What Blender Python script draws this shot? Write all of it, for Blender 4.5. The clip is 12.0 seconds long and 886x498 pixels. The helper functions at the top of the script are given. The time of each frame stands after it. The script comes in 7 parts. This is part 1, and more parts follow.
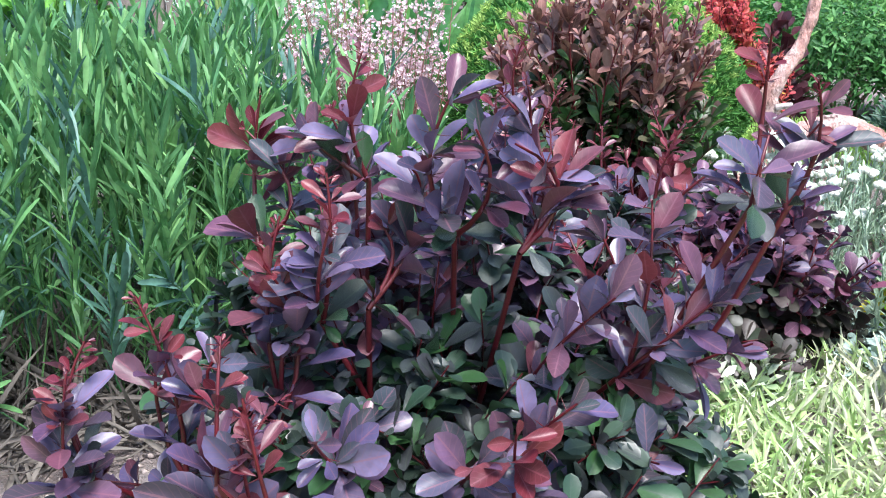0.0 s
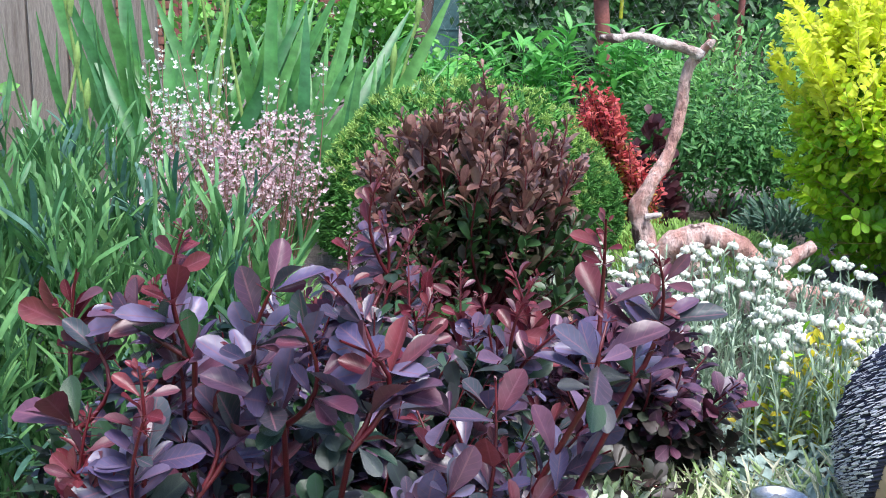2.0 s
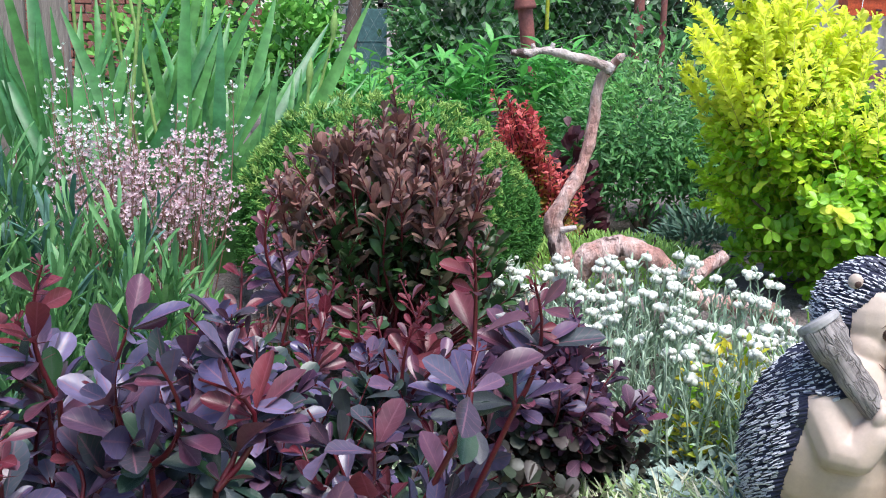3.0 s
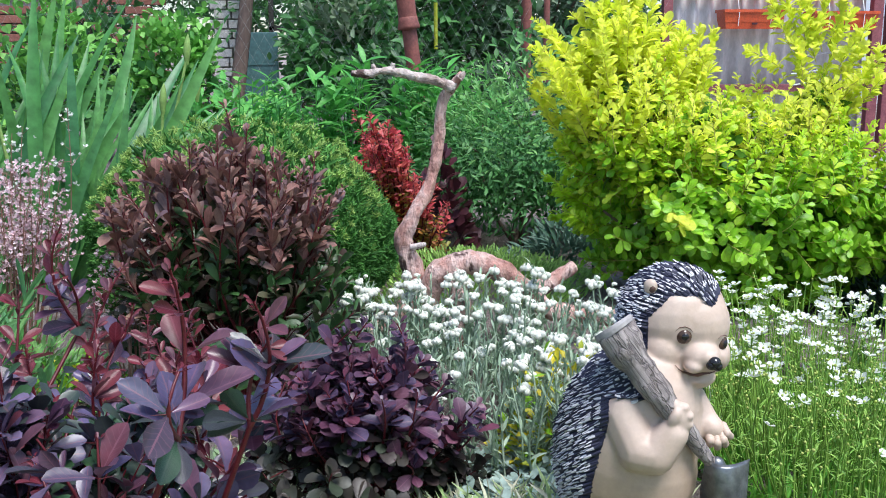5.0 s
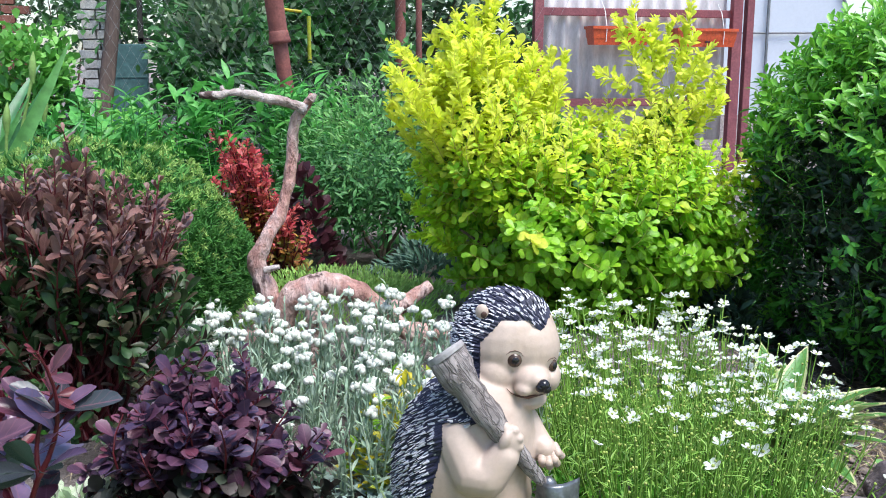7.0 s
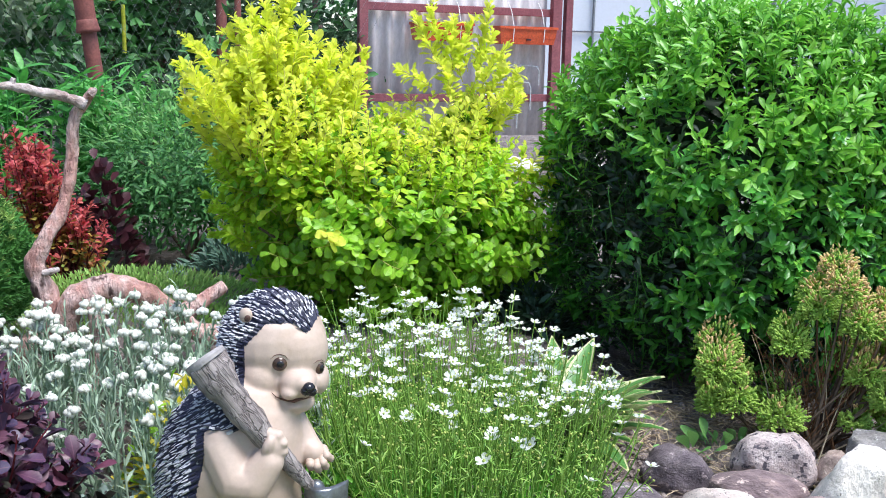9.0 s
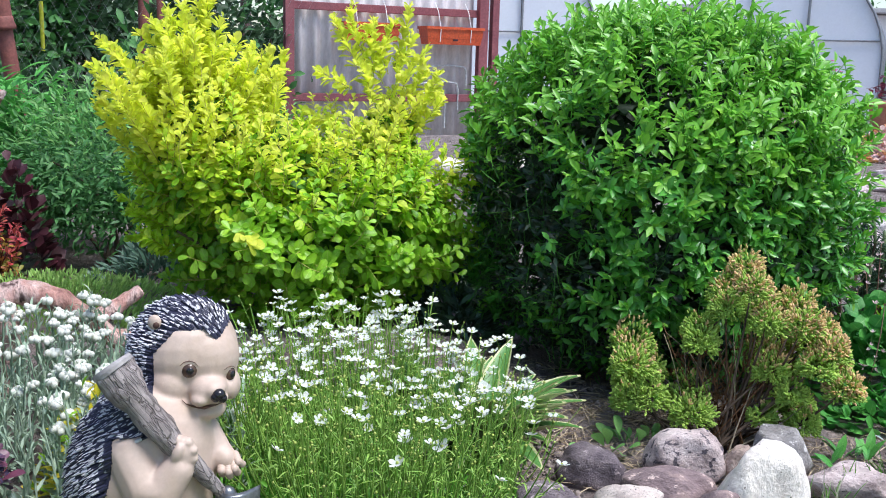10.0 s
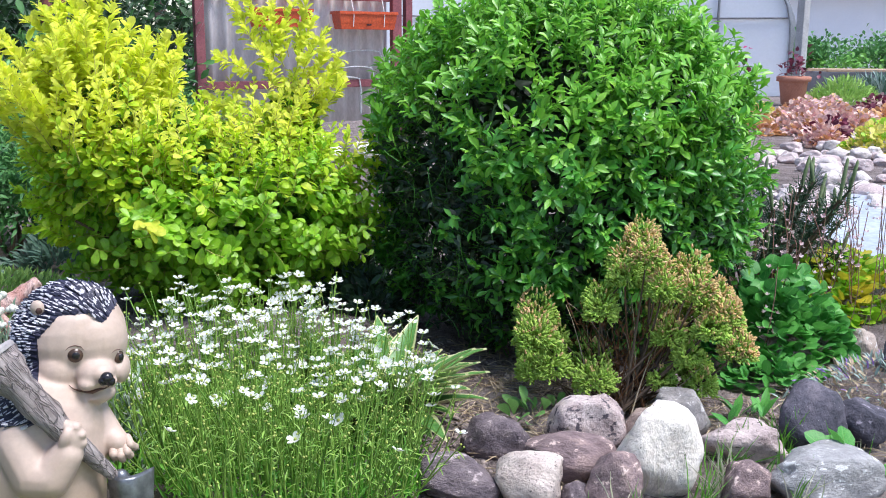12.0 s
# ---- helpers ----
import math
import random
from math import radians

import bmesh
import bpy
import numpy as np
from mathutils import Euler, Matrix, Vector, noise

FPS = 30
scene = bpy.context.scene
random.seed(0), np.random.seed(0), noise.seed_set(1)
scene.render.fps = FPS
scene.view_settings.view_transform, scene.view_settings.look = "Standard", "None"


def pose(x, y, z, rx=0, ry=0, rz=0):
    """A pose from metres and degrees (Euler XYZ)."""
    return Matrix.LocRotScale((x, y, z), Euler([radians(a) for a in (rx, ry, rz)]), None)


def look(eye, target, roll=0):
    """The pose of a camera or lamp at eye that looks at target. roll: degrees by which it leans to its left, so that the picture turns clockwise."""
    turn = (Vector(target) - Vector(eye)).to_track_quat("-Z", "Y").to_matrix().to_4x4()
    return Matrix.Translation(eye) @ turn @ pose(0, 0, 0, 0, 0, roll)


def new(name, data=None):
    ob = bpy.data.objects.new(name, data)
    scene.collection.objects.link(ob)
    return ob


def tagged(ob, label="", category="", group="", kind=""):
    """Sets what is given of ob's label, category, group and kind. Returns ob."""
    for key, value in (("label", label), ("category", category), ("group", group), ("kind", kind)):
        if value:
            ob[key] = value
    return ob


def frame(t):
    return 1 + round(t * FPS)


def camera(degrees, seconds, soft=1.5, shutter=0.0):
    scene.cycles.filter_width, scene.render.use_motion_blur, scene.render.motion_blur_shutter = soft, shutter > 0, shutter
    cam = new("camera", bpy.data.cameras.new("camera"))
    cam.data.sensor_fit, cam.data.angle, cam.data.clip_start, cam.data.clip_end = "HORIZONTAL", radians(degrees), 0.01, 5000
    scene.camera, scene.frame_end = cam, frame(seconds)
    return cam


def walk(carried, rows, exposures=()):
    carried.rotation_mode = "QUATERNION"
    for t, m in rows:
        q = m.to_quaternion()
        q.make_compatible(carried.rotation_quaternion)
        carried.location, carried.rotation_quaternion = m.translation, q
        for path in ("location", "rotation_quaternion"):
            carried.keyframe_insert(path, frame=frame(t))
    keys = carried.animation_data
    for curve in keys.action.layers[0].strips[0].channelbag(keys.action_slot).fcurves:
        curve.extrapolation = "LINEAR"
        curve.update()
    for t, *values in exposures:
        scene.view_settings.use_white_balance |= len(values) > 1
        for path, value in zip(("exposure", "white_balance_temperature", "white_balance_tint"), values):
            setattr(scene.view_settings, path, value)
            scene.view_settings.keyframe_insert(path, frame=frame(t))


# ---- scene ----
cam = camera(48.2, 12.0, soft=1.0)
# seconds, eye, target, roll
PATH = [
    (0, (0.057, -0.123, 0.653), (-0.142, 1.775, 0.057), 0.5),
    (0.5, (0.051, -0.114, 0.666), (-0.132, 1.794, 0.095), 0.8),
    (1, (0.056, -0.1, 0.676), (-0.097, 1.82, 0.135), 1.0),
    (1.5, (0.076, -0.074, 0.71), (-0.001, 1.864, 0.222), 1.3),
    (2, (0.097, -0.06, 0.719), (0.102, 1.888, 0.268), 1.4),
    (2.5, (0.119, -0.053, 0.729), (0.19, 1.898, 0.294), 1.2),
    (3, (0.144, -0.048, 0.731), (0.271, 1.901, 0.301), 1.1),
    (3.2, (0.156, -0.047, 0.73), (0.307, 1.901, 0.301), 1.1),
    (5, (0.291, -0.076, 0.733), (0.573, 1.865, 0.343), -0.2),
    (5.5, (0.321, -0.078, 0.74), (0.666, 1.855, 0.358), -0.6),
    (6, (0.33, -0.079, 0.741), (0.74, 1.841, 0.359), -0.5),
    (6.5, (0.34, -0.082, 0.748), (0.799, 1.828, 0.37), -0.0),
    (8.3, (0.426, -0.119, 0.773), (1.101, 1.729, 0.411), 0.5),
    (8.5, (0.432, -0.108, 0.769), (1.149, 1.723, 0.401), 0.8),
    (9, (0.461, -0.114, 0.767), (1.259, 1.68, 0.386), 1.2),
    (9.5, (0.475, -0.124, 0.773), (1.344, 1.636, 0.389), 1.5),
    (10, (0.482, -0.138, 0.779), (1.402, 1.597, 0.398), 1.6),
    (10.5, (0.499, -0.161, 0.782), (1.458, 1.553, 0.403), 1.3),
    (11, (0.517, -0.178, 0.779), (1.511, 1.513, 0.388), 0.9),
    (11.5, (0.524, -0.179, 0.772), (1.547, 1.49, 0.367), 0.4),
    (12, (0.523, -0.183, 0.765), (1.563, 1.477, 0.36), 0.3),
]
walk(cam, [(t, look(eye, target, roll)) for t, eye, target, roll in PATH],
     exposures=[(0.0, 1.7, 6200, 10), (1.5, 1.38, 6200, 10), (3.0, 1.1, 6200, 10), (5.5, 0.88, 6150, 8), (6.7, 0.93, 6150, 8), (8.4, 1.3, 6150, 9), (9.0, 0.96, 6150, 9), (9.6, 0.79, 6150, 10), (10.5, 0.80, 6150, 11), (12.0, 0.89, 6200, 13)])

# ---- light: open shade under a bright hazy sky ----
SUN_ELEV, SUN_TURN = 66.0, 150.0
world = bpy.data.worlds.new("sky")
scene.world = world
world.use_nodes = True
wn = world.node_tree
sky = wn.nodes.new("ShaderNodeTexSky")
sky.sky_type, sky.sun_disc = "NISHITA", False
sky.sun_elevation, sky.sun_rotation = radians(SUN_ELEV), radians(SUN_TURN)
sky.air_density, sky.dust_density, sky.ozone_density = 1.0, 1.2, 1.0
wn.nodes["Background"].inputs["Strength"].default_value = 0.125
wn.links.new(sky.outputs[0], wn.nodes["Background"].inputs["Color"])
sun = new("sun", bpy.data.lights.new("sun", "SUN"))
sun.data.energy, sun.data.angle, sun.data.color = 2.7, radians(30), (1.0, 0.97, 0.93)
_a, _e = radians(SUN_TURN), radians(SUN_ELEV)
sun.matrix_world = look((4 * math.sin(_a) * math.cos(_e), 4 * math.cos(_a) * math.cos(_e), 4 * math.sin(_e)), (0, 0, 0))

rng = np.random.default_rng(7)


# ---- materials ----
def nodes_of(name):
    m = bpy.data.materials.new(name)
    m.use_nodes = True
    nt = m.node_tree
    return m, nt, nt.nodes["Principled BSDF"], nt.nodes["Material Output"]


def ramp(nt, fac, stops):
    r = nt.nodes.new("ShaderNodeValToRGB")
    while len(r.color_ramp.elements) < len(stops):
        r.color_ramp.elements.new(0.5)
    for el, (p, c) in zip(r.color_ramp.elements, stops):
        el.position, el.color = p, (*c, 1)
    nt.links.new(fac, r.inputs[0])
    return r.outputs[0]


def noise_of(nt, scale, detail=4.0, rough=0.55, coords=None):
    n = nt.nodes.new("ShaderNodeTexNoise")
    n.inputs["Scale"].default_value, n.inputs["Detail"].default_value, n.inputs["Roughness"].default_value = scale, detail, rough
    if coords is None:
        tc = nt.nodes.new("ShaderNodeTexCoord")
        coords = tc.outputs["Object"]
    nt.links.new(coords, n.inputs["Vector"])
    return n.outputs[0]


def math_of(nt, op, a, b=None):
    n = nt.nodes.new("ShaderNodeMath")
    n.operation = op
    for i, v in enumerate((a, b)):
        if v is None:
            continue
        if isinstance(v, (int, float)):
            n.inputs[i].default_value = v
        else:
            nt.links.new(v, n.inputs[i])
    return n.outputs[0]


def mixed(nt, fac, a, b, mode="MIX"):
    n = nt.nodes.new("ShaderNodeMix")
    n.data_type, n.blend_type = "RGBA", mode
    for sock, v in ((n.inputs[0], fac), (n.inputs[6], a), (n.inputs[7], b)):
        if isinstance(v, (int, float)):
            sock.default_value = v
        elif isinstance(v, tuple):
            sock.default_value = (*v, 1)
        else:
            nt.links.new(v, sock)
    return n.outputs[2]


def bump_of(nt, bsdf, height, strength, dist):
    b = nt.nodes.new("ShaderNodeBump")
    b.inputs["Strength"].default_value, b.inputs["Distance"].default_value = strength, dist
    nt.links.new(height, b.inputs["Height"])
    nt.links.new(b.outputs[0], bsdf.inputs["Normal"])


def leaf_mat(name, cols, rough=0.45, trans=0.25, vein=None, mottle=60.0, spec=0.5, glow=None):
    """A leaf: a colour for each leaf between the given ones, a paler midrib, fine mottling, light let through."""
    m, nt, bsdf, out = nodes_of(name)
    geo, info = nt.nodes.new("ShaderNodeNewGeometry"), nt.nodes.new("ShaderNodeObjectInfo")
    pick = math_of(nt, "FRACT", math_of(nt, "ADD", geo.outputs["Random Per Island"], info.outputs["Random"]))
    col = ramp(nt, pick, [(i / max(1, len(cols) - 1), c) for i, c in enumerate(cols)])
    grain = noise_of(nt, mottle, 3.0, 0.6)
    col = mixed(nt, 1.0, col, ramp(nt, grain, [(0.3, (0.72, 0.72, 0.72)), (0.7, (1.22, 1.22, 1.22))]), "MULTIPLY")
    if vein:
        uv = nt.nodes.new("ShaderNodeUVMap")
        sep = nt.nodes.new("ShaderNodeSeparateXYZ")
        nt.links.new(uv.outputs[0], sep.inputs[0])
        u = math_of(nt, "ABSOLUTE", math_of(nt, "SUBTRACT", sep.outputs[0], 0.5))
        mid = math_of(nt, "LESS_THAN", u, 0.035)
        side = math_of(nt, "SINE", math_of(nt, "MULTIPLY", math_of(nt, "SUBTRACT", sep.outputs[1], math_of(nt, "MULTIPLY", u, 0.5)), 44.0))
        side = math_of(nt, "MULTIPLY", math_of(nt, "GREATER_THAN", side, 0.86), 0.35)
        col = mixed(nt, math_of(nt, "MULTIPLY", math_of(nt, "MAXIMUM", mid, side), 0.5), col, vein)
    if glow:
        col = mixed(nt, math_of(nt, "MULTIPLY", noise_of(nt, 9.0, 2.0), 0.55), col, glow)
    nt.links.new(col, bsdf.inputs["Base Color"])
    bsdf.inputs["Roughness"].default_value = rough
    bsdf.inputs["Specular IOR Level"].default_value = spec
    bump_of(nt, bsdf, grain, 0.25, 0.002)
    if trans:
        tr, mx = nt.nodes.new("ShaderNodeBsdfTranslucent"), nt.nodes.new("ShaderNodeMixShader")
        nt.links.new(col, tr.inputs[0])
        mx.inputs[0].default_value = trans
        nt.links.new(bsdf.outputs[0], mx.inputs[1])
        nt.links.new(tr.outputs[0], mx.inputs[2])
        nt.links.new(mx.outputs[0], out.inputs[0])
    return m


def surf_mat(name, cols, scale=8.0, rough=0.8, bump=0.4, dist=0.01, fine=60.0, metal=0.0, spec=0.5, spots=None, detail=6.0, stretch=None, grit=0.28):
    """A surface: large patches between the given colours, fine grain and relief, and spots if any."""
    m, nt, bsdf, out = nodes_of(name)
    tc, info = nt.nodes.new("ShaderNodeTexCoord"), nt.nodes.new("ShaderNodeObjectInfo")
    shift = nt.nodes.new("ShaderNodeVectorMath")
    shift.operation = "ADD"
    nt.links.new(tc.outputs["Object"], shift.inputs[0])
    nt.links.new(math_of(nt, "MULTIPLY", info.outputs["Random"], 37.0), shift.inputs[1])
    co = shift.outputs[0]
    if stretch:
        mp = nt.nodes.new("ShaderNodeMapping")
        mp.inputs["Scale"].default_value = stretch
        nt.links.new(co, mp.inputs[0])
        co = mp.outputs[0]
    big = noise_of(nt, scale, detail, 0.6, co)
    grain = noise_of(nt, fine, 5.0, 0.65, co)
    col = ramp(nt, big, [(0.3 + 0.4 * i / max(1, len(cols) - 1), c) for i, c in enumerate(cols)])
    col = mixed(nt, 1.0, col, ramp(nt, grain, [(0.3, (1 - grit,) * 3), (0.7, (1 + grit,) * 3)]), "MULTIPLY")
    if spots:
        sc, c, lim = spots
        col = mixed(nt, ramp(nt, noise_of(nt, sc, 4.0, 0.6, co), [(lim, (0, 0, 0)), (lim + 0.05, (1, 1, 1))]), col, c)
    nt.links.new(col, bsdf.inputs["Base Color"])
    bsdf.inputs["Roughness"].default_value, bsdf.inputs["Metallic"].default_value = rough, metal
    bsdf.inputs["Specular IOR Level"].default_value = spec
    bump_of(nt, bsdf, math_of(nt, "ADD", math_of(nt, "MULTIPLY", big, 1.5), grain), bump, dist)
    return m


def bark_mat(name, cols, crack):
    """Carved bark on a slanting shaft: long cracks along it, short ones across."""
    m, nt, bsdf, out = nodes_of(name)
    tc, rot, mp, vo = (nt.nodes.new("ShaderNode" + k) for k in ("TexCoord", "VectorRotate", "Mapping", "TexVoronoi"))
    rot.rotation_type = "Y_AXIS"
    rot.inputs["Angle"].default_value = radians(36)
    mp.inputs["Scale"].default_value = (1, 1, 0.05)
    nt.links.new(tc.outputs["Object"], rot.inputs["Vector"])
    nt.links.new(rot.outputs[0], mp.inputs[0])
    vo.feature = "DISTANCE_TO_EDGE"
    vo.inputs["Scale"].default_value = 170.0
    wob = nt.nodes.new("ShaderNodeVectorMath")
    wob.operation = "ADD"
    nt.links.new(mp.outputs[0], wob.inputs[0])
    nt.links.new(math_of(nt, "MULTIPLY", noise_of(nt, 90.0, 3.0, 0.6, mp.outputs[0]), 0.012), wob.inputs[1])
    nt.links.new(wob.outputs[0], vo.inputs["Vector"])
    grain = noise_of(nt, 160.0, 5.0, 0.65, mp.outputs[0])
    col = ramp(nt, noise_of(nt, 22.0, 4.0, 0.6), [(0.3, cols[0]), (0.5, cols[1]), (0.7, cols[2])])
    col = mixed(nt, 1.0, col, ramp(nt, grain, [(0.3, (0.62,) * 3), (0.7, (1.25,) * 3)]), "MULTIPLY")
    deep = ramp(nt, vo.outputs["Distance"], [(0.02, (1, 1, 1)), (0.09, (0, 0, 0))])
    col = mixed(nt, math_of(nt, "MULTIPLY", math_of(nt, "MULTIPLY", deep, ramp(nt, grain, [(0.4, (0.1,) * 3), (0.6, (1,) * 3)])), 0.75), col, crack)
    nt.links.new(col, bsdf.inputs["Base Color"])
    bsdf.inputs["Roughness"].default_value = 0.8
    bump_of(nt, bsdf, math_of(nt, "SUBTRACT", grain, math_of(nt, "MULTIPLY", deep, 1.2)), 0.9, 0.003)
    return m


def cast_paint(name, pale, tan, low, high):
    """Cream paint on a cast figure, brushed over with tan from the foot up, with a ragged edge."""
    m, nt, bsdf, out = nodes_of(name)
    tc, sep = nt.nodes.new("ShaderNodeTexCoord"), nt.nodes.new("ShaderNodeSeparateXYZ")
    nt.links.new(tc.outputs["Object"], sep.inputs[0])
    grain, big = noise_of(nt, 150.0, 5.0, 0.65), noise_of(nt, 18.0, 4.0, 0.6)
    edge = math_of(nt, "ADD", sep.outputs[2], math_of(nt, "MULTIPLY", math_of(nt, "SUBTRACT", big, 0.5), 0.16))
    f = math_of(nt, "DIVIDE", math_of(nt, "SUBTRACT", edge, low), high - low)
    col = ramp(nt, f, [(0.0, tan), (1.0, pale)])
    col = mixed(nt, math_of(nt, "MULTIPLY", ramp(nt, big, [(0.45, (0, 0, 0)), (0.75, (1, 1, 1))]), 0.35), col, tan)
    col = mixed(nt, 1.0, col, ramp(nt, grain, [(0.3, (0.94,) * 3), (0.7, (1.05,) * 3)]), "MULTIPLY")
    nt.links.new(col, bsdf.inputs["Base Color"])
    bsdf.inputs["Roughness"].default_value = 0.5
    bump_of(nt, bsdf, grain, 0.2, 0.001)
    return m


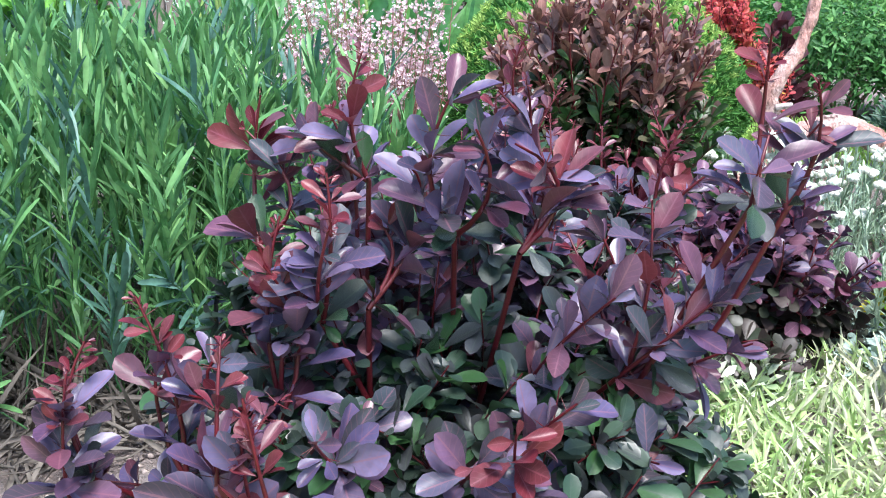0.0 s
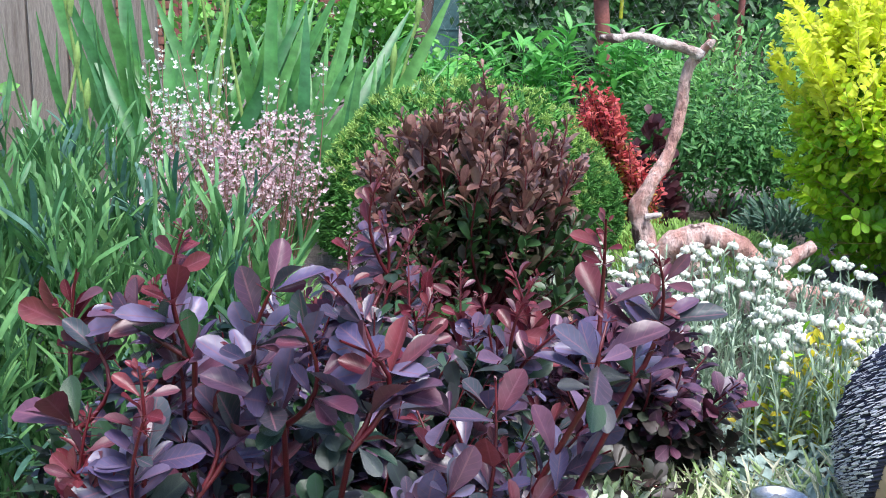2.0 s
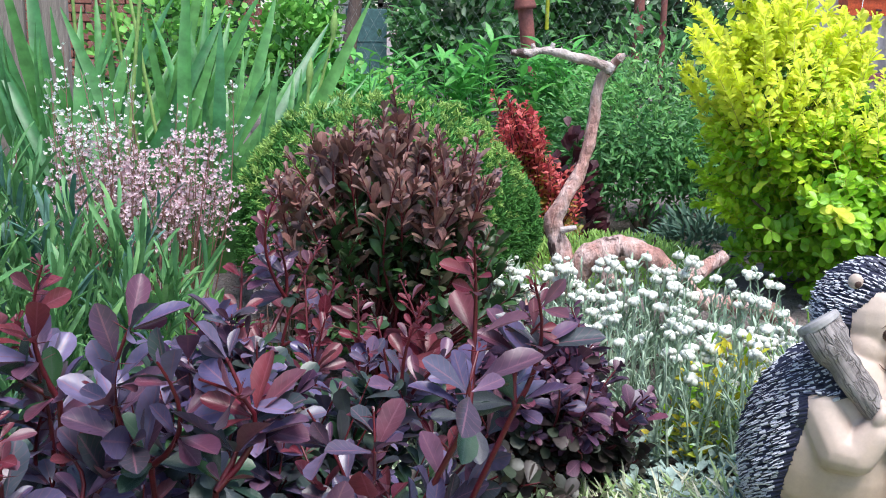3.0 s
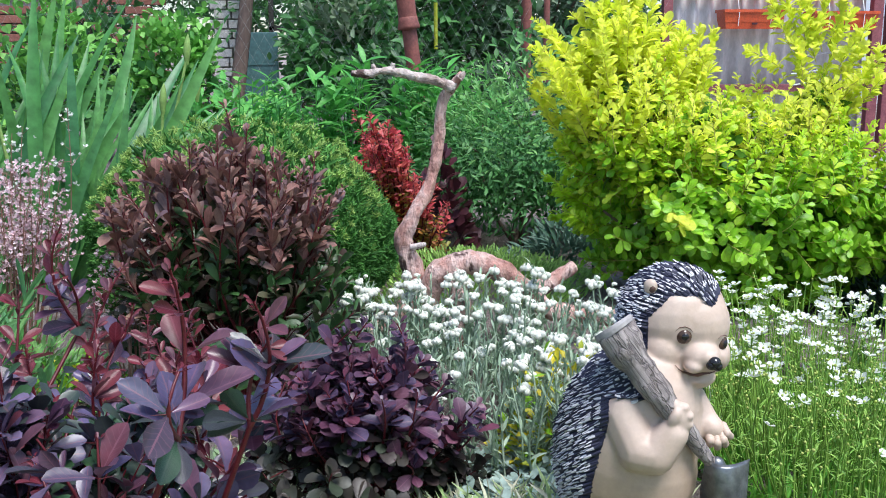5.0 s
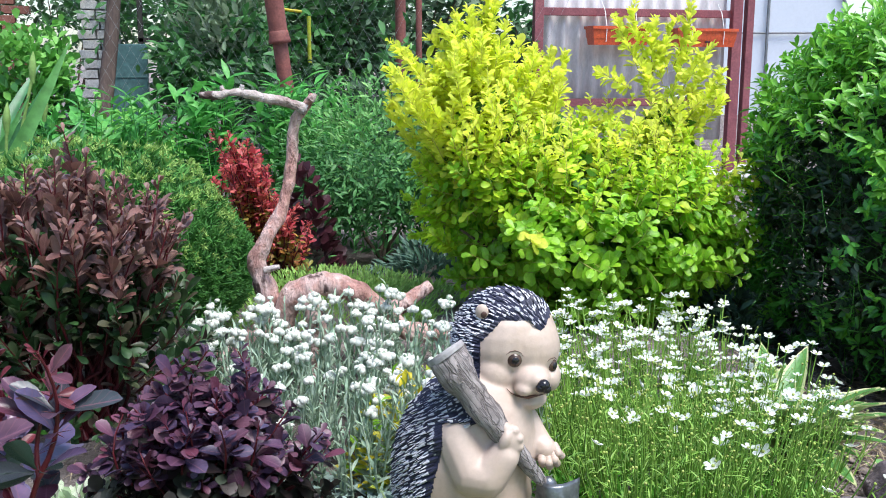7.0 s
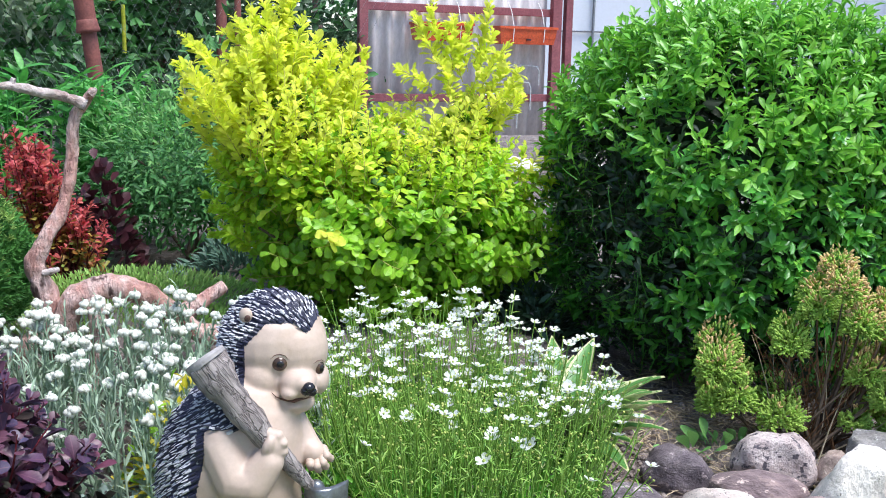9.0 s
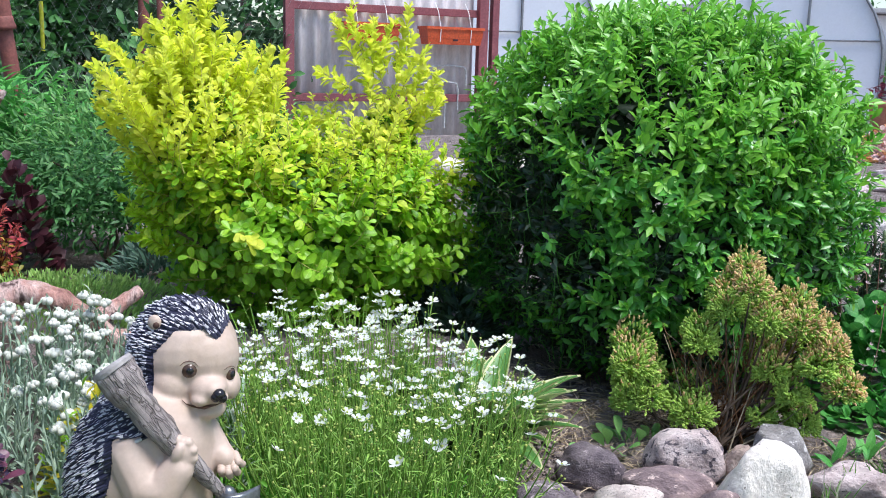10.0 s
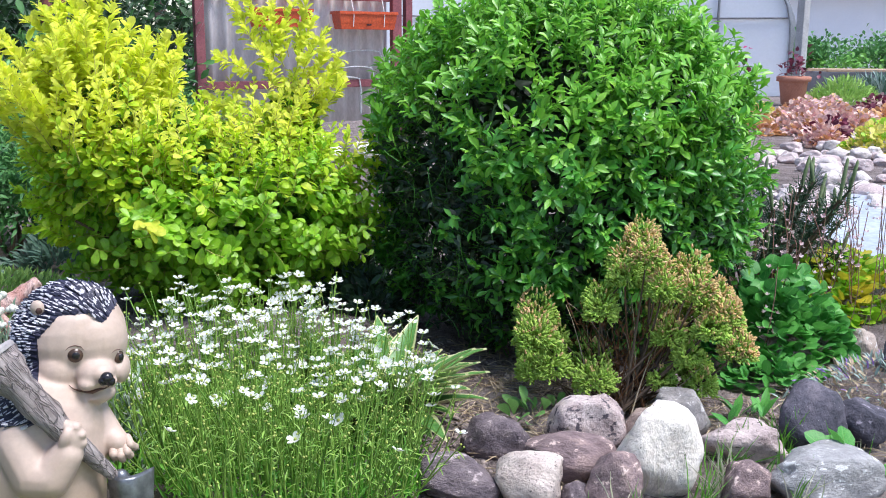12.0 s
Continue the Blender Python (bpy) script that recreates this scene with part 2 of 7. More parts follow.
M = {
    "soil": surf_mat("soil", [(0.18, 0.14, 0.13), (0.31, 0.255, 0.24), (0.43, 0.37, 0.35)], 9.0, 0.95, 1.0, 0.03, 120.0, spec=0.2),
    "clod": surf_mat("clod", [(0.21, 0.165, 0.15), (0.38, 0.32, 0.295)], 30.0, 0.95, 0.6, 0.004, 200.0, spec=0.2),
    "straw": leaf_mat("straw", [(0.42, 0.33, 0.22), (0.56, 0.47, 0.33), (0.30, 0.22, 0.15)], 0.8, 0.1),
    "front_new": leaf_mat("barberry_young", [(0.18, 0.022, 0.038), (0.13, 0.015, 0.028), (0.21, 0.04, 0.05), (0.14, 0.035, 0.05), (0.17, 0.075, 0.11)], 0.38, 0.3, (0.30, 0.09, 0.12), spec=0.5),
    # the lavender tones put the sky's sheen into the leaf colour
    "front_leaf": leaf_mat("barberry_purple", [(0.15, 0.034, 0.052), (0.078, 0.064, 0.145), (0.12, 0.088, 0.185), (0.165, 0.042, 0.054), (0.055, 0.058, 0.108), (0.125, 0.038, 0.068), (0.175, 0.14, 0.25), (0.05, 0.033, 0.052), (0.042, 0.06, 0.068), (0.14, 0.108, 0.205)], 0.34, 0.16, (0.26, 0.11, 0.145), spec=0.6),
    "front_low": leaf_mat("barberry_dark_green", [(0.024, 0.055, 0.032), (0.045, 0.045, 0.054), (0.023, 0.052, 0.033), (0.04, 0.11, 0.032), (0.053, 0.05, 0.068), (0.034, 0.066, 0.05)], 0.38, 0.1, (0.065, 0.09, 0.065), spec=0.55),
    "front_stem": surf_mat("barberry_red_stem", [(0.075, 0.004, 0.010), (0.12, 0.009, 0.016)], 40.0, 0.45, 0.2, 0.001, 300.0),
    "brown_leaf": leaf_mat("barberry_brown", [(0.28, 0.125, 0.10), (0.19, 0.08, 0.072), (0.33, 0.175, 0.14), (0.19, 0.12, 0.145), (0.24, 0.145, 0.105), (0.13, 0.05, 0.052)], 0.5, 0.22, (0.35, 0.20, 0.15)),
    "brown_low": leaf_mat("barberry_mixed_green", [(0.028, 0.07, 0.024), (0.045, 0.11, 0.03), (0.085, 0.045, 0.042)], 0.42, 0.15),
    "dark_leaf": leaf_mat("barberry_dwarf", [(0.085, 0.032, 0.06), (0.06, 0.042, 0.095), (0.14, 0.034, 0.06), (0.055, 0.048, 0.105), (0.10, 0.04, 0.065), (0.15, 0.06, 0.095)], 0.42, 0.1, (0.20, 0.09, 0.13), spec=0.5),
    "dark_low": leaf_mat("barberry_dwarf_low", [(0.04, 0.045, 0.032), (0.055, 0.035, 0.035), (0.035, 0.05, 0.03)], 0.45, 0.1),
    "red_leaf": leaf_mat("barberry_red", [(0.58, 0.085, 0.10), (0.48, 0.06, 0.08), (0.63, 0.16, 0.14), (0.54, 0.12, 0.09)], 0.5, 0.35),
    "red_low": leaf_mat("barberry_orange", [(0.48, 0.14, 0.04), (0.44, 0.28, 0.06), (0.22, 0.30, 0.06)], 0.5, 0.3),
    "yellow": leaf_mat("barberry_yellow", [(0.90, 0.92, 0.11), (0.82, 0.91, 0.10), (0.93, 0.92, 0.16)], 0.6, 0.55, (0.74, 0.76, 0.16), mottle=30.0),
    "yellow_lime": leaf_mat("barberry_yellow_lime", [(0.62, 0.82, 0.04), (0.50, 0.76, 0.03), (0.74, 0.86, 0.06)], 0.5, 0.45, (0.6, 0.7, 0.14)),
    "yellow_stem": surf_mat("barberry_yellow_stem", [(0.45, 0.42, 0.10), (0.55, 0.50, 0.14)], 40.0, 0.6, 0.2, 0.001, 200.0),
    "lime": leaf_mat("barberry_lime", [(0.26, 0.56, 0.022), (0.36, 0.64, 0.03), (0.19, 0.46, 0.02)], 0.42, 0.35, (0.42, 0.55, 0.12)),
    # darker copy of lime: shade between the shoots, painted on inner leaves
    "lime_in": leaf_mat("barberry_lime_shaded", [(0.07, 0.20, 0.018), (0.11, 0.27, 0.022), (0.05, 0.15, 0.015)], 0.5, 0.2),
    "twig": surf_mat("twig", [(0.07, 0.045, 0.03), (0.14, 0.10, 0.07)], 40.0, 0.8, 0.4, 0.002, 200.0),
    # paler, yellower leaves for the crown, right side and sprig tips
    "privet_top": leaf_mat("privet_pale", [(0.22, 0.54, 0.045), (0.16, 0.46, 0.04), (0.29, 0.60, 0.055)], 0.38, 0.3, (0.28, 0.46, 0.14), spec=0.6),
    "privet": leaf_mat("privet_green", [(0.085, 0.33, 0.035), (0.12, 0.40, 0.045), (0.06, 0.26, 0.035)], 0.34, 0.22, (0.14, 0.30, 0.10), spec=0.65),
    # shade as leaf colour: for the privet's flank, foot, gaps and inside
    "privet_shade": leaf_mat("privet_shaded", [(0.018, 0.045, 0.02), (0.025, 0.06, 0.025), (0.04, 0.05, 0.03)], 0.45, 0.1),
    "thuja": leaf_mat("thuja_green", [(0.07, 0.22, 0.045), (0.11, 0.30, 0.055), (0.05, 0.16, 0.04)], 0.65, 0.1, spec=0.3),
    "thuja_top": leaf_mat("thuja_top", [(0.30, 0.47, 0.11), (0.38, 0.54, 0.15), (0.24, 0.41, 0.09)], 0.65, 0.2, spec=0.3),
    "gold_tip": leaf_mat("gold_thuja_tip", [(0.90, 0.62, 0.34), (0.84, 0.60, 0.30), (0.78, 0.66, 0.26)], 0.7, 0.3, spec=0.25),
    "gold": leaf_mat("gold_thuja", [(0.44, 0.66, 0.12), (0.54, 0.72, 0.16), (0.32, 0.56, 0.10)], 0.7, 0.3, spec=0.25),
    "gold_dead": leaf_mat("gold_thuja_inner", [(0.14, 0.07, 0.035), (0.20, 0.10, 0.05)], 0.85, 0.05, spec=0.2),
    "lav": leaf_mat("carnation_leaf", [(0.11, 0.28, 0.095), (0.16, 0.35, 0.125), (0.085, 0.235, 0.095), (0.23, 0.44, 0.15)], 0.5, 0.25, (0.18, 0.33, 0.15)),
    "lav_blue": leaf_mat("carnation_leaf_blue", [(0.085, 0.20, 0.15), (0.13, 0.26, 0.205), (0.065, 0.17, 0.12)], 0.5, 0.2),
    "lav_dead": leaf_mat("dry_stalk", [(0.10, 0.085, 0.075), (0.16, 0.14, 0.12)], 0.85, 0.05),
    "iris": leaf_mat("iris_leaf", [(0.075, 0.25, 0.065), (0.115, 0.31, 0.085), (0.055, 0.20, 0.07), (0.15, 0.37, 0.10)], 0.4, 0.3, mottle=25.0),
    "iris_stem": leaf_mat("iris_stem", [(0.28, 0.44, 0.12), (0.34, 0.50, 0.15)], 0.5, 0.2),
    "pink_petal": leaf_mat("pink_petal", [(0.74, 0.50, 0.55), (0.82, 0.68, 0.71), (0.66, 0.41, 0.46)], 0.6, 0.3),
    "pink_stem": leaf_mat("pink_stem", [(0.30, 0.12, 0.11), (0.28, 0.18, 0.12), (0.36, 0.18, 0.17)], 0.6, 0.1),
    "white_petal": leaf_mat("white_petal", [(0.74, 0.78, 0.70), (0.80, 0.80, 0.78), (0.72, 0.78, 0.64)], 0.6, 0.3),
    "cream": leaf_mat("cream_head", [(0.84, 0.84, 0.77), (0.78, 0.80, 0.70)], 0.85, 0.25, mottle=300.0),
    "silver": leaf_mat("silver_leaf", [(0.37, 0.49, 0.35), (0.45, 0.55, 0.42), (0.31, 0.44, 0.30)], 0.75, 0.2, spec=0.2),
    "silver_low": leaf_mat("silver_rosette", [(0.30, 0.40, 0.36), (0.38, 0.48, 0.44), (0.23, 0.33, 0.28)], 0.75, 0.15, spec=0.2),
    "sax_stem": leaf_mat("meadow_stem", [(0.25, 0.46, 0.07), (0.33, 0.52, 0.10), (0.18, 0.38, 0.06)], 0.5, 0.25),
    "sax_leaf": leaf_mat("cushion_leaf", [(0.14, 0.41, 0.04), (0.20, 0.50, 0.055), (0.10, 0.33, 0.04)], 0.5, 0.25),
    "bud": leaf_mat("green_bud", [(0.40, 0.50, 0.10), (0.46, 0.52, 0.14)], 0.6, 0.2),
    "gold_leaf": leaf_mat("golden_leaf", [(0.52, 0.50, 0.03), (0.62, 0.50, 0.03), (0.40, 0.48, 0.04)], 0.5, 0.3),
    "hosta": leaf_mat("hosta_green", [(0.12, 0.30, 0.075), (0.16, 0.36, 0.095)], 0.4, 0.3, mottle=30.0),
    "hosta_edge": leaf_mat("hosta_edge", [(0.62, 0.66, 0.30), (0.70, 0.72, 0.40)], 0.45, 0.3),
    "varieg": leaf_mat("variegated_edge", [(0.66, 0.72, 0.54), (0.74, 0.78, 0.62), (0.56, 0.66, 0.44)], 0.55, 0.25),
    "varieg_g": leaf_mat("variegated_green", [(0.22, 0.33, 0.17), (0.30, 0.40, 0.22)], 0.55, 0.25),
    "lawn": leaf_mat("lawn_grass", [(0.34, 0.50, 0.17), (0.46, 0.60, 0.27), (0.54, 0.64, 0.36), (0.26, 0.44, 0.14)], 0.55, 0.25),
    "lawn_dry": leaf_mat("lawn_dry", [(0.62, 0.60, 0.44), (0.70, 0.68, 0.53), (0.52, 0.55, 0.36)], 0.7, 0.2),
    "moss": leaf_mat("sedum_cushion", [(0.34, 0.56, 0.13), (0.42, 0.62, 0.17), (0.26, 0.48, 0.10)], 0.55, 0.25),
    "spirea": leaf_mat("spirea_leaf", [(0.17, 0.40, 0.11), (0.25, 0.49, 0.14), (0.11, 0.30, 0.085)], 0.5, 0.3),
    "phlox": leaf_mat("phlox_leaf", [(0.10, 0.38, 0.07), (0.15, 0.45, 0.09), (0.075, 0.30, 0.065)], 0.45, 0.3),
    "bluegreen": leaf_mat("blue_green_leaf", [(0.07, 0.14, 0.10), (0.10, 0.19, 0.13)], 0.5, 0.15),
    "maroon": leaf_mat("maroon_leaf", [(0.055, 0.014, 0.022), (0.085, 0.02, 0.03)], 0.45, 0.15),
    "mantle": leaf_mat("mantle_leaf", [(0.08, 0.33, 0.055), (0.13, 0.42, 0.075), (0.06, 0.26, 0.06)], 0.45, 0.25, (0.22, 0.45, 0.14), mottle=40.0),
    "pine": leaf_mat("pine_needle", [(0.035, 0.085, 0.045), (0.05, 0.11, 0.055)], 0.55, 0.05),
    "candle": leaf_mat("pine_candle", [(0.16, 0.22, 0.11), (0.20, 0.26, 0.13)], 0.75, 0.05),
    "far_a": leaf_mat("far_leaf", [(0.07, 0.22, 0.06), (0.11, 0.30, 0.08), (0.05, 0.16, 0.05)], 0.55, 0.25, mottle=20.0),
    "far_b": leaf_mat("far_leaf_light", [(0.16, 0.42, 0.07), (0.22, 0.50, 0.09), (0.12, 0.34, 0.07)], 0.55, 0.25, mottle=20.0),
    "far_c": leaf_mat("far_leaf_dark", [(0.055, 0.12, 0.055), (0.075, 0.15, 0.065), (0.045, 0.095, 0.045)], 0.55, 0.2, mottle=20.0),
    "far_grey": leaf_mat("far_leaf_grey", [(0.24, 0.33, 0.20), (0.30, 0.39, 0.25), (0.19, 0.28, 0.16)], 0.55, 0.3, mottle=20.0),
    "heu_pink": leaf_mat("heuchera_pink", [(0.74, 0.48, 0.46), (0.80, 0.60, 0.52), (0.64, 0.34, 0.36)], 0.5, 0.2),
    "heu_dark": leaf_mat("heuchera_dark", [(0.16, 0.025, 0.06), (0.24, 0.05, 0.08), (0.10, 0.02, 0.05)], 0.45, 0.2),
    "heu_orange": leaf_mat("heuchera_orange", [(0.66, 0.40, 0.16), (0.58, 0.28, 0.14)], 0.5, 0.2),
    "heu_yellow": leaf_mat("heuchera_yellow", [(0.74, 0.70, 0.14), (0.80, 0.72, 0.24)], 0.5, 0.3),
    "violet": leaf_mat("violet_petal", [(0.28, 0.15, 0.55), (0.36, 0.22, 0.62)], 0.6, 0.25),
    "magenta": leaf_mat("magenta_petal", [(0.60, 0.05, 0.22), (0.68, 0.09, 0.28)], 0.6, 0.25),
    "wood": surf_mat("driftwood", [(0.25, 0.10, 0.085), (0.50, 0.27, 0.23), (0.66, 0.47, 0.43), (0.30, 0.18, 0.16)], 20.0, 0.62, 1.0, 0.012, 90.0, spots=(20.0, (0.12, 0.065, 0.058), 0.57), stretch=(1, 1, 0.45)),
    "wood_grey": surf_mat("weathered_wood", [(0.20, 0.12, 0.105), (0.44, 0.34, 0.31), (0.58, 0.50, 0.48), (0.24, 0.17, 0.165)], 22.0, 0.8, 0.9, 0.008, 90.0, spots=(20.0, (0.10, 0.06, 0.055), 0.57)),
    "board": surf_mat("old_board", [(0.17, 0.13, 0.115), (0.30, 0.25, 0.225), (0.22, 0.17, 0.15)], 5.0, 0.85, 0.7, 0.004, 60.0, stretch=(9, 9, 0.6)),
    "rust": surf_mat("red_oxide_paint", [(0.15, 0.045, 0.04), (0.23, 0.075, 0.06), (0.11, 0.04, 0.04)], 9.0, 0.7, 0.4, 0.003, 80.0),
    "rail": surf_mat("maroon_rail_paint", [(0.20, 0.055, 0.07), (0.28, 0.09, 0.10)], 9.0, 0.6, 0.3, 0.002, 80.0),
    "slate": surf_mat("cement_sheet", [(0.62, 0.58, 0.59), (0.70, 0.66, 0.67), (0.66, 0.62, 0.62)], 4.0, 0.9, 0.3, 0.003, 60.0, stretch=(1, 1, 0.4), grit=0.14),
    "orange": surf_mat("orange_plastic", [(0.55, 0.075, 0.025), (0.62, 0.10, 0.03)], 5.0, 0.4, 0.05, 0.001, 80.0),
    "string": surf_mat("white_string", [(0.75, 0.73, 0.72), (0.8, 0.8, 0.8)], 50.0, 0.8, 0.2, 0.001),
    "wire": surf_mat("pale_wire", [(0.55, 0.56, 0.56), (0.62, 0.62, 0.62)], 50.0, 0.5, 0.1, 0.001, metal=0.4),
    "mesh": surf_mat("fence_wire", [(0.30, 0.33, 0.32), (0.36, 0.38, 0.38)], 50.0, 0.5, 0.1, 0.001, metal=0.6),
    "bark": surf_mat("bark", [(0.09, 0.06, 0.05), (0.17, 0.12, 0.10)], 12.0, 0.9, 0.9, 0.01, 60.0, stretch=(1, 1, 0.3)),
    "teal": surf_mat("teal_painted_metal", [(0.075, 0.165, 0.17), (0.10, 0.205, 0.205)], 3.0, 0.6, 0.15, 0.002, 50.0),
    "brick_white": surf_mat("white_brick", [(0.55, 0.52, 0.50), (0.68, 0.65, 0.62)], 14.0, 0.9, 0.4, 0.003, 80.0),
    "brick_red": surf_mat("red_brick", [(0.20, 0.075, 0.055), (0.29, 0.12, 0.09)], 14.0, 0.9, 0.4, 0.003, 80.0),
    "mortar": surf_mat("mortar", [(0.32, 0.30, 0.28), (0.40, 0.38, 0.36)], 20.0, 0.95, 0.4, 0.003, 90.0),
    "poly": surf_mat("polycarbonate", [(0.80, 0.83, 0.90), (0.86, 0.88, 0.94)], 1.2, 0.35, 0.05, 0.002, 30.0, grit=0.03),
    "gh_frame": surf_mat("galvanised_frame", [(0.20, 0.21, 0.23), (0.28, 0.29, 0.31)], 8.0, 0.5, 0.1, 0.002, metal=0.5),
    "concrete": surf_mat("concrete", [(0.36, 0.36, 0.37), (0.48, 0.48, 0.49)], 6.0, 0.9, 0.4, 0.003, 70.0),
    "plank": surf_mat("pale_plank", [(0.42, 0.28, 0.18), (0.52, 0.37, 0.25)], 6.0, 0.8, 0.3, 0.002, 60.0, stretch=(0.5, 6, 6)),
    "felt": surf_mat("dark_roofing_felt", [(0.10, 0.10, 0.12), (0.16, 0.16, 0.18)], 6.0, 0.9, 0.3, 0.003, 80.0),
    "terracotta": surf_mat("terracotta", [(0.42, 0.17, 0.11), (0.50, 0.23, 0.16)], 9.0, 0.8, 0.2, 0.002, 90.0),
    "water": surf_mat("bluish_path_sheet", [(0.36, 0.40, 0.50), (0.46, 0.50, 0.58)], 3.0, 0.4, 0.2, 0.004, 30.0),
    "steel": surf_mat("brushed_steel", [(0.50, 0.50, 0.52), (0.60, 0.60, 0.62)], 20.0, 0.32, 0.05, 0.001, 200.0, metal=1.0),
    "solar": surf_mat("solar_cap", [(0.16, 0.17, 0.22), (0.24, 0.25, 0.30)], 10.0, 0.25, 0.02, 0.001),
    "skin": cast_paint("statue_cream_paint", (0.55, 0.425, 0.355), (0.40, 0.27, 0.17), 0.0, 0.17),
    "spine": surf_mat("statue_navy_paint", [(0.02, 0.02, 0.045), (0.034, 0.034, 0.07)], 30.0, 0.5, 0.2, 0.001, 150.0),
    "spine_tip": surf_mat("statue_white_drybrush", [(0.50, 0.49, 0.54), (0.62, 0.61, 0.64)], 40.0, 0.7, 0.3, 0.001, 200.0),
    "statue_black": surf_mat("statue_black_gloss", [(0.012, 0.01, 0.012), (0.02, 0.018, 0.02)], 20.0, 0.15, 0.02, 0.001),
    "statue_iris": surf_mat("statue_brown_eye", [(0.055, 0.032, 0.022), (0.085, 0.05, 0.034)], 30.0, 0.12, 0.02, 0.001),
    "statue_wood": bark_mat("statue_grey_wood", [(0.22, 0.18, 0.17), (0.36, 0.31, 0.30), (0.29, 0.255, 0.25)], (0.05, 0.035, 0.035)),
    "statue_cut": surf_mat("statue_cut_wood", [(0.28, 0.255, 0.26), (0.42, 0.39, 0.39)], 40.0, 0.75, 0.4, 0.002, 120.0, grit=0.2),
    "statue_metal": surf_mat("statue_spade_paint", [(0.09, 0.10, 0.11), (0.24, 0.25, 0.27)], 18.0, 0.3, 0.3, 0.002, 80.0, metal=0.6),
    "statue_mouth": surf_mat("statue_mouth_paint", [(0.085, 0.04, 0.03), (0.13, 0.065, 0.05)], 30.0, 0.6, 0.1, 0.001),
}


# ---- builders ----
def unit(v):
    v = np.asarray(v, float)
    return v / np.maximum(np.linalg.norm(v, axis=-1, keepdims=True), 1e-9)


def smooth_to(a, b, v):
    t = np.clip((np.asarray(v, float) - a) / (b - a), 0, 1)
    return t * t * (3 - 2 * t)


def ground_z(x, y):
    """The height of the ground: a planted mound behind the lawn, level land around."""
    x, y = np.asarray(x, float), np.asarray(y, float)
    mound = 0.12 * smooth_to(1.25, 1.95, y) * (1 - smooth_to(1.4, 2.0, x)) * (1 - 0.7 * smooth_to(2.8, 4.5, y)) * smooth_to(-4, -1, x)
    bed = 0.115 * np.exp(-(((x - 0.85) / 0.34) ** 2 + ((y - 1.17) / 0.30) ** 2))
    return mound + bed * (1 - smooth_to(1.25, 1.95, y)) + 0.012 * np.sin(3.1 * x + 1) * np.sin(2.7 * y)


def template(widths, ys, fold=0.12, droop=0.2, wave=0.0):
    """A leaf one long, three points across each row: points, faces and texture places."""
    v, uv = [], []
    for w, y in zip(widths, ys):
        for s in (-1, 0, 1):
            v.append((s * w, y, abs(s) * w * fold * 2 - droop * y * y + wave * math.sin(9 * y + s)))
            uv.append((0.5 + 0.5 * s, y))
    f = [(3 * r + c, 3 * r + c + 1, 3 * r + c + 4, 3 * r + c + 3) for r in range(len(ys) - 1) for c in (0, 1)]
    return np.array(v), np.array(f), np.array(uv)


def broad_template(widths, ys, cup=0.25, droop=0.15, wave=0.0):
    """A leaf one long, five points across each row, its blade cupped."""
    v, uv = [], []
    for w, y in zip(widths, ys):
        for s in (-1, -0.55, 0, 0.55, 1):
            v.append((s * w, y, w * cup * (abs(s) ** 1.6) * 1.4 - droop * y * y + wave * math.sin(7 * y + 2 * s)))
            uv.append((0.5 + 0.5 * s, y))
    f = [(5 * r + c, 5 * r + c + 1, 5 * r + c + 6, 5 * r + c + 5) for r in range(len(ys) - 1) for c in range(4)]
    return np.array(v), np.array(f), np.array(uv)


T_SPOON = broad_template((0.03, 0.06, 0.165, 0.24, 0.245, 0.165, 0.03), (0, 0.14, 0.36, 0.57, 0.77, 0.92, 1.0), 0.26, 0.14, 0.012)
T_OBOVATE = template((0.03, 0.13, 0.25, 0.29, 0.20, 0.02), (0, 0.22, 0.5, 0.72, 0.92, 1.0), 0.16, 0.16)
T_OVAL = template((0.03, 0.2, 0.23, 0.02), (0, 0.35, 0.68, 1.0), 0.2, 0.15)
T_ROUND = template((0.03, 0.30, 0.38, 0.05), (0, 0.4, 0.75, 1.0), 0.1, 0.12)
T_LANCE = template((0.03, 0.11, 0.10, 0.01), (0, 0.35, 0.65, 1.0), 0.2, 0.25)
T_BLADE = template((0.05, 0.055, 0.045, 0.008), (0, 0.35, 0.72, 1.0), 0.25, 0.25)
T_STRAP = template((0.05, 0.072, 0.078, 0.055, 0.02), (0, 0.3, 0.65, 0.92, 1.0), 0.2, 0.12)
T_SCALLOP = template((0.08, 0.40, 0.50, 0.47, 0.30, 0.08), (0, 0.12, 0.42, 0.70, 0.92, 1.0), 0.10, 0.10, 0.03)
T_SPRIG = template((0.04, 0.13, 0.08, 0.01), (0, 0.35, 0.75, 1.0), 0.4, 0.1)
def finger_template():
    """A stubby scaled conifer twig one long: rings that swell and pinch, drawn in to a blunt tip."""
    y = (0, 0.25, 0.45, 0.75, 1.0)
    r = (0.16, 0.27, 0.19, 0.24, 0.03)
    a = np.arange(4) * np.pi / 2
    V = np.array([(q * math.cos(t + 0.6 * i), h, q * math.sin(t + 0.6 * i) * 0.8) for i, (q, h) in enumerate(zip(r, y)) for t in a])
    F = np.array([(4 * i + j, 4 * i + (j + 1) % 4, 4 * i + 4 + (j + 1) % 4, 4 * i + 4 + j) for i in range(4) for j in range(4)])
    return V, F, np.zeros((len(V), 2)) + 0.25


T_FINGER = finger_template()
T_PETAL = template((0.06, 0.28, 0.34, 0.10), (0, 0.45, 0.8, 1.0), 0.05, -0.25)


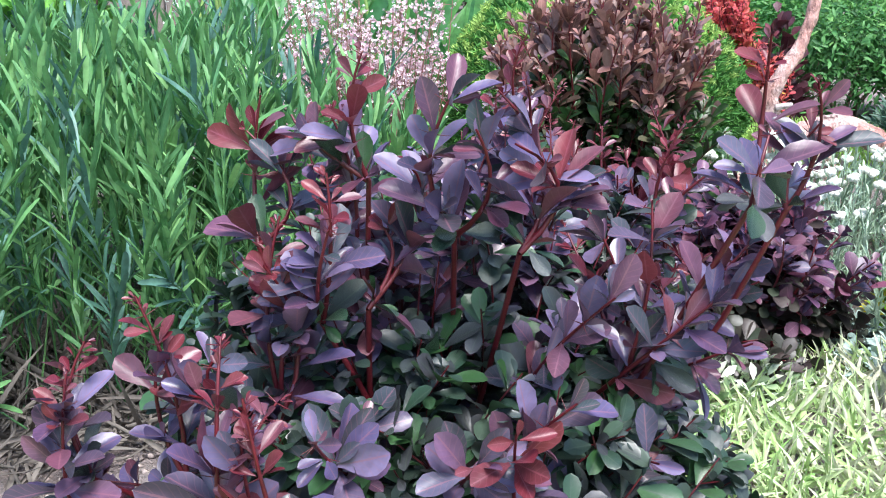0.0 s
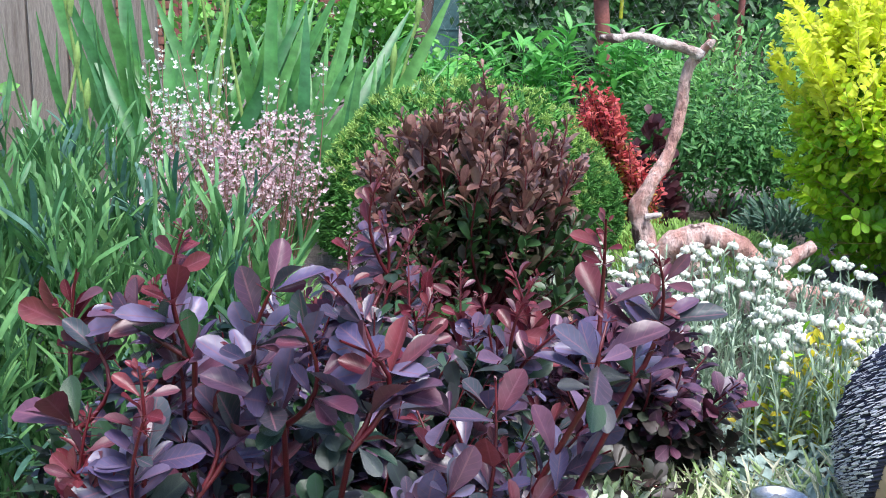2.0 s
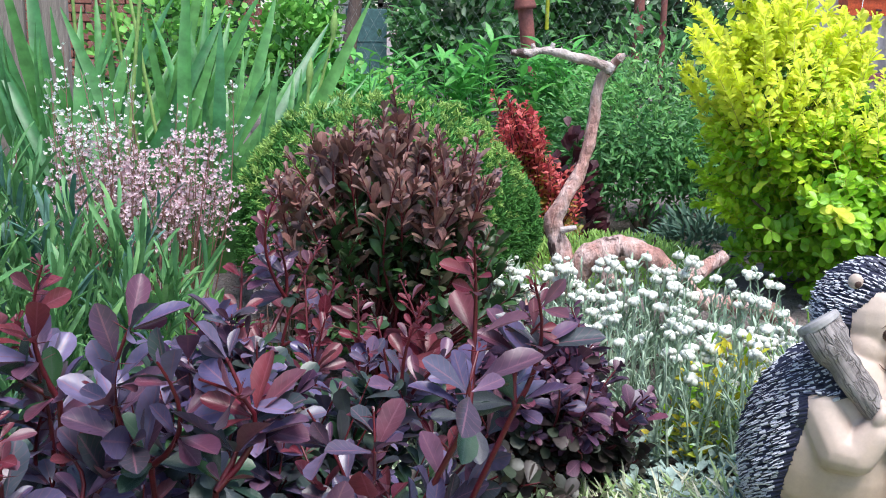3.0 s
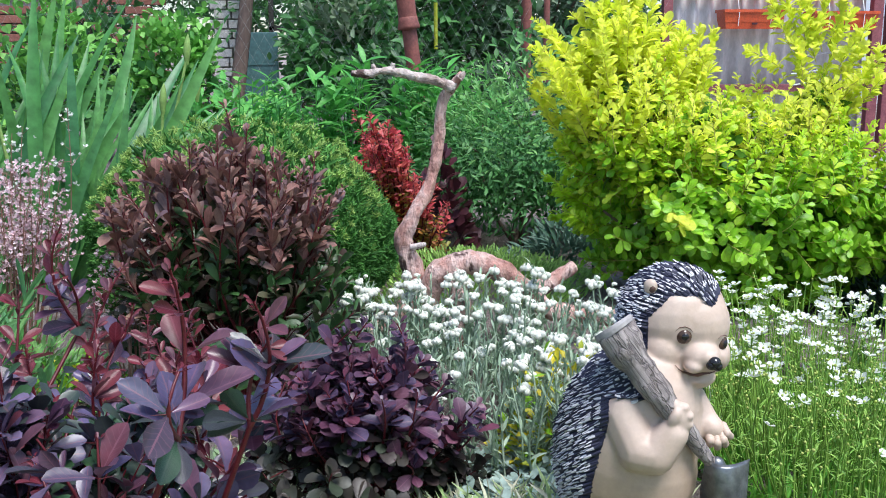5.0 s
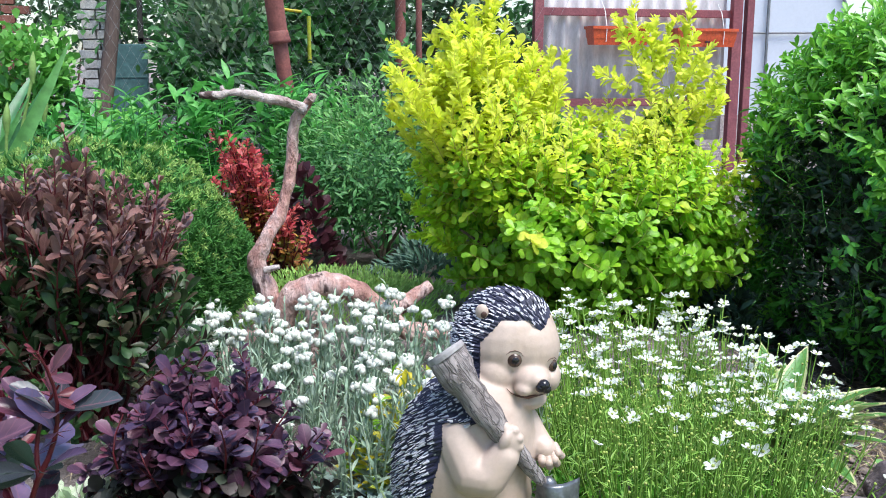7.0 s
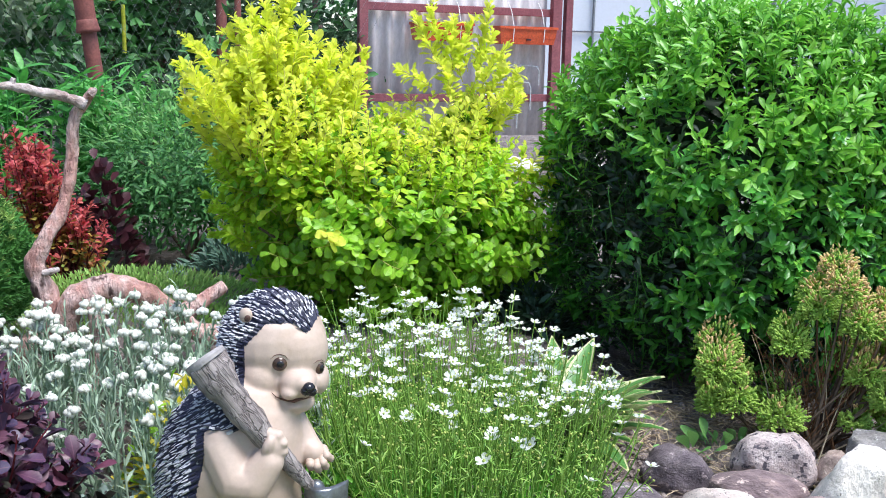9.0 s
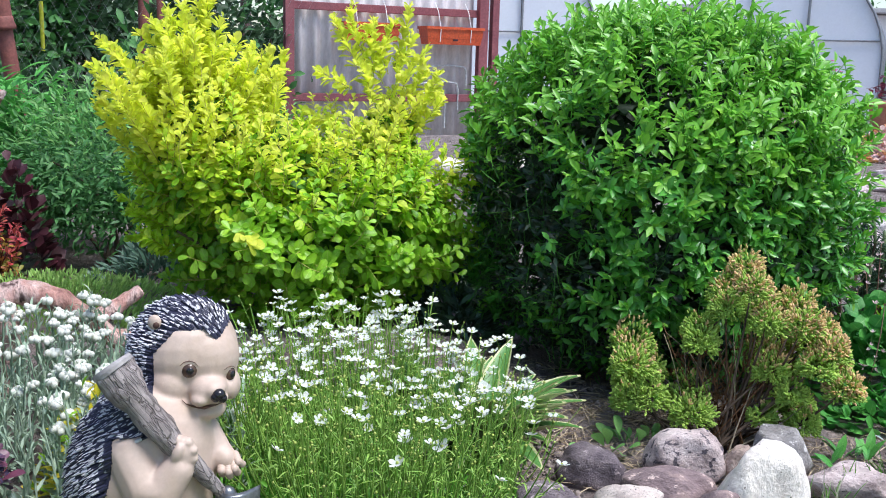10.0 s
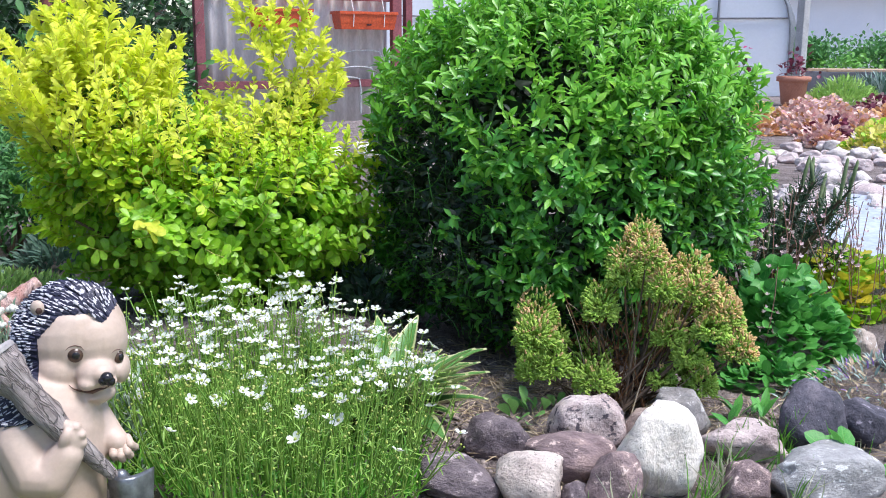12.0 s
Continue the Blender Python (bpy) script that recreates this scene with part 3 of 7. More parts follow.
def set_leaves(tpl, P, D, N, L, W=1.0):
    """All the leaves of one template as arrays: feet P, ways D, upsides N, lengths L, relative widths W."""
    v, f, uv = tpl
    P, D, N = np.atleast_2d(P), unit(np.atleast_2d(D)), np.atleast_2d(N)
    X = unit(np.cross(D, N + 1e-6))
    Z = np.cross(X, D)
    n = len(P)
    L = np.broadcast_to(L, (n,))[:, None, None]
    W = np.broadcast_to(W, (n,))[:, None, None]
    V = P[:, None] + L * (v[None, :, 0:1] * W * X[:, None] + v[None, :, 1:2] * D[:, None] + v[None, :, 2:3] * Z[:, None])
    F = f[None] + (np.arange(n) * len(v))[:, None, None]
    return V.reshape(-1, 3), F.reshape(-1, 4), np.tile(uv, (n, 1))


def tube(points, radii, sides=6):
    """A tapered round limb along points, as quads."""
    p, r = np.asarray(points, float), np.broadcast_to(radii, (len(points),)).astype(float)
    d = unit(np.gradient(p, axis=0))
    ref = np.array([0.31, 0.17, 0.93]) if abs(d[0, 2]) < 0.9 else np.array([1.0, 0.1, 0.05])
    a = unit(np.cross(d, ref))
    b = np.cross(d, a)
    th = np.arange(sides) * 2 * np.pi / sides
    V = p[:, None] + r[:, None, None] * (np.cos(th)[None, :, None] * a[:, None] + np.sin(th)[None, :, None] * b[:, None])
    i = np.arange(len(p) - 1)[:, None] * sides
    j, k = np.arange(sides)[None], (np.arange(sides)[None] + 1) % sides
    F = np.stack([i + j, i + k, i + sides + k, i + sides + j], -1).reshape(-1, 4)
    V = V.reshape(-1, 3)
    return V, F, np.zeros((len(V), 2)) + 0.25


def join(pieces):
    V, F, U, n = [], [], [], 0
    for v, f, u in pieces:
        V.append(v), F.append(f + n), U.append(u)
        n += len(v)
    return np.concatenate(V), np.concatenate(F), np.concatenate(U)


def mesh_from(name, V, F, U=None, smooth=True):
    me = bpy.data.meshes.new(name)
    F = np.asarray(F)
    k = F.shape[1]
    me.vertices.add(len(V)), me.loops.add(F.size), me.polygons.add(len(F))
    me.vertices.foreach_set("co", np.asarray(V, np.float32).ravel())
    me.loops.foreach_set("vertex_index", F.astype(np.int32).ravel())
    me.polygons.foreach_set("loop_start", (np.arange(len(F)) * k).astype(np.int32))
    me.polygons.foreach_set("loop_total", np.full(len(F), k, np.int32))
    me.polygons.foreach_set("use_smooth", np.full(len(F), smooth, bool))
    if U is not None:
        lay = me.uv_layers.new(name="UVMap")
        lay.data.foreach_set("uv", np.asarray(U, np.float32)[F.ravel()].ravel())
    me.update(calc_edges=True)
    me.validate()
    return me


def thing(name, place, label, category, group="", kind=""):
    ob = new(name)
    ob.location = place
    ob.empty_display_size = 0.05
    return tagged(ob, label, category, group, kind)


def part(name, data, material, parent, label="", at=None):
    """One mesh object under a thing or a part. Arrays are given in the world's metres and laid under the thing's base."""
    if isinstance(data, bmesh.types.BMesh):
        me = bpy.data.meshes.new(name)
        data.to_mesh(me)
        data.free()
    elif isinstance(data, tuple):
        base = world_at(parent)
        me = mesh_from(name, data[0] - base, data[1], data[2])
    else:
        me = data
    ob = new(name, me)
    ob.parent = parent
    if material and not me.materials:
        me.materials.append(material)
    if at is not None:
        ob.matrix_basis = at
    return tagged(ob, label) if label else ob


def world_at(ob):
    p = np.zeros(3)
    while ob:
        p += np.array(ob.matrix_basis.translation)
        ob = ob.parent
    return p


def leaf_mesh(name, tpl, material):
    me = mesh_from(name, tpl[0], tpl[1], tpl[2])
    me.materials.append(material)
    return me


def leaf_pose(p, d, n, l, w):
    d = Vector(d).normalized()
    x = d.cross(Vector(n) + Vector((1e-6, 0, 0))).normalized()
    z = x.cross(d)
    return Matrix(((x.x * l * w, d.x * l, z.x * l, p[0]), (x.y * l * w, d.y * l, z.y * l, p[1]), (x.z * l * w, d.z * l, z.z * l, p[2]), (0, 0, 0, 1)))


class Leaves:
    """Collects the leaves of one plant by material, and lays them out as single leaves and a joined rest."""

    def __init__(self):
        self.sets = {}

    def add(self, key, tpl, P, D, N, L, W=1.0):
        P = np.atleast_2d(np.asarray(P, float))
        n = len(P)
        D, N = np.broadcast_to(np.asarray(D, float), (n, 3)), np.broadcast_to(np.asarray(N, float), (n, 3))
        self.sets.setdefault(key, []).append((tpl, P, D, N, np.broadcast_to(L, (n,)).astype(float), np.broadcast_to(W, (n,)).astype(float)))

    def lay(self, parent, name="foliage", piece="leaf", singles=0, near=None):
        base = world_at(parent)
        left = singles
        for key, sets in self.sets.items():
            pieces = []
            for tpl, P, D, N, L, W in sets:
                keep = np.ones(len(P), bool)
                if singles and left > 0:
                    ok = np.flatnonzero(near(P)) if near else np.arange(len(P))
                    count = min(left, len(ok))
                    mine = ok[np.linspace(0, len(ok) - 1, count).astype(int)] if count else []
                    if len(mine):
                        me = SHARED.get((key, id(tpl))) or leaf_mesh(piece, tpl, M[key])
                        SHARED[(key, id(tpl))] = me
                        for i in np.unique(mine):
                            part(piece, me, None, parent, at=leaf_pose(P[i] - base, D[i], N[i], L[i], W[i]))
                        keep[mine] = False
                        left -= len(np.unique(mine))
                if keep.any():
                    pieces.append(set_leaves(tpl, P[keep], D[keep], N[keep], L[keep], W[keep]))
            if pieces:
                tagged(part(name, join(pieces), M[key], parent), kind="stuff")


SHARED = {}


def curve_points(a, b, bend, n=6):
    """A bent way from a to b."""
    t = np.linspace(0, 1, n)[:, None]
    return np.asarray(a) * (1 - t) + np.asarray(b) * t + np.asarray(bend) * (t * (1 - t) * 4)


def along(points, s):
    p = np.asarray(points)
    q = np.asarray(s) * (len(p) - 1)
    i = np.minimum(q.astype(int), len(p) - 2)
    f = (q - i)[:, None]
    return p[i] * (1 - f) + p[i + 1] * f, unit(p[i + 1] - p[i])


def ring_ways(d, n, rise):
    """n ways round the way d, rising along it by rise (per way)."""
    a = unit(np.cross(d, [0.3, 0.2, 0.93]) + 1e-6)
    b = np.cross(d, a)
    th = np.arange(n) * 2.4 + rng.uniform(0, 6.3, n)
    out = np.cos(th)[:, None] * a + np.sin(th)[:, None] * b
    rise = np.broadcast_to(rise, (n,))[:, None]
    return unit(out * np.sqrt(np.maximum(0.05, 1 - rise ** 2)) + rise * d)


def barberry_shoot(lv, stems, foot, tip, size, keys, bend=0.03, first=0.3, gap=0.022, young=0.8, width=1.0, thick=0.003, tpl=T_OBOVATE, whorl=3, rise=0.4):
    """One barberry shoot: a thin stem with whorls of spoon-shaped leaves, small and young at the tip. keys: low, middle, young."""
    foot, tip = np.asarray(foot, float), np.asarray(tip, float)
    pts = curve_points(foot, tip, rng.normal(0, bend, 3) * (1, 1, 0.3), 7)
    stems.append(tube(pts, np.linspace(thick, thick * 0.35, 7), 5))
    length = np.linalg.norm(tip - foot)
    step = gap / max(length, 0.02)
    for s in np.concatenate([np.arange(first, young, step), np.arange(young, 1.0, step * 0.45)]):
        p, d = along(pts, np.array([s]))
        n = whorl + int(rng.integers(-1, 2)) if s < young else 3
        key = keys[0] if s < 0.52 + rng.normal(0, 0.08) else keys[1] if s < young + rng.normal(0, 0.05) else keys[2]
        ways = ring_ways(d[0], n, np.clip(rng.normal(rise + 0.25 * s, 0.3, n), -0.2, 0.92))
        ups = unit(d + np.array([0, -0.2, 0.7]) + rng.normal(0, 0.42, (n, 3)))
        L = size * rng.uniform(0.65, 1.18, n) * (1.0 if s < young else 0.52 - 0.9 * (s - young))
        lv.add(key, tpl, p + ways * 0.004, ways, ups, np.maximum(L, size * 0.25), rng.uniform(0.8, 1.15, n) * width)


def dome_points(n, c, r, h, low=0.0, noise_amp=0.1, seed=0.0):
    """n points over an uneven dome round c, and the outward ways."""
    d = unit(rng.normal(0, 1, (n, 3)))
    d[:, 2] = np.abs(d[:, 2]) * (1 - low) - low * rng.uniform(0, 1, n)
    d = unit(d)
    k = np.array([1 + noise_amp * noise.noise(Vector((2.3 * a[0] + seed, 2.3 * a[1], 2.3 * a[2]))) * 2 for a in d])
    return np.asarray(c) + d * np.array([r[0], r[1], h]) * k[:, None], d


def shrub_stems(parent, base, tops, radius, key="twig", name="stem"):
    """Woody stems from the base towards the given tops, each a part."""
    for t in tops:
        part(name, tube(curve_points(base + rng.normal(0, 0.015, 3) * (1, 1, 0), t, rng.normal(0, 0.03, 3)), np.linspace(radius, radius * 0.4, 6), 6), M[key], parent)


# ---- ground ----
def build_ground():
    gx = np.concatenate([-np.geomspace(500, 4, 14), np.arange(-3, 5.5, 0.06), np.geomspace(6, 500, 16)])
    gy = np.concatenate([-np.geomspace(500, 2.5, 14), np.arange(-2, 6, 0.06), np.geomspace(6.4, 500, 16)])
    X, Y = np.meshgrid(gx, gy, indexing="ij")
    Z = ground_z(X, Y)
    near = (np.abs(X - 1) < 4) & (np.abs(Y - 2) < 4)
    for i, j in zip(*np.nonzero(near)):
        p = Vector((X[i, j] * 5, Y[i, j] * 5, 0))
        Z[i, j] += 0.014 * noise.noise(p) + 0.006 * noise.noise(p * 3.1)
    n, m = X.shape
    V = np.stack([X, Y, Z], -1).reshape(-1, 3)
    i, j = np.meshgrid(np.arange(n - 1), np.arange(m - 1), indexing="ij")
    F = np.stack([i * m + j, (i + 1) * m + j, (i + 1) * m + j + 1, i * m + j + 1], -1).reshape(-1, 4)
    ob = new("ground", mesh_from("ground", V, F))
    ob.data.materials.append(M["soil"])
    tagged(ob, "dry grey-brown garden soil with fine clods", "ground", kind="structure")


build_ground()


def scatter(n, x0, x1, y0, y1):
    x, y = rng.uniform(x0, x1, n), rng.uniform(y0, y1, n)
    return np.stack([x, y, ground_z(x, y)], -1)


def loose(name, label, category, lv, place=(0, 0, 0)):
    """Countless small things as one object of kind stuff for each material."""
    for key, sets in lv.sets.items():
        V, F, U = join([set_leaves(*s) for s in sets])
        ob = new(name, mesh_from(name, V, F, U))
        ob.data.materials.append(M[key])
        tagged(ob, label, category, kind="stuff")


# clods and straw on the open soil
def build_litter():
    V0 = np.array([(1, 0, 0), (-1, 0, 0), (0, 1, 0), (0, -1, 0), (0, 0, 1), (0, 0, -1)], float)
    F0 = np.array([(0, 2, 4), (2, 1, 4), (1, 3, 4), (3, 0, 4), (2, 0, 5), (1, 2, 5), (3, 1, 5), (0, 3, 5)])
    P = np.concatenate([scatter(6500, 1.3, 2.2, 0.95, 1.75), scatter(1200, 1.3, 2.6, 0.7, 1.9), scatter(900, -0.9, -0.1, 0.5, 1.2), scatter(900, 0.1, 1.6, 1.9, 3.6)])
    s = rng.gamma(1.6, 0.0022, len(P)) + 0.0012
    k = V0[None] * s[:, None, None] * rng.uniform(0.6, 1.3, (len(P), 6, 1)) * np.array([1, 1, 0.7])
    ob = new("soil_clods", mesh_from("soil_clods", (P[:, None] + k).reshape(-1, 3), (F0[None] + (np.arange(len(P)) * 6)[:, None, None]).reshape(-1, 3)))
    ob.data.materials.append(M["clod"])
    tagged(ob, "small crumbs of dry soil on the bed", "soil", kind="stuff")
    lv = Leaves()
    P = np.concatenate([scatter(700, 1.45, 2.1, 1.0, 1.6), scatter(420, 1.5, 1.95, 1.4, 1.85), scatter(160, 0.1, 0.6, 1.6, 2.0), scatter(260, 2.1, 2.6, 0.75, 1.25)])
    a = rng.uniform(0, 6.28, len(P))
    lv.add("straw", T_BLADE, P + (0, 0, 0.012), np.stack([np.cos(a), np.sin(a), rng.uniform(-0.05, 0.25, len(P))], -1), (0, 0, 1), rng.uniform(0.025, 0.07, len(P)), 0.35)
    loose("straw_litter", "pale dry straw and needles scattered on soil", "straw", lv)


build_litter()


# ---- lawn ----
def build_lawn():
    lv = Leaves()
    for n, box, hi in ((5200, (0.0, 0.78, 0.78, 1.42), 0.05), (2600, (0.78, 2.2, 0.55, 0.93), 0.045), (2500, (-0.5, 1.8, -0.5, 0.75), 0.04)):
        P = scatter(n, *box)
        keep = (P[:, 1] < 1.42 - 0.55 * np.clip(P[:, 0] - 0.42, 0, 9) + 0.03 * np.sin(9 * P[:, 0]))
        P = P[keep & (np.hypot(P[:, 0] - 0.562, P[:, 1] - 1.16) > 0.05)]
        m = len(P)
        D = unit(np.stack([rng.normal(0, 0.65, m), rng.normal(-0.1, 0.65, m), rng.uniform(0.25, 1.0, m)], -1))
        dry = rng.uniform(0, 1, m) < 0.20 + 0.38 * smooth_to(0.3, 0.6, P[:, 0])
        L = hi * rng.uniform(0.5, 1.5, m)
        for key, sel in (("lawn_dry", dry), ("lawn", ~dry)):
            lv.add(key, T_BLADE, P[sel], D[sel], rng.normal(0, 1, (sel.sum(), 3)), L[sel], 0.85)
    for k in range(34):
        c = scatter(1, 1.45, 2.1, 0.76, 1.0)[0]
        m = 9
        key = "lawn_dry" if k % 3 == 0 else "sax_leaf"
        lv.add(key, T_BLADE, c + rng.normal(0, 0.012, (m, 3)) * (1, 1, 0), unit(rng.normal(0, 0.35, (m, 3)) + (0, 0, 1)), rng.normal(0, 1, (m, 3)), rng.uniform(0.04, 0.10, m), 0.16)
    P = scatter(900, 0.0, 0.5, 0.8, 1.25)
    lv.add("lawn", T_OVAL, P + (0, 0, 0.012), unit(rng.normal(0, 1, (900, 3)) + (0, 0, 0.5)), rng.normal(0, 0.4, (900, 3)) + (0, 0, 1), rng.uniform(0.012, 0.026, 900), 0.9)
    loose("lawn_grass", "short pale green lawn grass mixed with dry blades", "grass", lv)


build_lawn()


# ---- the near purple barberry ----
def front_shoot(lv, cane, foot, tip, size, bare, keys):
    """One strong shoot: whorls of spoon-shaped leaves below, small red leaves and thorns along the bare red tip."""
    foot, tip = np.asarray(foot, float), np.asarray(tip, float)
    pts = curve_points(foot, tip, rng.normal(0, 0.012, 3) * (1, 1, 0.3), 8)
    cane.append(tube(pts, np.linspace(0.0024, 0.0009, 8), 6))
    length = np.linalg.norm(tip - foot)
    s = 0.04
    while s < 1.0:
        p, d = along(pts, np.array([s]))
        p, d = p[0], d[0]
        if s < bare:
            n = int(rng.integers(2, 7))
            key = keys[0] if s < 0.25 + rng.normal(0, 0.08) else keys[2] if s > 0.55 * bare and rng.uniform() < 0.32 else keys[1]
            L = size * rng.uniform(0.5, 1.3, n) * (1.0 - 0.2 * s)
            rise = np.clip(rng.normal(0.36 + 0.42 * s, 0.24, n), -0.1, 0.93)
            step = rng.uniform(0.012, 0.034)
        elif s < bare + 0.6 * (1 - bare):
            n, key, step = int(rng.integers(3, 5)), keys[2], 0.012
            L = size * rng.uniform(0.30, 0.65, n)
            rise = np.clip(rng.normal(0.6, 0.2, n), 0.2, 0.9)
        else:
            n, key, step = 3, keys[2], 0.0065
            L = size * rng.uniform(0.12, 0.24, n)
            rise = np.clip(rng.normal(0.75, 0.15, n), 0.4, 0.95)
        ways = ring_ways(d, n, rise)
        lv.add(key, T_SPOON, p + ways * 0.003, ways, unit(d * 0.7 + np.array([0, -0.55, 0.5]) + rng.normal(0, 0.45, (n, 3))), L, rng.uniform(0.75, 1.05, n))
        for w in ring_ways(d, 2, 0.15):
            cane.append(tube([p, p + w * 0.006, p + w * 0.012], (0.0005, 0.0004, 0.0001), 3))
        s += step / max(length, 0.02)


def build_front_barberry():
    base = np.array((-0.03, 0.73, 0.0))
    ob = thing("barberry_bush", base, "purple-leaved barberry with glossy spoon-shaped leaves and red shoots beside the lawn", "shrub", "barberry bushes")
    lv, stems = Leaves(), []
    # place of the tip, and how far up the shoot the large leaves go
    tips = (((-0.083, 0.616, 0.572), 0.55), ((-0.172, 0.65, 0.533), 0.72), ((-0.003, 0.55, 0.560), 0.95), ((0.023, 0.556, 0.555), 0.9), ((-0.117, 0.651, 0.522), 0.6), ((-0.097, 0.549, 0.495), 0.5), ((-0.139, 0.574, 0.455), 0.5),
            ((-0.14, 0.53, 0.43), 0.85), ((-0.246, 0.549, 0.395), 0.6), ((-0.285, 0.54, 0.36), 0.5), ((-0.292, 0.52, 0.342), 0.6), ((-0.136, 0.42, 0.42), 0.5), ((-0.111, 0.38, 0.40), 0.45),
            ((0.03, 1.05, 0.55), 0.5), ((0.073, 1.15, 0.475), 0.5), ((0.164, 0.913, 0.488), 0.6), ((0.19, 0.84, 0.49), 0.4), ((0.205, 0.577, 0.594), 0.62), ((0.255, 0.637, 0.555), 0.66),
            ((0.045, 0.46, 0.345), 0.9), ((-0.045, 0.58, 0.50), 0.8), ((0.09, 0.66, 0.45), 0.9), ((0.14, 0.63, 0.46), 0.85), ((0.0, 0.97, 0.49), 0.7), ((0.06, 1.04, 0.46), 0.6), ((0.12, 1.02, 0.45), 0.6), ((0.14, 0.94, 0.44), 0.7), ((0.09, 0.90, 0.45), 0.7), ((0.03, 0.87, 0.46), 0.7), ((0.18, 0.86, 0.42), 0.7), ((0.07, 0.95, 0.42), 0.7), ((-0.03, 0.90, 0.44), 0.7))
    for t, bare in tips:
        t, bare = np.array(t), 0.25 + 0.7 * bare
        foot = base * 0.06 + t * 0.94 + rng.normal(0, 0.02, 3) * (1, 1, 0)
        foot[2] = max(0.12, t[2] - rng.uniform(0.10, 0.16))
        cane = [tube(curve_points(base + rng.normal(0, 0.03, 3) * (1, 1, 0), foot, rng.normal(0, 0.02, 3)), np.linspace(0.0038, 0.0022, 6), 5)]
        big = t[1] < 0.8
        lean = t + (rng.normal(0, 0.022), rng.normal(0, 0.02), -rng.uniform(0.025, 0.07))
        front_shoot(lv, cane, foot, lean, 0.036 if big else 0.030, 0.85, ("front_low", "front_leaf", "front_new"))
        front_shoot(lv, cane, foot, t, 0.041 if big else 0.033, bare, ("front_leaf", "front_leaf" if big or rng.uniform() < 0.4 else "front_new", "front_new"))
        part("stem", join(cane), M["front_stem"], ob, "crimson thorny stem")
    # the dense body of older leaves
    pts, d = dome_points(380, (-0.03, 0.74, 0.02), (0.29, 0.27), 0.43, 0.0, 0.14, 3.0)
    for p, o in zip(pts, d):
        k = "front_low" if p[2] < 0.40 + rng.normal(0, 0.05) else "front_leaf"
        barberry_shoot(lv, stems, base + (p - base) * 0.35, p, 0.030, ("front_low", k, k), 0.02, 0.45, 0.024, 0.97, 0.95, 0.0018, whorl=5, rise=0.3)
    for p in ((0.24, 0.69, 0.38), (0.22, 0.60, 0.36), (0.02, 0.48, 0.31), (0.085, 0.50, 0.35), (0.15, 0.55, 0.28), (0.19, 0.65, 0.31), (0.10, 0.51, 0.26), (0.25, 0.72, 0.43), (-0.32, 0.56, 0.23), (-0.34, 0.60, 0.19), (-0.25, 0.48, 0.21), (0.0, 0.46, 0.25), (0.11, 0.55, 0.41), (0.19, 0.57, 0.41), (-0.09, 0.46, 0.33), (-0.19, 0.50, 0.34)):
        cane = []
        front_shoot(lv, cane, base + (np.array(p) - base) * 0.55 + (0, 0, 0.05), p, 0.041, 0.97, ("front_low", "front_leaf", "front_leaf"))
        part("stem", join(cane), M["front_stem"], ob, "crimson thorny stem")
    tagged(part("shoot", join(stems), M["front_stem"], ob, "dark red thorny stems"), kind="stuff")
    lv.lay(ob, singles=290, near=lambda P: (P[:, 1] < 0.72) & (P[:, 2] > 0.2))


build_front_barberry()


# ---- the other barberries ----
def barberry(name, label, base, tops, size, keys, body, nbody, seed, young=0.8, gap=0.022, near=None, singles=0, thick=0.003, whorl=3, width=1.0, rise=0.4, mix=0.62):
    base = np.asarray(base, float)
    ob = thing(name, base, label, "shrub", "barberry bushes")
    lv, stems, canes = Leaves(), [], []
    for t in tops:
        t = np.asarray(t, float)
        foot = base + (t - base) * np.array([0.5, 0.5, 0.35])
        cane = [tube(curve_points(base + rng.normal(0, 0.02, 3) * (1, 1, 0), foot, rng.normal(0, 0.02, 3)), np.linspace(thick * 2, thick, 6), 5)]
        canes.append(cane)
        barberry_shoot(lv, cane, foot, t, size, (keys[0], keys[1], keys[2]), 0.02, 0.1, gap, young, width, thick, whorl=whorl, rise=rise)
    for cane in canes:
        part("stem", join(cane), M["front_stem" if "yellow" not in name else "twig"], ob)
    if nbody:
        pts, d = dome_points(nbody, base + (0, 0, 0.02), body[:2], body[2], 0.0, 0.15, seed)
        for p in pts:
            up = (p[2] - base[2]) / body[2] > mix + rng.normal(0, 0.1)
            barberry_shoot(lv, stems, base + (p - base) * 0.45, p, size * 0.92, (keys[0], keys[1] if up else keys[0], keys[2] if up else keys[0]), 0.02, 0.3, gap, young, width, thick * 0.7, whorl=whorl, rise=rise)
    tagged(part("shoot", join(stems), M["front_stem" if "yellow" not in name else "twig"], ob), kind="stuff")
    lv.lay(ob, singles=singles, near=near)
    return ob


def ring_tops(c, rx, ry, z0, z1, n):
    a, r = rng.uniform(0, 6.28, n), np.sqrt(rng.uniform(0, 1, n))
    return np.stack([c[0] + rx * r * np.cos(a), c[1] + ry * r * np.sin(a), z1 - (z1 - z0) * r ** 2 * rng.uniform(0.4, 1.0, n)], -1)


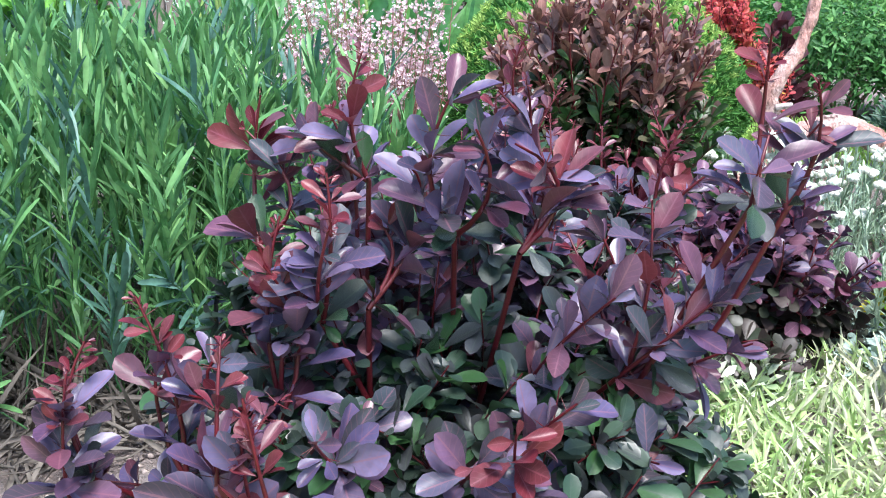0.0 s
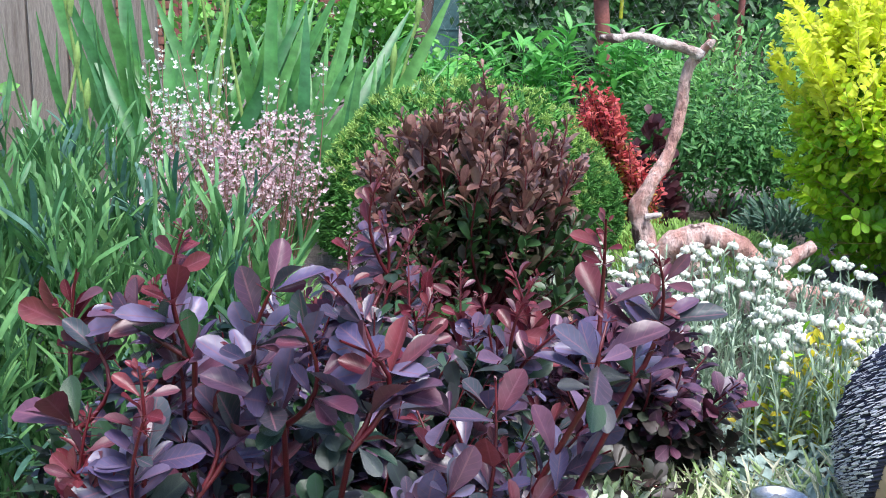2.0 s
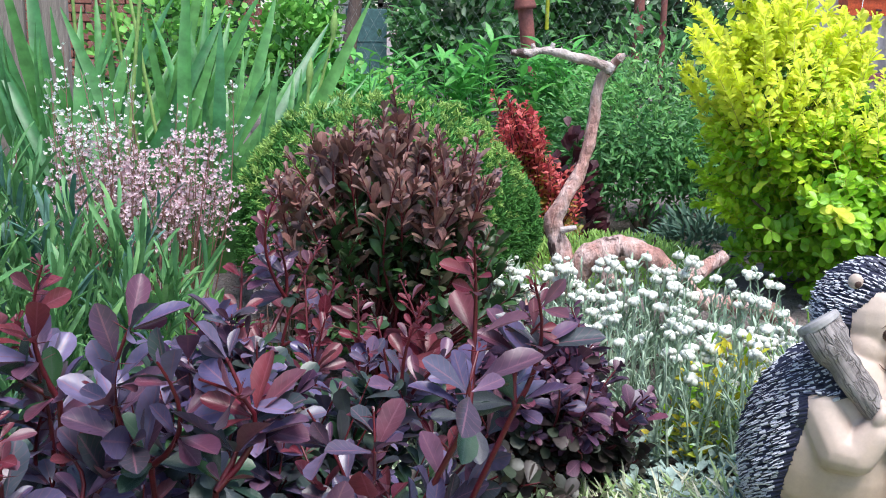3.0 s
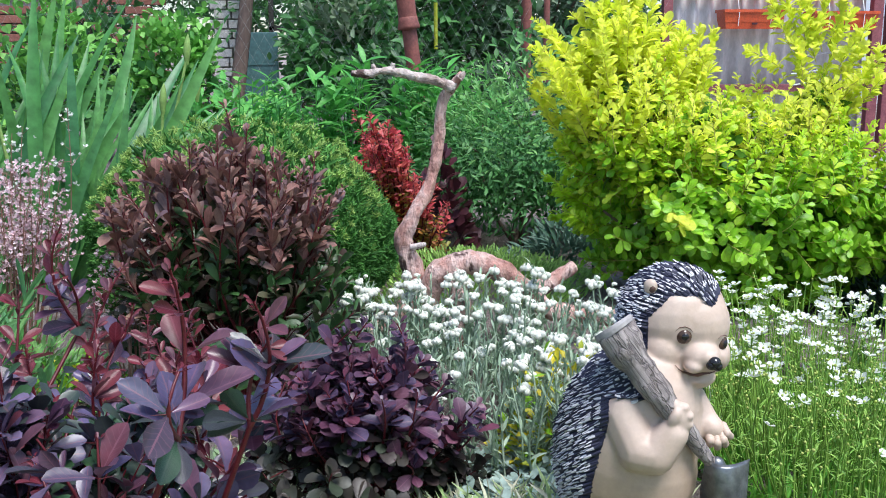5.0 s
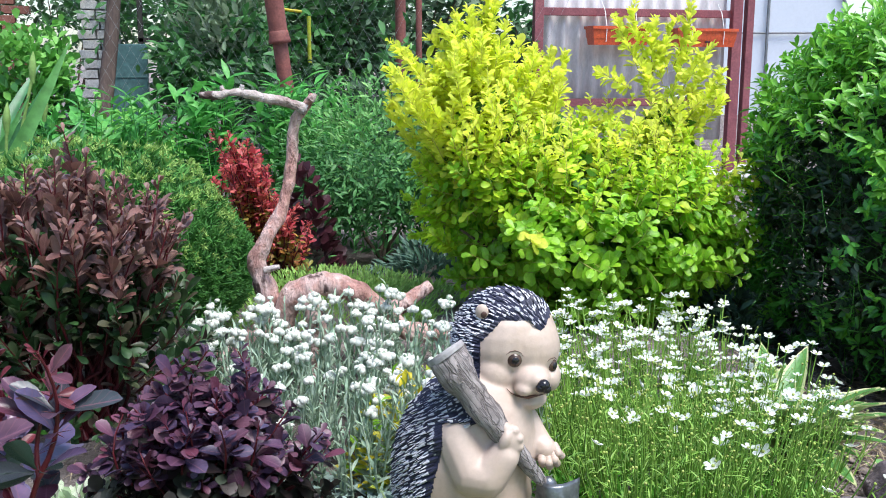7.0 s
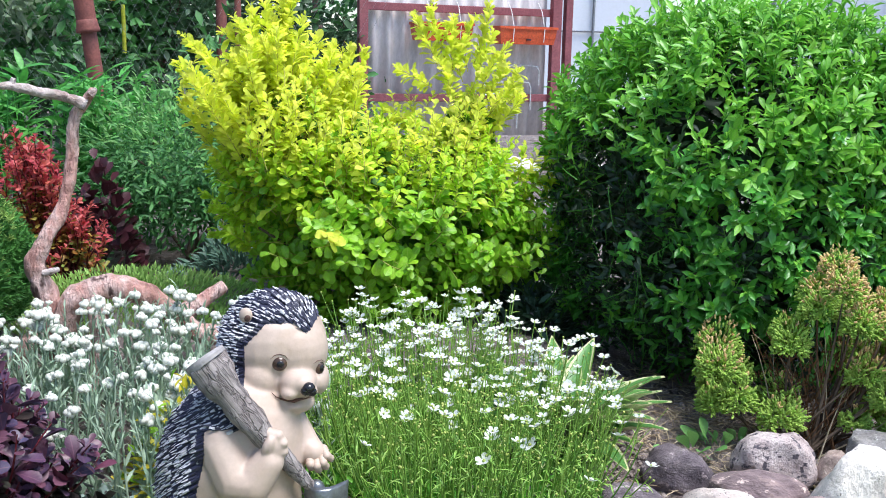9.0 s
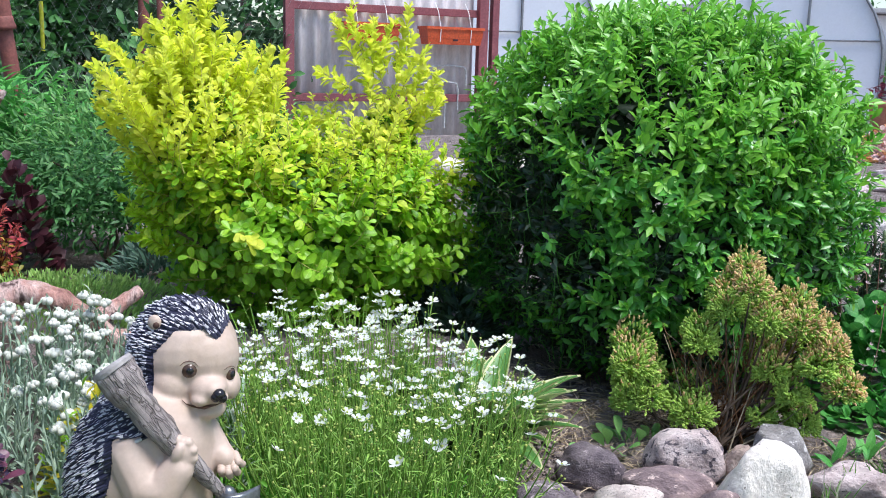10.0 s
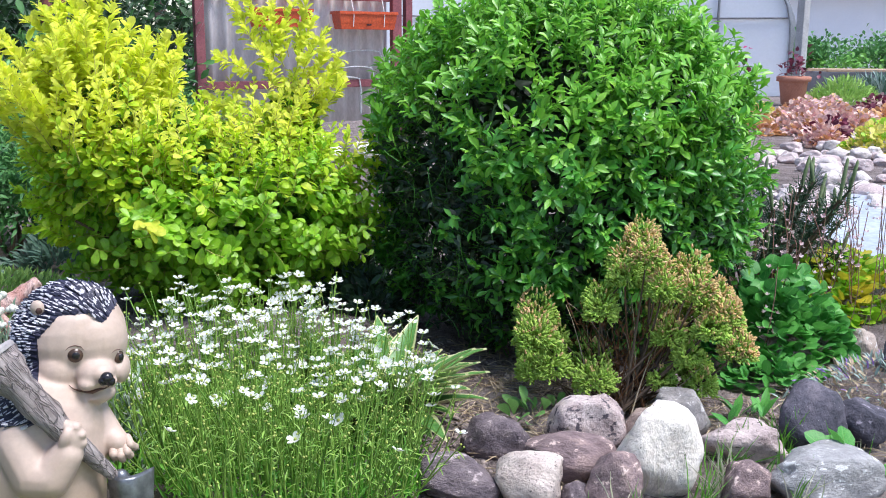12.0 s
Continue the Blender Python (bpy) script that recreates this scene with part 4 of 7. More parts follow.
barberry("barberry_bush", "brown-red barberry with dull upright shoots over green inner leaves", (0.17, 1.76, 0.08),
         np.concatenate([ring_tops((0.15, 1.74), 0.24, 0.18, 0.36, 0.58, 62), [(0.165, 1.74, 0.635), (0.32, 1.72, 0.55), (0.30, 1.74, 0.53), (0.02, 1.72, 0.55), (0.15, 1.72, 0.60), (0.20, 1.74, 0.60)]]),
         0.040, ("brown_low", "brown_leaf", "brown_leaf"), (0.26, 0.22, 0.40), 90, 5.0, 0.85, 0.023, rise=0.72, width=0.82, mix=0.85)
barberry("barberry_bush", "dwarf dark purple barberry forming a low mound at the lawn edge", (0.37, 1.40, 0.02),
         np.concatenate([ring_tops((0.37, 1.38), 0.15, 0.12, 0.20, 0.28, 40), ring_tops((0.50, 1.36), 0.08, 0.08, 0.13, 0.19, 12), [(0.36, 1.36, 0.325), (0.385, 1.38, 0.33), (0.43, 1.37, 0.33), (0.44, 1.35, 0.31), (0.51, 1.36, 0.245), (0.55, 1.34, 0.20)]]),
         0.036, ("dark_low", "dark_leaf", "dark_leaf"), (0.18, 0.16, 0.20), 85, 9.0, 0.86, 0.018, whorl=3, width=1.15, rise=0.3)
barberry("barberry_bush", "small fiery red barberry with orange lower leaves", (0.60, 2.62, 0.12),
         np.concatenate([ring_tops((0.51, 2.6), 0.085, 0.1, 0.42, 0.54, 34), ring_tops((0.60, 2.6), 0.10, 0.1, 0.22, 0.40, 34), [(0.44, 2.6, 0.58), (0.48, 2.6, 0.57), (0.53, 2.6, 0.55)]]),
         0.021, ("red_low", "red_leaf", "red_leaf"), (0.11, 0.1, 0.22), 24, 2.0, 0.95, 0.014)


def build_yellow_barberry():
    base = np.array((1.38, 2.25, 0.10))
    ob = thing("yellow_barberry", base, "golden barberry with yellow top shoots over lime green round leaves", "shrub", "barberry bushes")
    lv, stems = Leaves(), []
    blobs = np.array(((1.37, 2.22, 0.355, 0.37, 0.30, 0.255), (1.07, 2.22, 0.55, 0.14, 0.17, 0.165), (1.22, 2.22, 0.51, 0.13, 0.17, 0.13), (1.58, 2.25, 0.54, 0.06, 0.08, 0.12)))
    hues = ("lime", "yellow_lime", "yellow")

    def hue(z):
        return hues[int(np.clip(np.digitize(z + rng.normal(0, 0.06), (0.45, 0.57)), 0, 2))]

    for k, n in ((0, 720), (1, 300), (2, 190), (3, 130)):
        c, r = blobs[k, :3], blobs[k, 3:]
        d = unit(rng.normal(0, 1, (n, 3)))
        lump = np.array([1 + 0.34 * noise.noise(Vector(v) * 3.1 + Vector((k * 3.0, 0, 0))) for v in d])
        S = c + d * r * (lump * rng.uniform(0.80, 1.08, n))[:, None]
        d = unit(d / r)
        inside = np.zeros(n, bool)
        for j in range(4):
            if j != k:
                inside |= (((S - blobs[j, :3]) / blobs[j, 3:]) ** 2).sum(1) < 0.66
        for p, o in zip(S[~inside & (S[:, 2] > 0.12)], d[~inside & (S[:, 2] > 0.12)]):
            high = float(smooth_to(0.36, 0.60, p[2]))
            way = unit(o * (0.85 - 0.55 * high) + (0, 0, 0.35 + 0.75 * high) + rng.normal(0, 0.2, 3))
            ln = rng.uniform(0.09, 0.15)
            pts = curve_points(p - way * ln * 0.8, p + way * ln * 0.2, rng.normal(0, 0.008, 3), 5)
            key = hue(p[2])
            stems.append(tube(pts, (0.0014, 0.0012, 0.001, 0.0009, 0.0006), 3))
            m = 17 if high > 0.5 else 14
            f = np.linspace(0.12, 1.0, m)
            q, t = along(pts, f)
            size = (0.036 - 0.009 * high) * rng.uniform(0.75, 1.15, m) * (1.08 - 0.42 * f ** 2)
            lv.add(key, T_OBOVATE, q, ring_ways(way, m, np.clip(0.05 + (0.5 + 0.3 * high) * f + rng.normal(0, 0.12, m), 0, 0.95)), unit(o * 0.35 + (0, -0.25, 0.8) + rng.normal(0, 0.28, (m, 3))), size, rng.uniform(0.9, 1.18, m))
        # inner leaves coloured dark so that the gaps read as shade
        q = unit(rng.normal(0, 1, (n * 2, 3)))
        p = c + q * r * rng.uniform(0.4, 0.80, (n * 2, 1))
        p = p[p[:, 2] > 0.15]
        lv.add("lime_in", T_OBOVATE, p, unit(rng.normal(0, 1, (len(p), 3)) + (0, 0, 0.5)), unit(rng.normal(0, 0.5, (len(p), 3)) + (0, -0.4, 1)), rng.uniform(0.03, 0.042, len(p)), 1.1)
    # upright and sideways shoots past the crown
    tips = ((0.84, 0.79), (0.88, 0.77), (0.93, 0.80), (0.957, 0.835), (1.0, 0.86), (1.03, 0.87), (1.073, 0.905), (1.10, 0.89), (1.13, 0.84), (1.16, 0.80), (1.20, 0.78), (1.24, 0.775), (1.279, 0.768), 
            (1.457, 0.89), (1.49, 0.83), (1.52, 0.85), (1.55, 0.80), (1.58, 0.85), (1.615, 0.89), (1.63, 0.82), (1.66, 0.76), (1.69, 0.70), (1.715, 0.672), (1.36, 0.725), (0.91, 0.50), (0.93, 0.44))
    for x, z in tips:
        for j in range(5 if x < 1.25 else 2):
            t = np.array((x, 2.22, z + 0.015)) + (0 if not j else rng.normal(0, 1, 3) * (0.022, 0.07, 0.0) - (0, 0, rng.uniform(0.01, 0.13)))
            mid = np.array((1.07 if x < 1.2 else 1.23 if x < 1.33 else 1.55, 2.24, 0.62))
            foot = t * 0.45 + mid * 0.55
            foot[2] = min(foot[2], t[2] - (0.17 if x < 1.3 else 0.11)) if x not in (0.91, 0.93, 1.36) else t[2] - 0.05
            key = "yellow" if z > 0.6 else "yellow_lime"
            barberry_shoot(lv, stems, foot, t, 0.029, (key, key, key), 0.010, 0.1, 0.013, 0.88, 0.95, 0.0014, whorl=5, rise=0.62)
    for k in range(14):
        t = base + rng.normal(0, 1, 3) * (0.16, 0.08, 0.05) + (0, 0, 0.38)
        part("stem", tube(curve_points(base + rng.normal(0, 0.03, 3) * (1, 1, 0), t, rng.normal(0, 0.02, 3)), np.linspace(0.007, 0.003, 6), 6), M["twig"], ob)
    tagged(part("shoot", join(stems), M["yellow_stem"], ob), kind="stuff")
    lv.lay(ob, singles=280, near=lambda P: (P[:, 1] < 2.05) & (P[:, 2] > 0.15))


build_yellow_barberry()


# ---- the clipped privet ----
def build_privet():
    c = np.array((2.14, 1.84, 0.45))
    ob = thing("privet_bush", (c[0], c[1], 0.0), "large clipped privet bush with glossy leaves and a dark flank", "shrub")
    lv, stems = Leaves(), []
    n = 4300
    d = unit(rng.normal(0, 1, (n, 3)))
    d = d[d[:, 2] > -0.86]
    r = (np.abs(d[:, 0]) ** 2.6 + np.abs(d[:, 1]) ** 2.6 + np.abs(d[:, 2]) ** 2.6) ** (-1 / 2.6)
    lump = np.array([1 + 0.10 * noise.noise(Vector(v) * 3.2) for v in d])
    S = c + d * (r * lump)[:, None] * np.array([0.45, 0.45, 0.445]) * rng.uniform(0.90, 1.03, (len(d), 1))
    S = S[S[:, 2] > 0.03]
    d = unit(S - c)
    # sparse flank, foot and gaps: their shade is painted with near-black leaves
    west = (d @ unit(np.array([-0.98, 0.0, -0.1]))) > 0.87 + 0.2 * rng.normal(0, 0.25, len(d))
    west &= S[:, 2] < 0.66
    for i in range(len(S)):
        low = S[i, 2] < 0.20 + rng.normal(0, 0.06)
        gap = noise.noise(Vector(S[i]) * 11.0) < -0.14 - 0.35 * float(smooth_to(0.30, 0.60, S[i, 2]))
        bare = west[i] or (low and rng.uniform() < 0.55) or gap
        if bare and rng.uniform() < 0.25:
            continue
        key = "privet_shade" if bare else "privet_top" if (d[i, 2] > 0.18 + rng.normal(0, 0.2) or (d[i, 0] > 0.8 and rng.uniform() < 0.6)) else "privet"
        way = unit(d[i] * (0.9 if not bare else 0.5) + np.array([0, 0, 0.45]) + rng.normal(0, 0.35, 3))
        ln = rng.uniform(0.055, 0.10)
        a = S[i] - way * ln * (1.3 if bare else 0.8)
        pts = curve_points(a, a + way * ln, rng.normal(0, 0.006, 3), 4)
        stems.append(tube(pts, (0.0016, 0.0014, 0.0012, 0.0008), 3))
        m = 9
        p, t = along(pts, np.linspace(0.1, 1.0, m))
        w = ring_ways(way, m, np.linspace(0.1, 0.78, m))
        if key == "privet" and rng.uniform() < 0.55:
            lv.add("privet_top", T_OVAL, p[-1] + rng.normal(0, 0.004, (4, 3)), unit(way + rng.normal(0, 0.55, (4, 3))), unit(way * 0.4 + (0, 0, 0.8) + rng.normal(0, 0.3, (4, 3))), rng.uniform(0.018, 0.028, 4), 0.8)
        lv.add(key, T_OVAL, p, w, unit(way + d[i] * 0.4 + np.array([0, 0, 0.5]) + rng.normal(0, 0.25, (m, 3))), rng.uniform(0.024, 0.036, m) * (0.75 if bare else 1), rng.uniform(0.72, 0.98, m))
    # the shaded inside, painted by a fill of near-black leaves
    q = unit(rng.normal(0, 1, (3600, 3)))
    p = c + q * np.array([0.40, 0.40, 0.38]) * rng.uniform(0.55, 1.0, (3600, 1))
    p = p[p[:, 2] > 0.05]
    lv.add("privet_shade", T_OVAL, p, unit(rng.normal(0, 1, (len(p), 3))), rng.normal(0, 1, (len(p), 3)), rng.uniform(0.03, 0.05, len(p)), 1.2)
    tagged(part("twig", join(stems), M["privet"], ob), kind="stuff")
    foot = np.array((c[0], c[1], -0.01))
    for k in range(9):
        t = c + unit(rng.normal(0, 1, 3) * (1, 1, 0.4)) * 0.3 + (0, 0, 0.05)
        part("stem", tube(curve_points(foot + rng.normal(0, 0.07, 3) * (1, 1, 0), t, rng.normal(0, 0.03, 3)), np.linspace(0.012, 0.005, 6), 6), M["twig"], ob)
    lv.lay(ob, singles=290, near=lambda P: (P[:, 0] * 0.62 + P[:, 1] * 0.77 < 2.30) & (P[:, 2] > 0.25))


build_privet()


# ---- conifers ----
def sprays(lv, key, P, D, size, n=6, spread=0.5):
    """Small flat sprigs in tufts at the points P, along D."""
    for _ in range(n):
        w = unit(D + rng.normal(0, spread, D.shape))
        lv.add(key, T_SPRIG, P + rng.normal(0, size * 0.3, P.shape), w, rng.normal(0, 1, P.shape), size * rng.uniform(0.6, 1.2, len(P)), 0.9)


def build_thuja():
    c = np.array((0.15, 2.24, 0.30))
    ob = thing("thuja_globe", (c[0], c[1], 0.12), "round clipped thuja with soft green sprays behind the barberry", "conifer")
    part("trunk", tube([(c[0], c[1], 0.1), (c[0] + 0.01, c[1], 0.25), (c[0], c[1], 0.42)], (0.022, 0.018, 0.01), 7), M["twig"], ob)
    lv = Leaves()
    p, d = dome_points(2600, c, (0.335, 0.31), 0.29, 0.45, 0.07, 7.0)
    p = p[p[:, 2] > 0.1]
    d = unit(p - c)
    # paler, yellower sprays on the upper part of the globe
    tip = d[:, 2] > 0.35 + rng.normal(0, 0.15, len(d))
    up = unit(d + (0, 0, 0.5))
    sprays(lv, "thuja_top", p[tip], up[tip], 0.0125, 20, 0.8)
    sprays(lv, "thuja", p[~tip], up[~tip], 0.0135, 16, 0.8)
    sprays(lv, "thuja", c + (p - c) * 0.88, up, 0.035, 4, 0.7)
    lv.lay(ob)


build_thuja()


def build_gold_thuja():
    base = np.array((1.90, 1.30, 0.01))
    ob = thing("golden_thuja", base, "dwarf thuja with bronze-tipped tufts and brown bare twigs above stones", "conifer")
    lv, right, back = Leaves(), np.array((0.79, -0.61, 0)), np.array((0.61, 0.79, 0))
    tufts = ((-0.185, 0.16, 0.08, 1), (-0.15, 0.10, 0.07, 0), (-0.19, 0.085, 0.055, 0), (-0.06, 0.075, 0.07, 0), (-0.05, 0.215, 0.055, 0), (0.035, 0.34, 0.06, 2), (0.0, 0.29, 0.06, 1), (0.14, 0.27, 0.065, 2), (0.09, 0.165, 0.06, 1),
             (0.225, 0.15, 0.06, 2), (0.17, 0.19, 0.06, 1), (0.16, 0.06, 0.055, 0), (0.08, 0.07, 0.045, 0), (0.07, 0.27, 0.06, 1), (0.20, 0.22, 0.05, 2), (0.13, 0.13, 0.05, 0))
    for u, h, r, gold in tufts:
        for q, far in ((-0.02, 0.0), (0.07, 0.015)):
            c = base + right * u + back * (q + rng.normal(0, 0.015)) + (0, 0, h + far)
            part("branch", tube(curve_points(base + rng.normal(0, 0.02, 3) * (1, 1, 0), c, rng.normal(0, 0.015, 3)), np.linspace(0.0042, 0.0015, 6), 5), M["twig"], ob)
            n = 300
            p, d = dome_points(n, c, (r * 0.53, r * 0.53), r * 0.72, 0.5, 0.16, u * 9)
            d = unit(p - c)
            up = unit(d + (0, 0, 0.40) + rng.normal(0, 0.35, (n, 3)))
            tip = (d[:, 2] > (0.95, 0.50, -0.05)[gold] + rng.normal(0, 0.22, n))
            L = rng.uniform(0.007, 0.0125, n)
            for key, sel in (("gold_tip", tip), ("gold", ~tip)):
                if sel.any():
                    lv.add(key, T_FINGER, p[sel], up[sel], rng.normal(0, 1, (sel.sum(), 3)), L[sel], 1.0)
                    lv.add(key, T_FINGER, p[sel], unit(up[sel] + rng.normal(0, 0.6, (sel.sum(), 3))), rng.normal(0, 1, (sel.sum(), 3)), L[sel] * 0.7, 1.0)
                    
            lv.add("gold", T_FINGER, c + (p - c) * 0.7, up, rng.normal(0, 1, (n, 3)), L * 1.2, 0.9)
    p = base + right * rng.uniform(-0.10, 0.14, 220)[:, None] + back * rng.uniform(0.0, 0.10, 220)[:, None] + np.stack([np.zeros(220), np.zeros(220), rng.uniform(0.01, 0.2, 220)], -1)
    sprays(lv, "gold_dead", p, np.tile((0.0, 0.0, 1.0), (220, 1)), 0.018, 3, 0.7)
    for k in range(60):
        e = base + right * rng.uniform(-0.13, 0.18) + back * rng.uniform(-0.03, 0.1) + (0, 0, rng.uniform(0.06, 0.27))
        part("dry_twig", tube(curve_points(base + rng.normal(0, 0.025, 3) * (1, 1, 0), e, rng.normal(0, 0.02, 3), 5), np.linspace(0.0018, 0.0006, 5), 3), M["straw"] if k % 3 == 0 else M["gold_dead"], ob)
    lv.lay(ob)


build_gold_thuja()


# ---- the leafy bed behind the near barberry ----
def stem_plant(lv, stems, foot, tip, key, n, size, tpl=T_LANCE, rise=0.6, width=1.0, thick=0.0018, first=0.1, bend=0.02, grow=0.0):
    pts = curve_points(foot, tip, rng.normal(0, bend, 3), 5)
    stems.append(tube(pts, np.linspace(thick, thick * 0.5, 5), 4))
    s = np.linspace(first, 1.0, n)
    p, d = along(pts, s)
    w = ring_ways(d.mean(0), n, np.clip(rng.normal(rise, 0.12, n) + 0.25 * (s - 0.5), 0, 0.97))
    lv.add(key, tpl, p, w, unit(d * 0.6 + (0, 0, 0.6) + rng.normal(0, 0.3, (n, 3))), size * rng.uniform(0.7, 1.2, n) * (1 + grow * (s - 0.5)), width)


def build_carnations():
    lv, stems, dead = Leaves(), [], Leaves()
    ob = thing("carnation_clump", (-0.55, 1.2, 0.0), "dense clump of blue-green narrow-leaved carnation stems", "perennial")
    n = 0
    while n < 520:
        x, y = rng.uniform(-1.15, -0.05), rng.uniform(0.82, 1.62)
        if y < 0.98 + 0.75 * (x + 0.62) or (x > -0.12 and y < 1.2) or y > 1.62 - 0.5 * (x + 0.55):
            continue
        n += 1
        z = float(ground_z(x, y))
        h = rng.uniform(0.36, 0.48) + 0.03 * smooth_to(0.9, 1.3, y) - 0.11 * smooth_to(1.15, 1.5, y) * smooth_to(-0.5, -0.15, x)
        front = y < 1.02 + 0.75 * (x + 0.62)
        lean = np.array((rng.normal(0.0, 0.05), rng.normal(-0.09 if front else -0.02, 0.05), 0))
        if front:
            h *= rng.uniform(0.5, 1.0)
        stem_plant(lv, stems, (x, y, z), np.array((x, y, z + h)) + lean, "lav_blue" if rng.uniform() < 0.16 else "lav", 26, 0.062, T_STRAP, 0.86, 0.85, 0.0018, 0.28, 0.03)
    tagged(part("stalk", join(stems), M["lav"], ob), kind="stuff")
    P = scatter(2200, -1.0, -0.15, 0.76, 1.25)
    keep = P[:, 1] > 0.90 + 0.65 * (P[:, 0] + 0.62)
    P = P[keep]
    lv.add("lav_dead", T_BLADE, P + (0, 0, 0.02), unit(rng.normal(0, 1, (len(P), 3)) * (1, 1, 0.5) + (0, 0, 0.2)), rng.normal(0, 1, (len(P), 3)), rng.uniform(0.05, 0.16, len(P)), 0.5)
    lv.lay(ob)


build_carnations()


# a flower of n petals, one across, facing up
def flower_template(n, tpl=T_PETAL, tilt=0.35):
    a = np.arange(n) * 2 * np.pi / n
    D = np.stack([np.cos(a), np.sin(a), np.full(n, tilt)], -1)
    return set_leaves(tpl, np.zeros((n, 3)), D, np.tile((0.0, 0.0, 1.0), (n, 1)) - D * tilt, np.full(n, 0.5))


T_PETAL_LOW = template((0.10, 0.34, 0.12), (0, 0.65, 1.0), 0.05, -0.2)
T_FLOWER = flower_template(5, tilt=0.16)
T_FLORET = flower_template(4, T_PETAL_LOW, 0.6)


def lumps_template(n, spread, r):
    """A head of n small round lumps."""
    V0, F0, _ = tube([(0, 0, -0.75), (0, 0, -0.1), (0, 0, 0.55), (0, 0, 0.9)], (0.55, 1.0, 0.8, 0.3), 6)
    F0 = np.concatenate([F0, [(18, 19, 20, 21), (18, 21, 22, 23)]])
    a = np.arange(n) * 2.4
    c = np.stack([spread * np.sqrt(np.arange(n) / n) * np.cos(a), spread * np.sqrt(np.arange(n) / n) * np.sin(a), 0.12 * np.cos(3 * a)], -1)
    tris = np.array([f for f in F0])
    V = (c[:, None] + V0[None] * r).reshape(-1, 3)
    F = (tris[None] + (np.arange(n) * len(V0))[:, None, None]).reshape(-1, 4)
    return V, F, np.zeros((len(V), 2)) + 0.2


T_HEAD = lumps_template(7, 0.42, 0.30)
T_BUD = lumps_template(1, 0.0, 0.5)


def build_saxifrage():
    for c, rx, ry, n, hi in (((-0.31, 1.86), 0.17, 0.10, 72, 0.46), ((-0.42, 1.86), 0.05, 0.06, 22, 0.40), ((-0.02, 1.72), 0.05, 0.04, 10, 0.36), ((-0.55, 1.7), 0.12, 0.05, 16, 0.36)):
        base = np.array((c[0], c[1], float(ground_z(*c))))
        ob = thing("saxifrage_plant", base, "airy sprays of tiny pale pink saxifrage flowers on thin red stalks", "flower", "saxifrage plants")
        lv, stems = Leaves(), []
        for k in range(int(n * 1.5)):
            x, y = c[0] + rx * rng.uniform(-1, 1), c[1] + ry * rng.uniform(-1, 1)
            tall = k % 9 == 0
            h = hi * (rng.uniform(1.0, 1.28) if tall else rng.uniform(0.62, 0.95))
            pts = curve_points((x * 0.6 + c[0] * 0.4, y, base[2]), (x + rng.normal(0, 0.02), y, base[2] + h), rng.normal(0, 0.012, 3), 6)
            stems.append(tube(pts, np.linspace(0.0016, 0.0008, 6), 3))
            m = 20
            f = 1 - 0.34 * rng.uniform(0, 1, m) ** 1.3
            p, d = along(pts, f)
            off = rng.normal(0, 1, (m, 3)) * (0.017, 0.017, 0.006) * (1.25 - f)[:, None] * 2.0
            for q, o in zip(p[:8], off[:8]):
                stems.append(tube([q - (0, 0, 0.012), q + o], (0.0006, 0.0005), 3))
            lv.add("white_petal" if tall else "pink_petal", T_FLORET, p + off, unit(rng.normal(0, 1, (m, 3)) * (1, 1, 0.3)), unit(rng.normal(0, 0.6, (m, 3)) + (0, -0.5, 0.6)), rng.uniform(0.009, 0.015, m))
        tagged(part("stalk", join(stems), M["pink_stem"], ob, "thin reddish stalks"), kind="stuff")
        P = base + rng.normal(0, 1, (90, 3)) * (rx * 0.6, ry * 0.7, 0.01) + (0, 0, 0.03)
        lv.add("sax_leaf", T_ROUND, P, unit(rng.normal(0, 1, (90, 3)) + (0, 0, 0.6)), (0, 0, 1), 0.03)
        lv.lay(ob, name="blossom")


build_saxifrage()


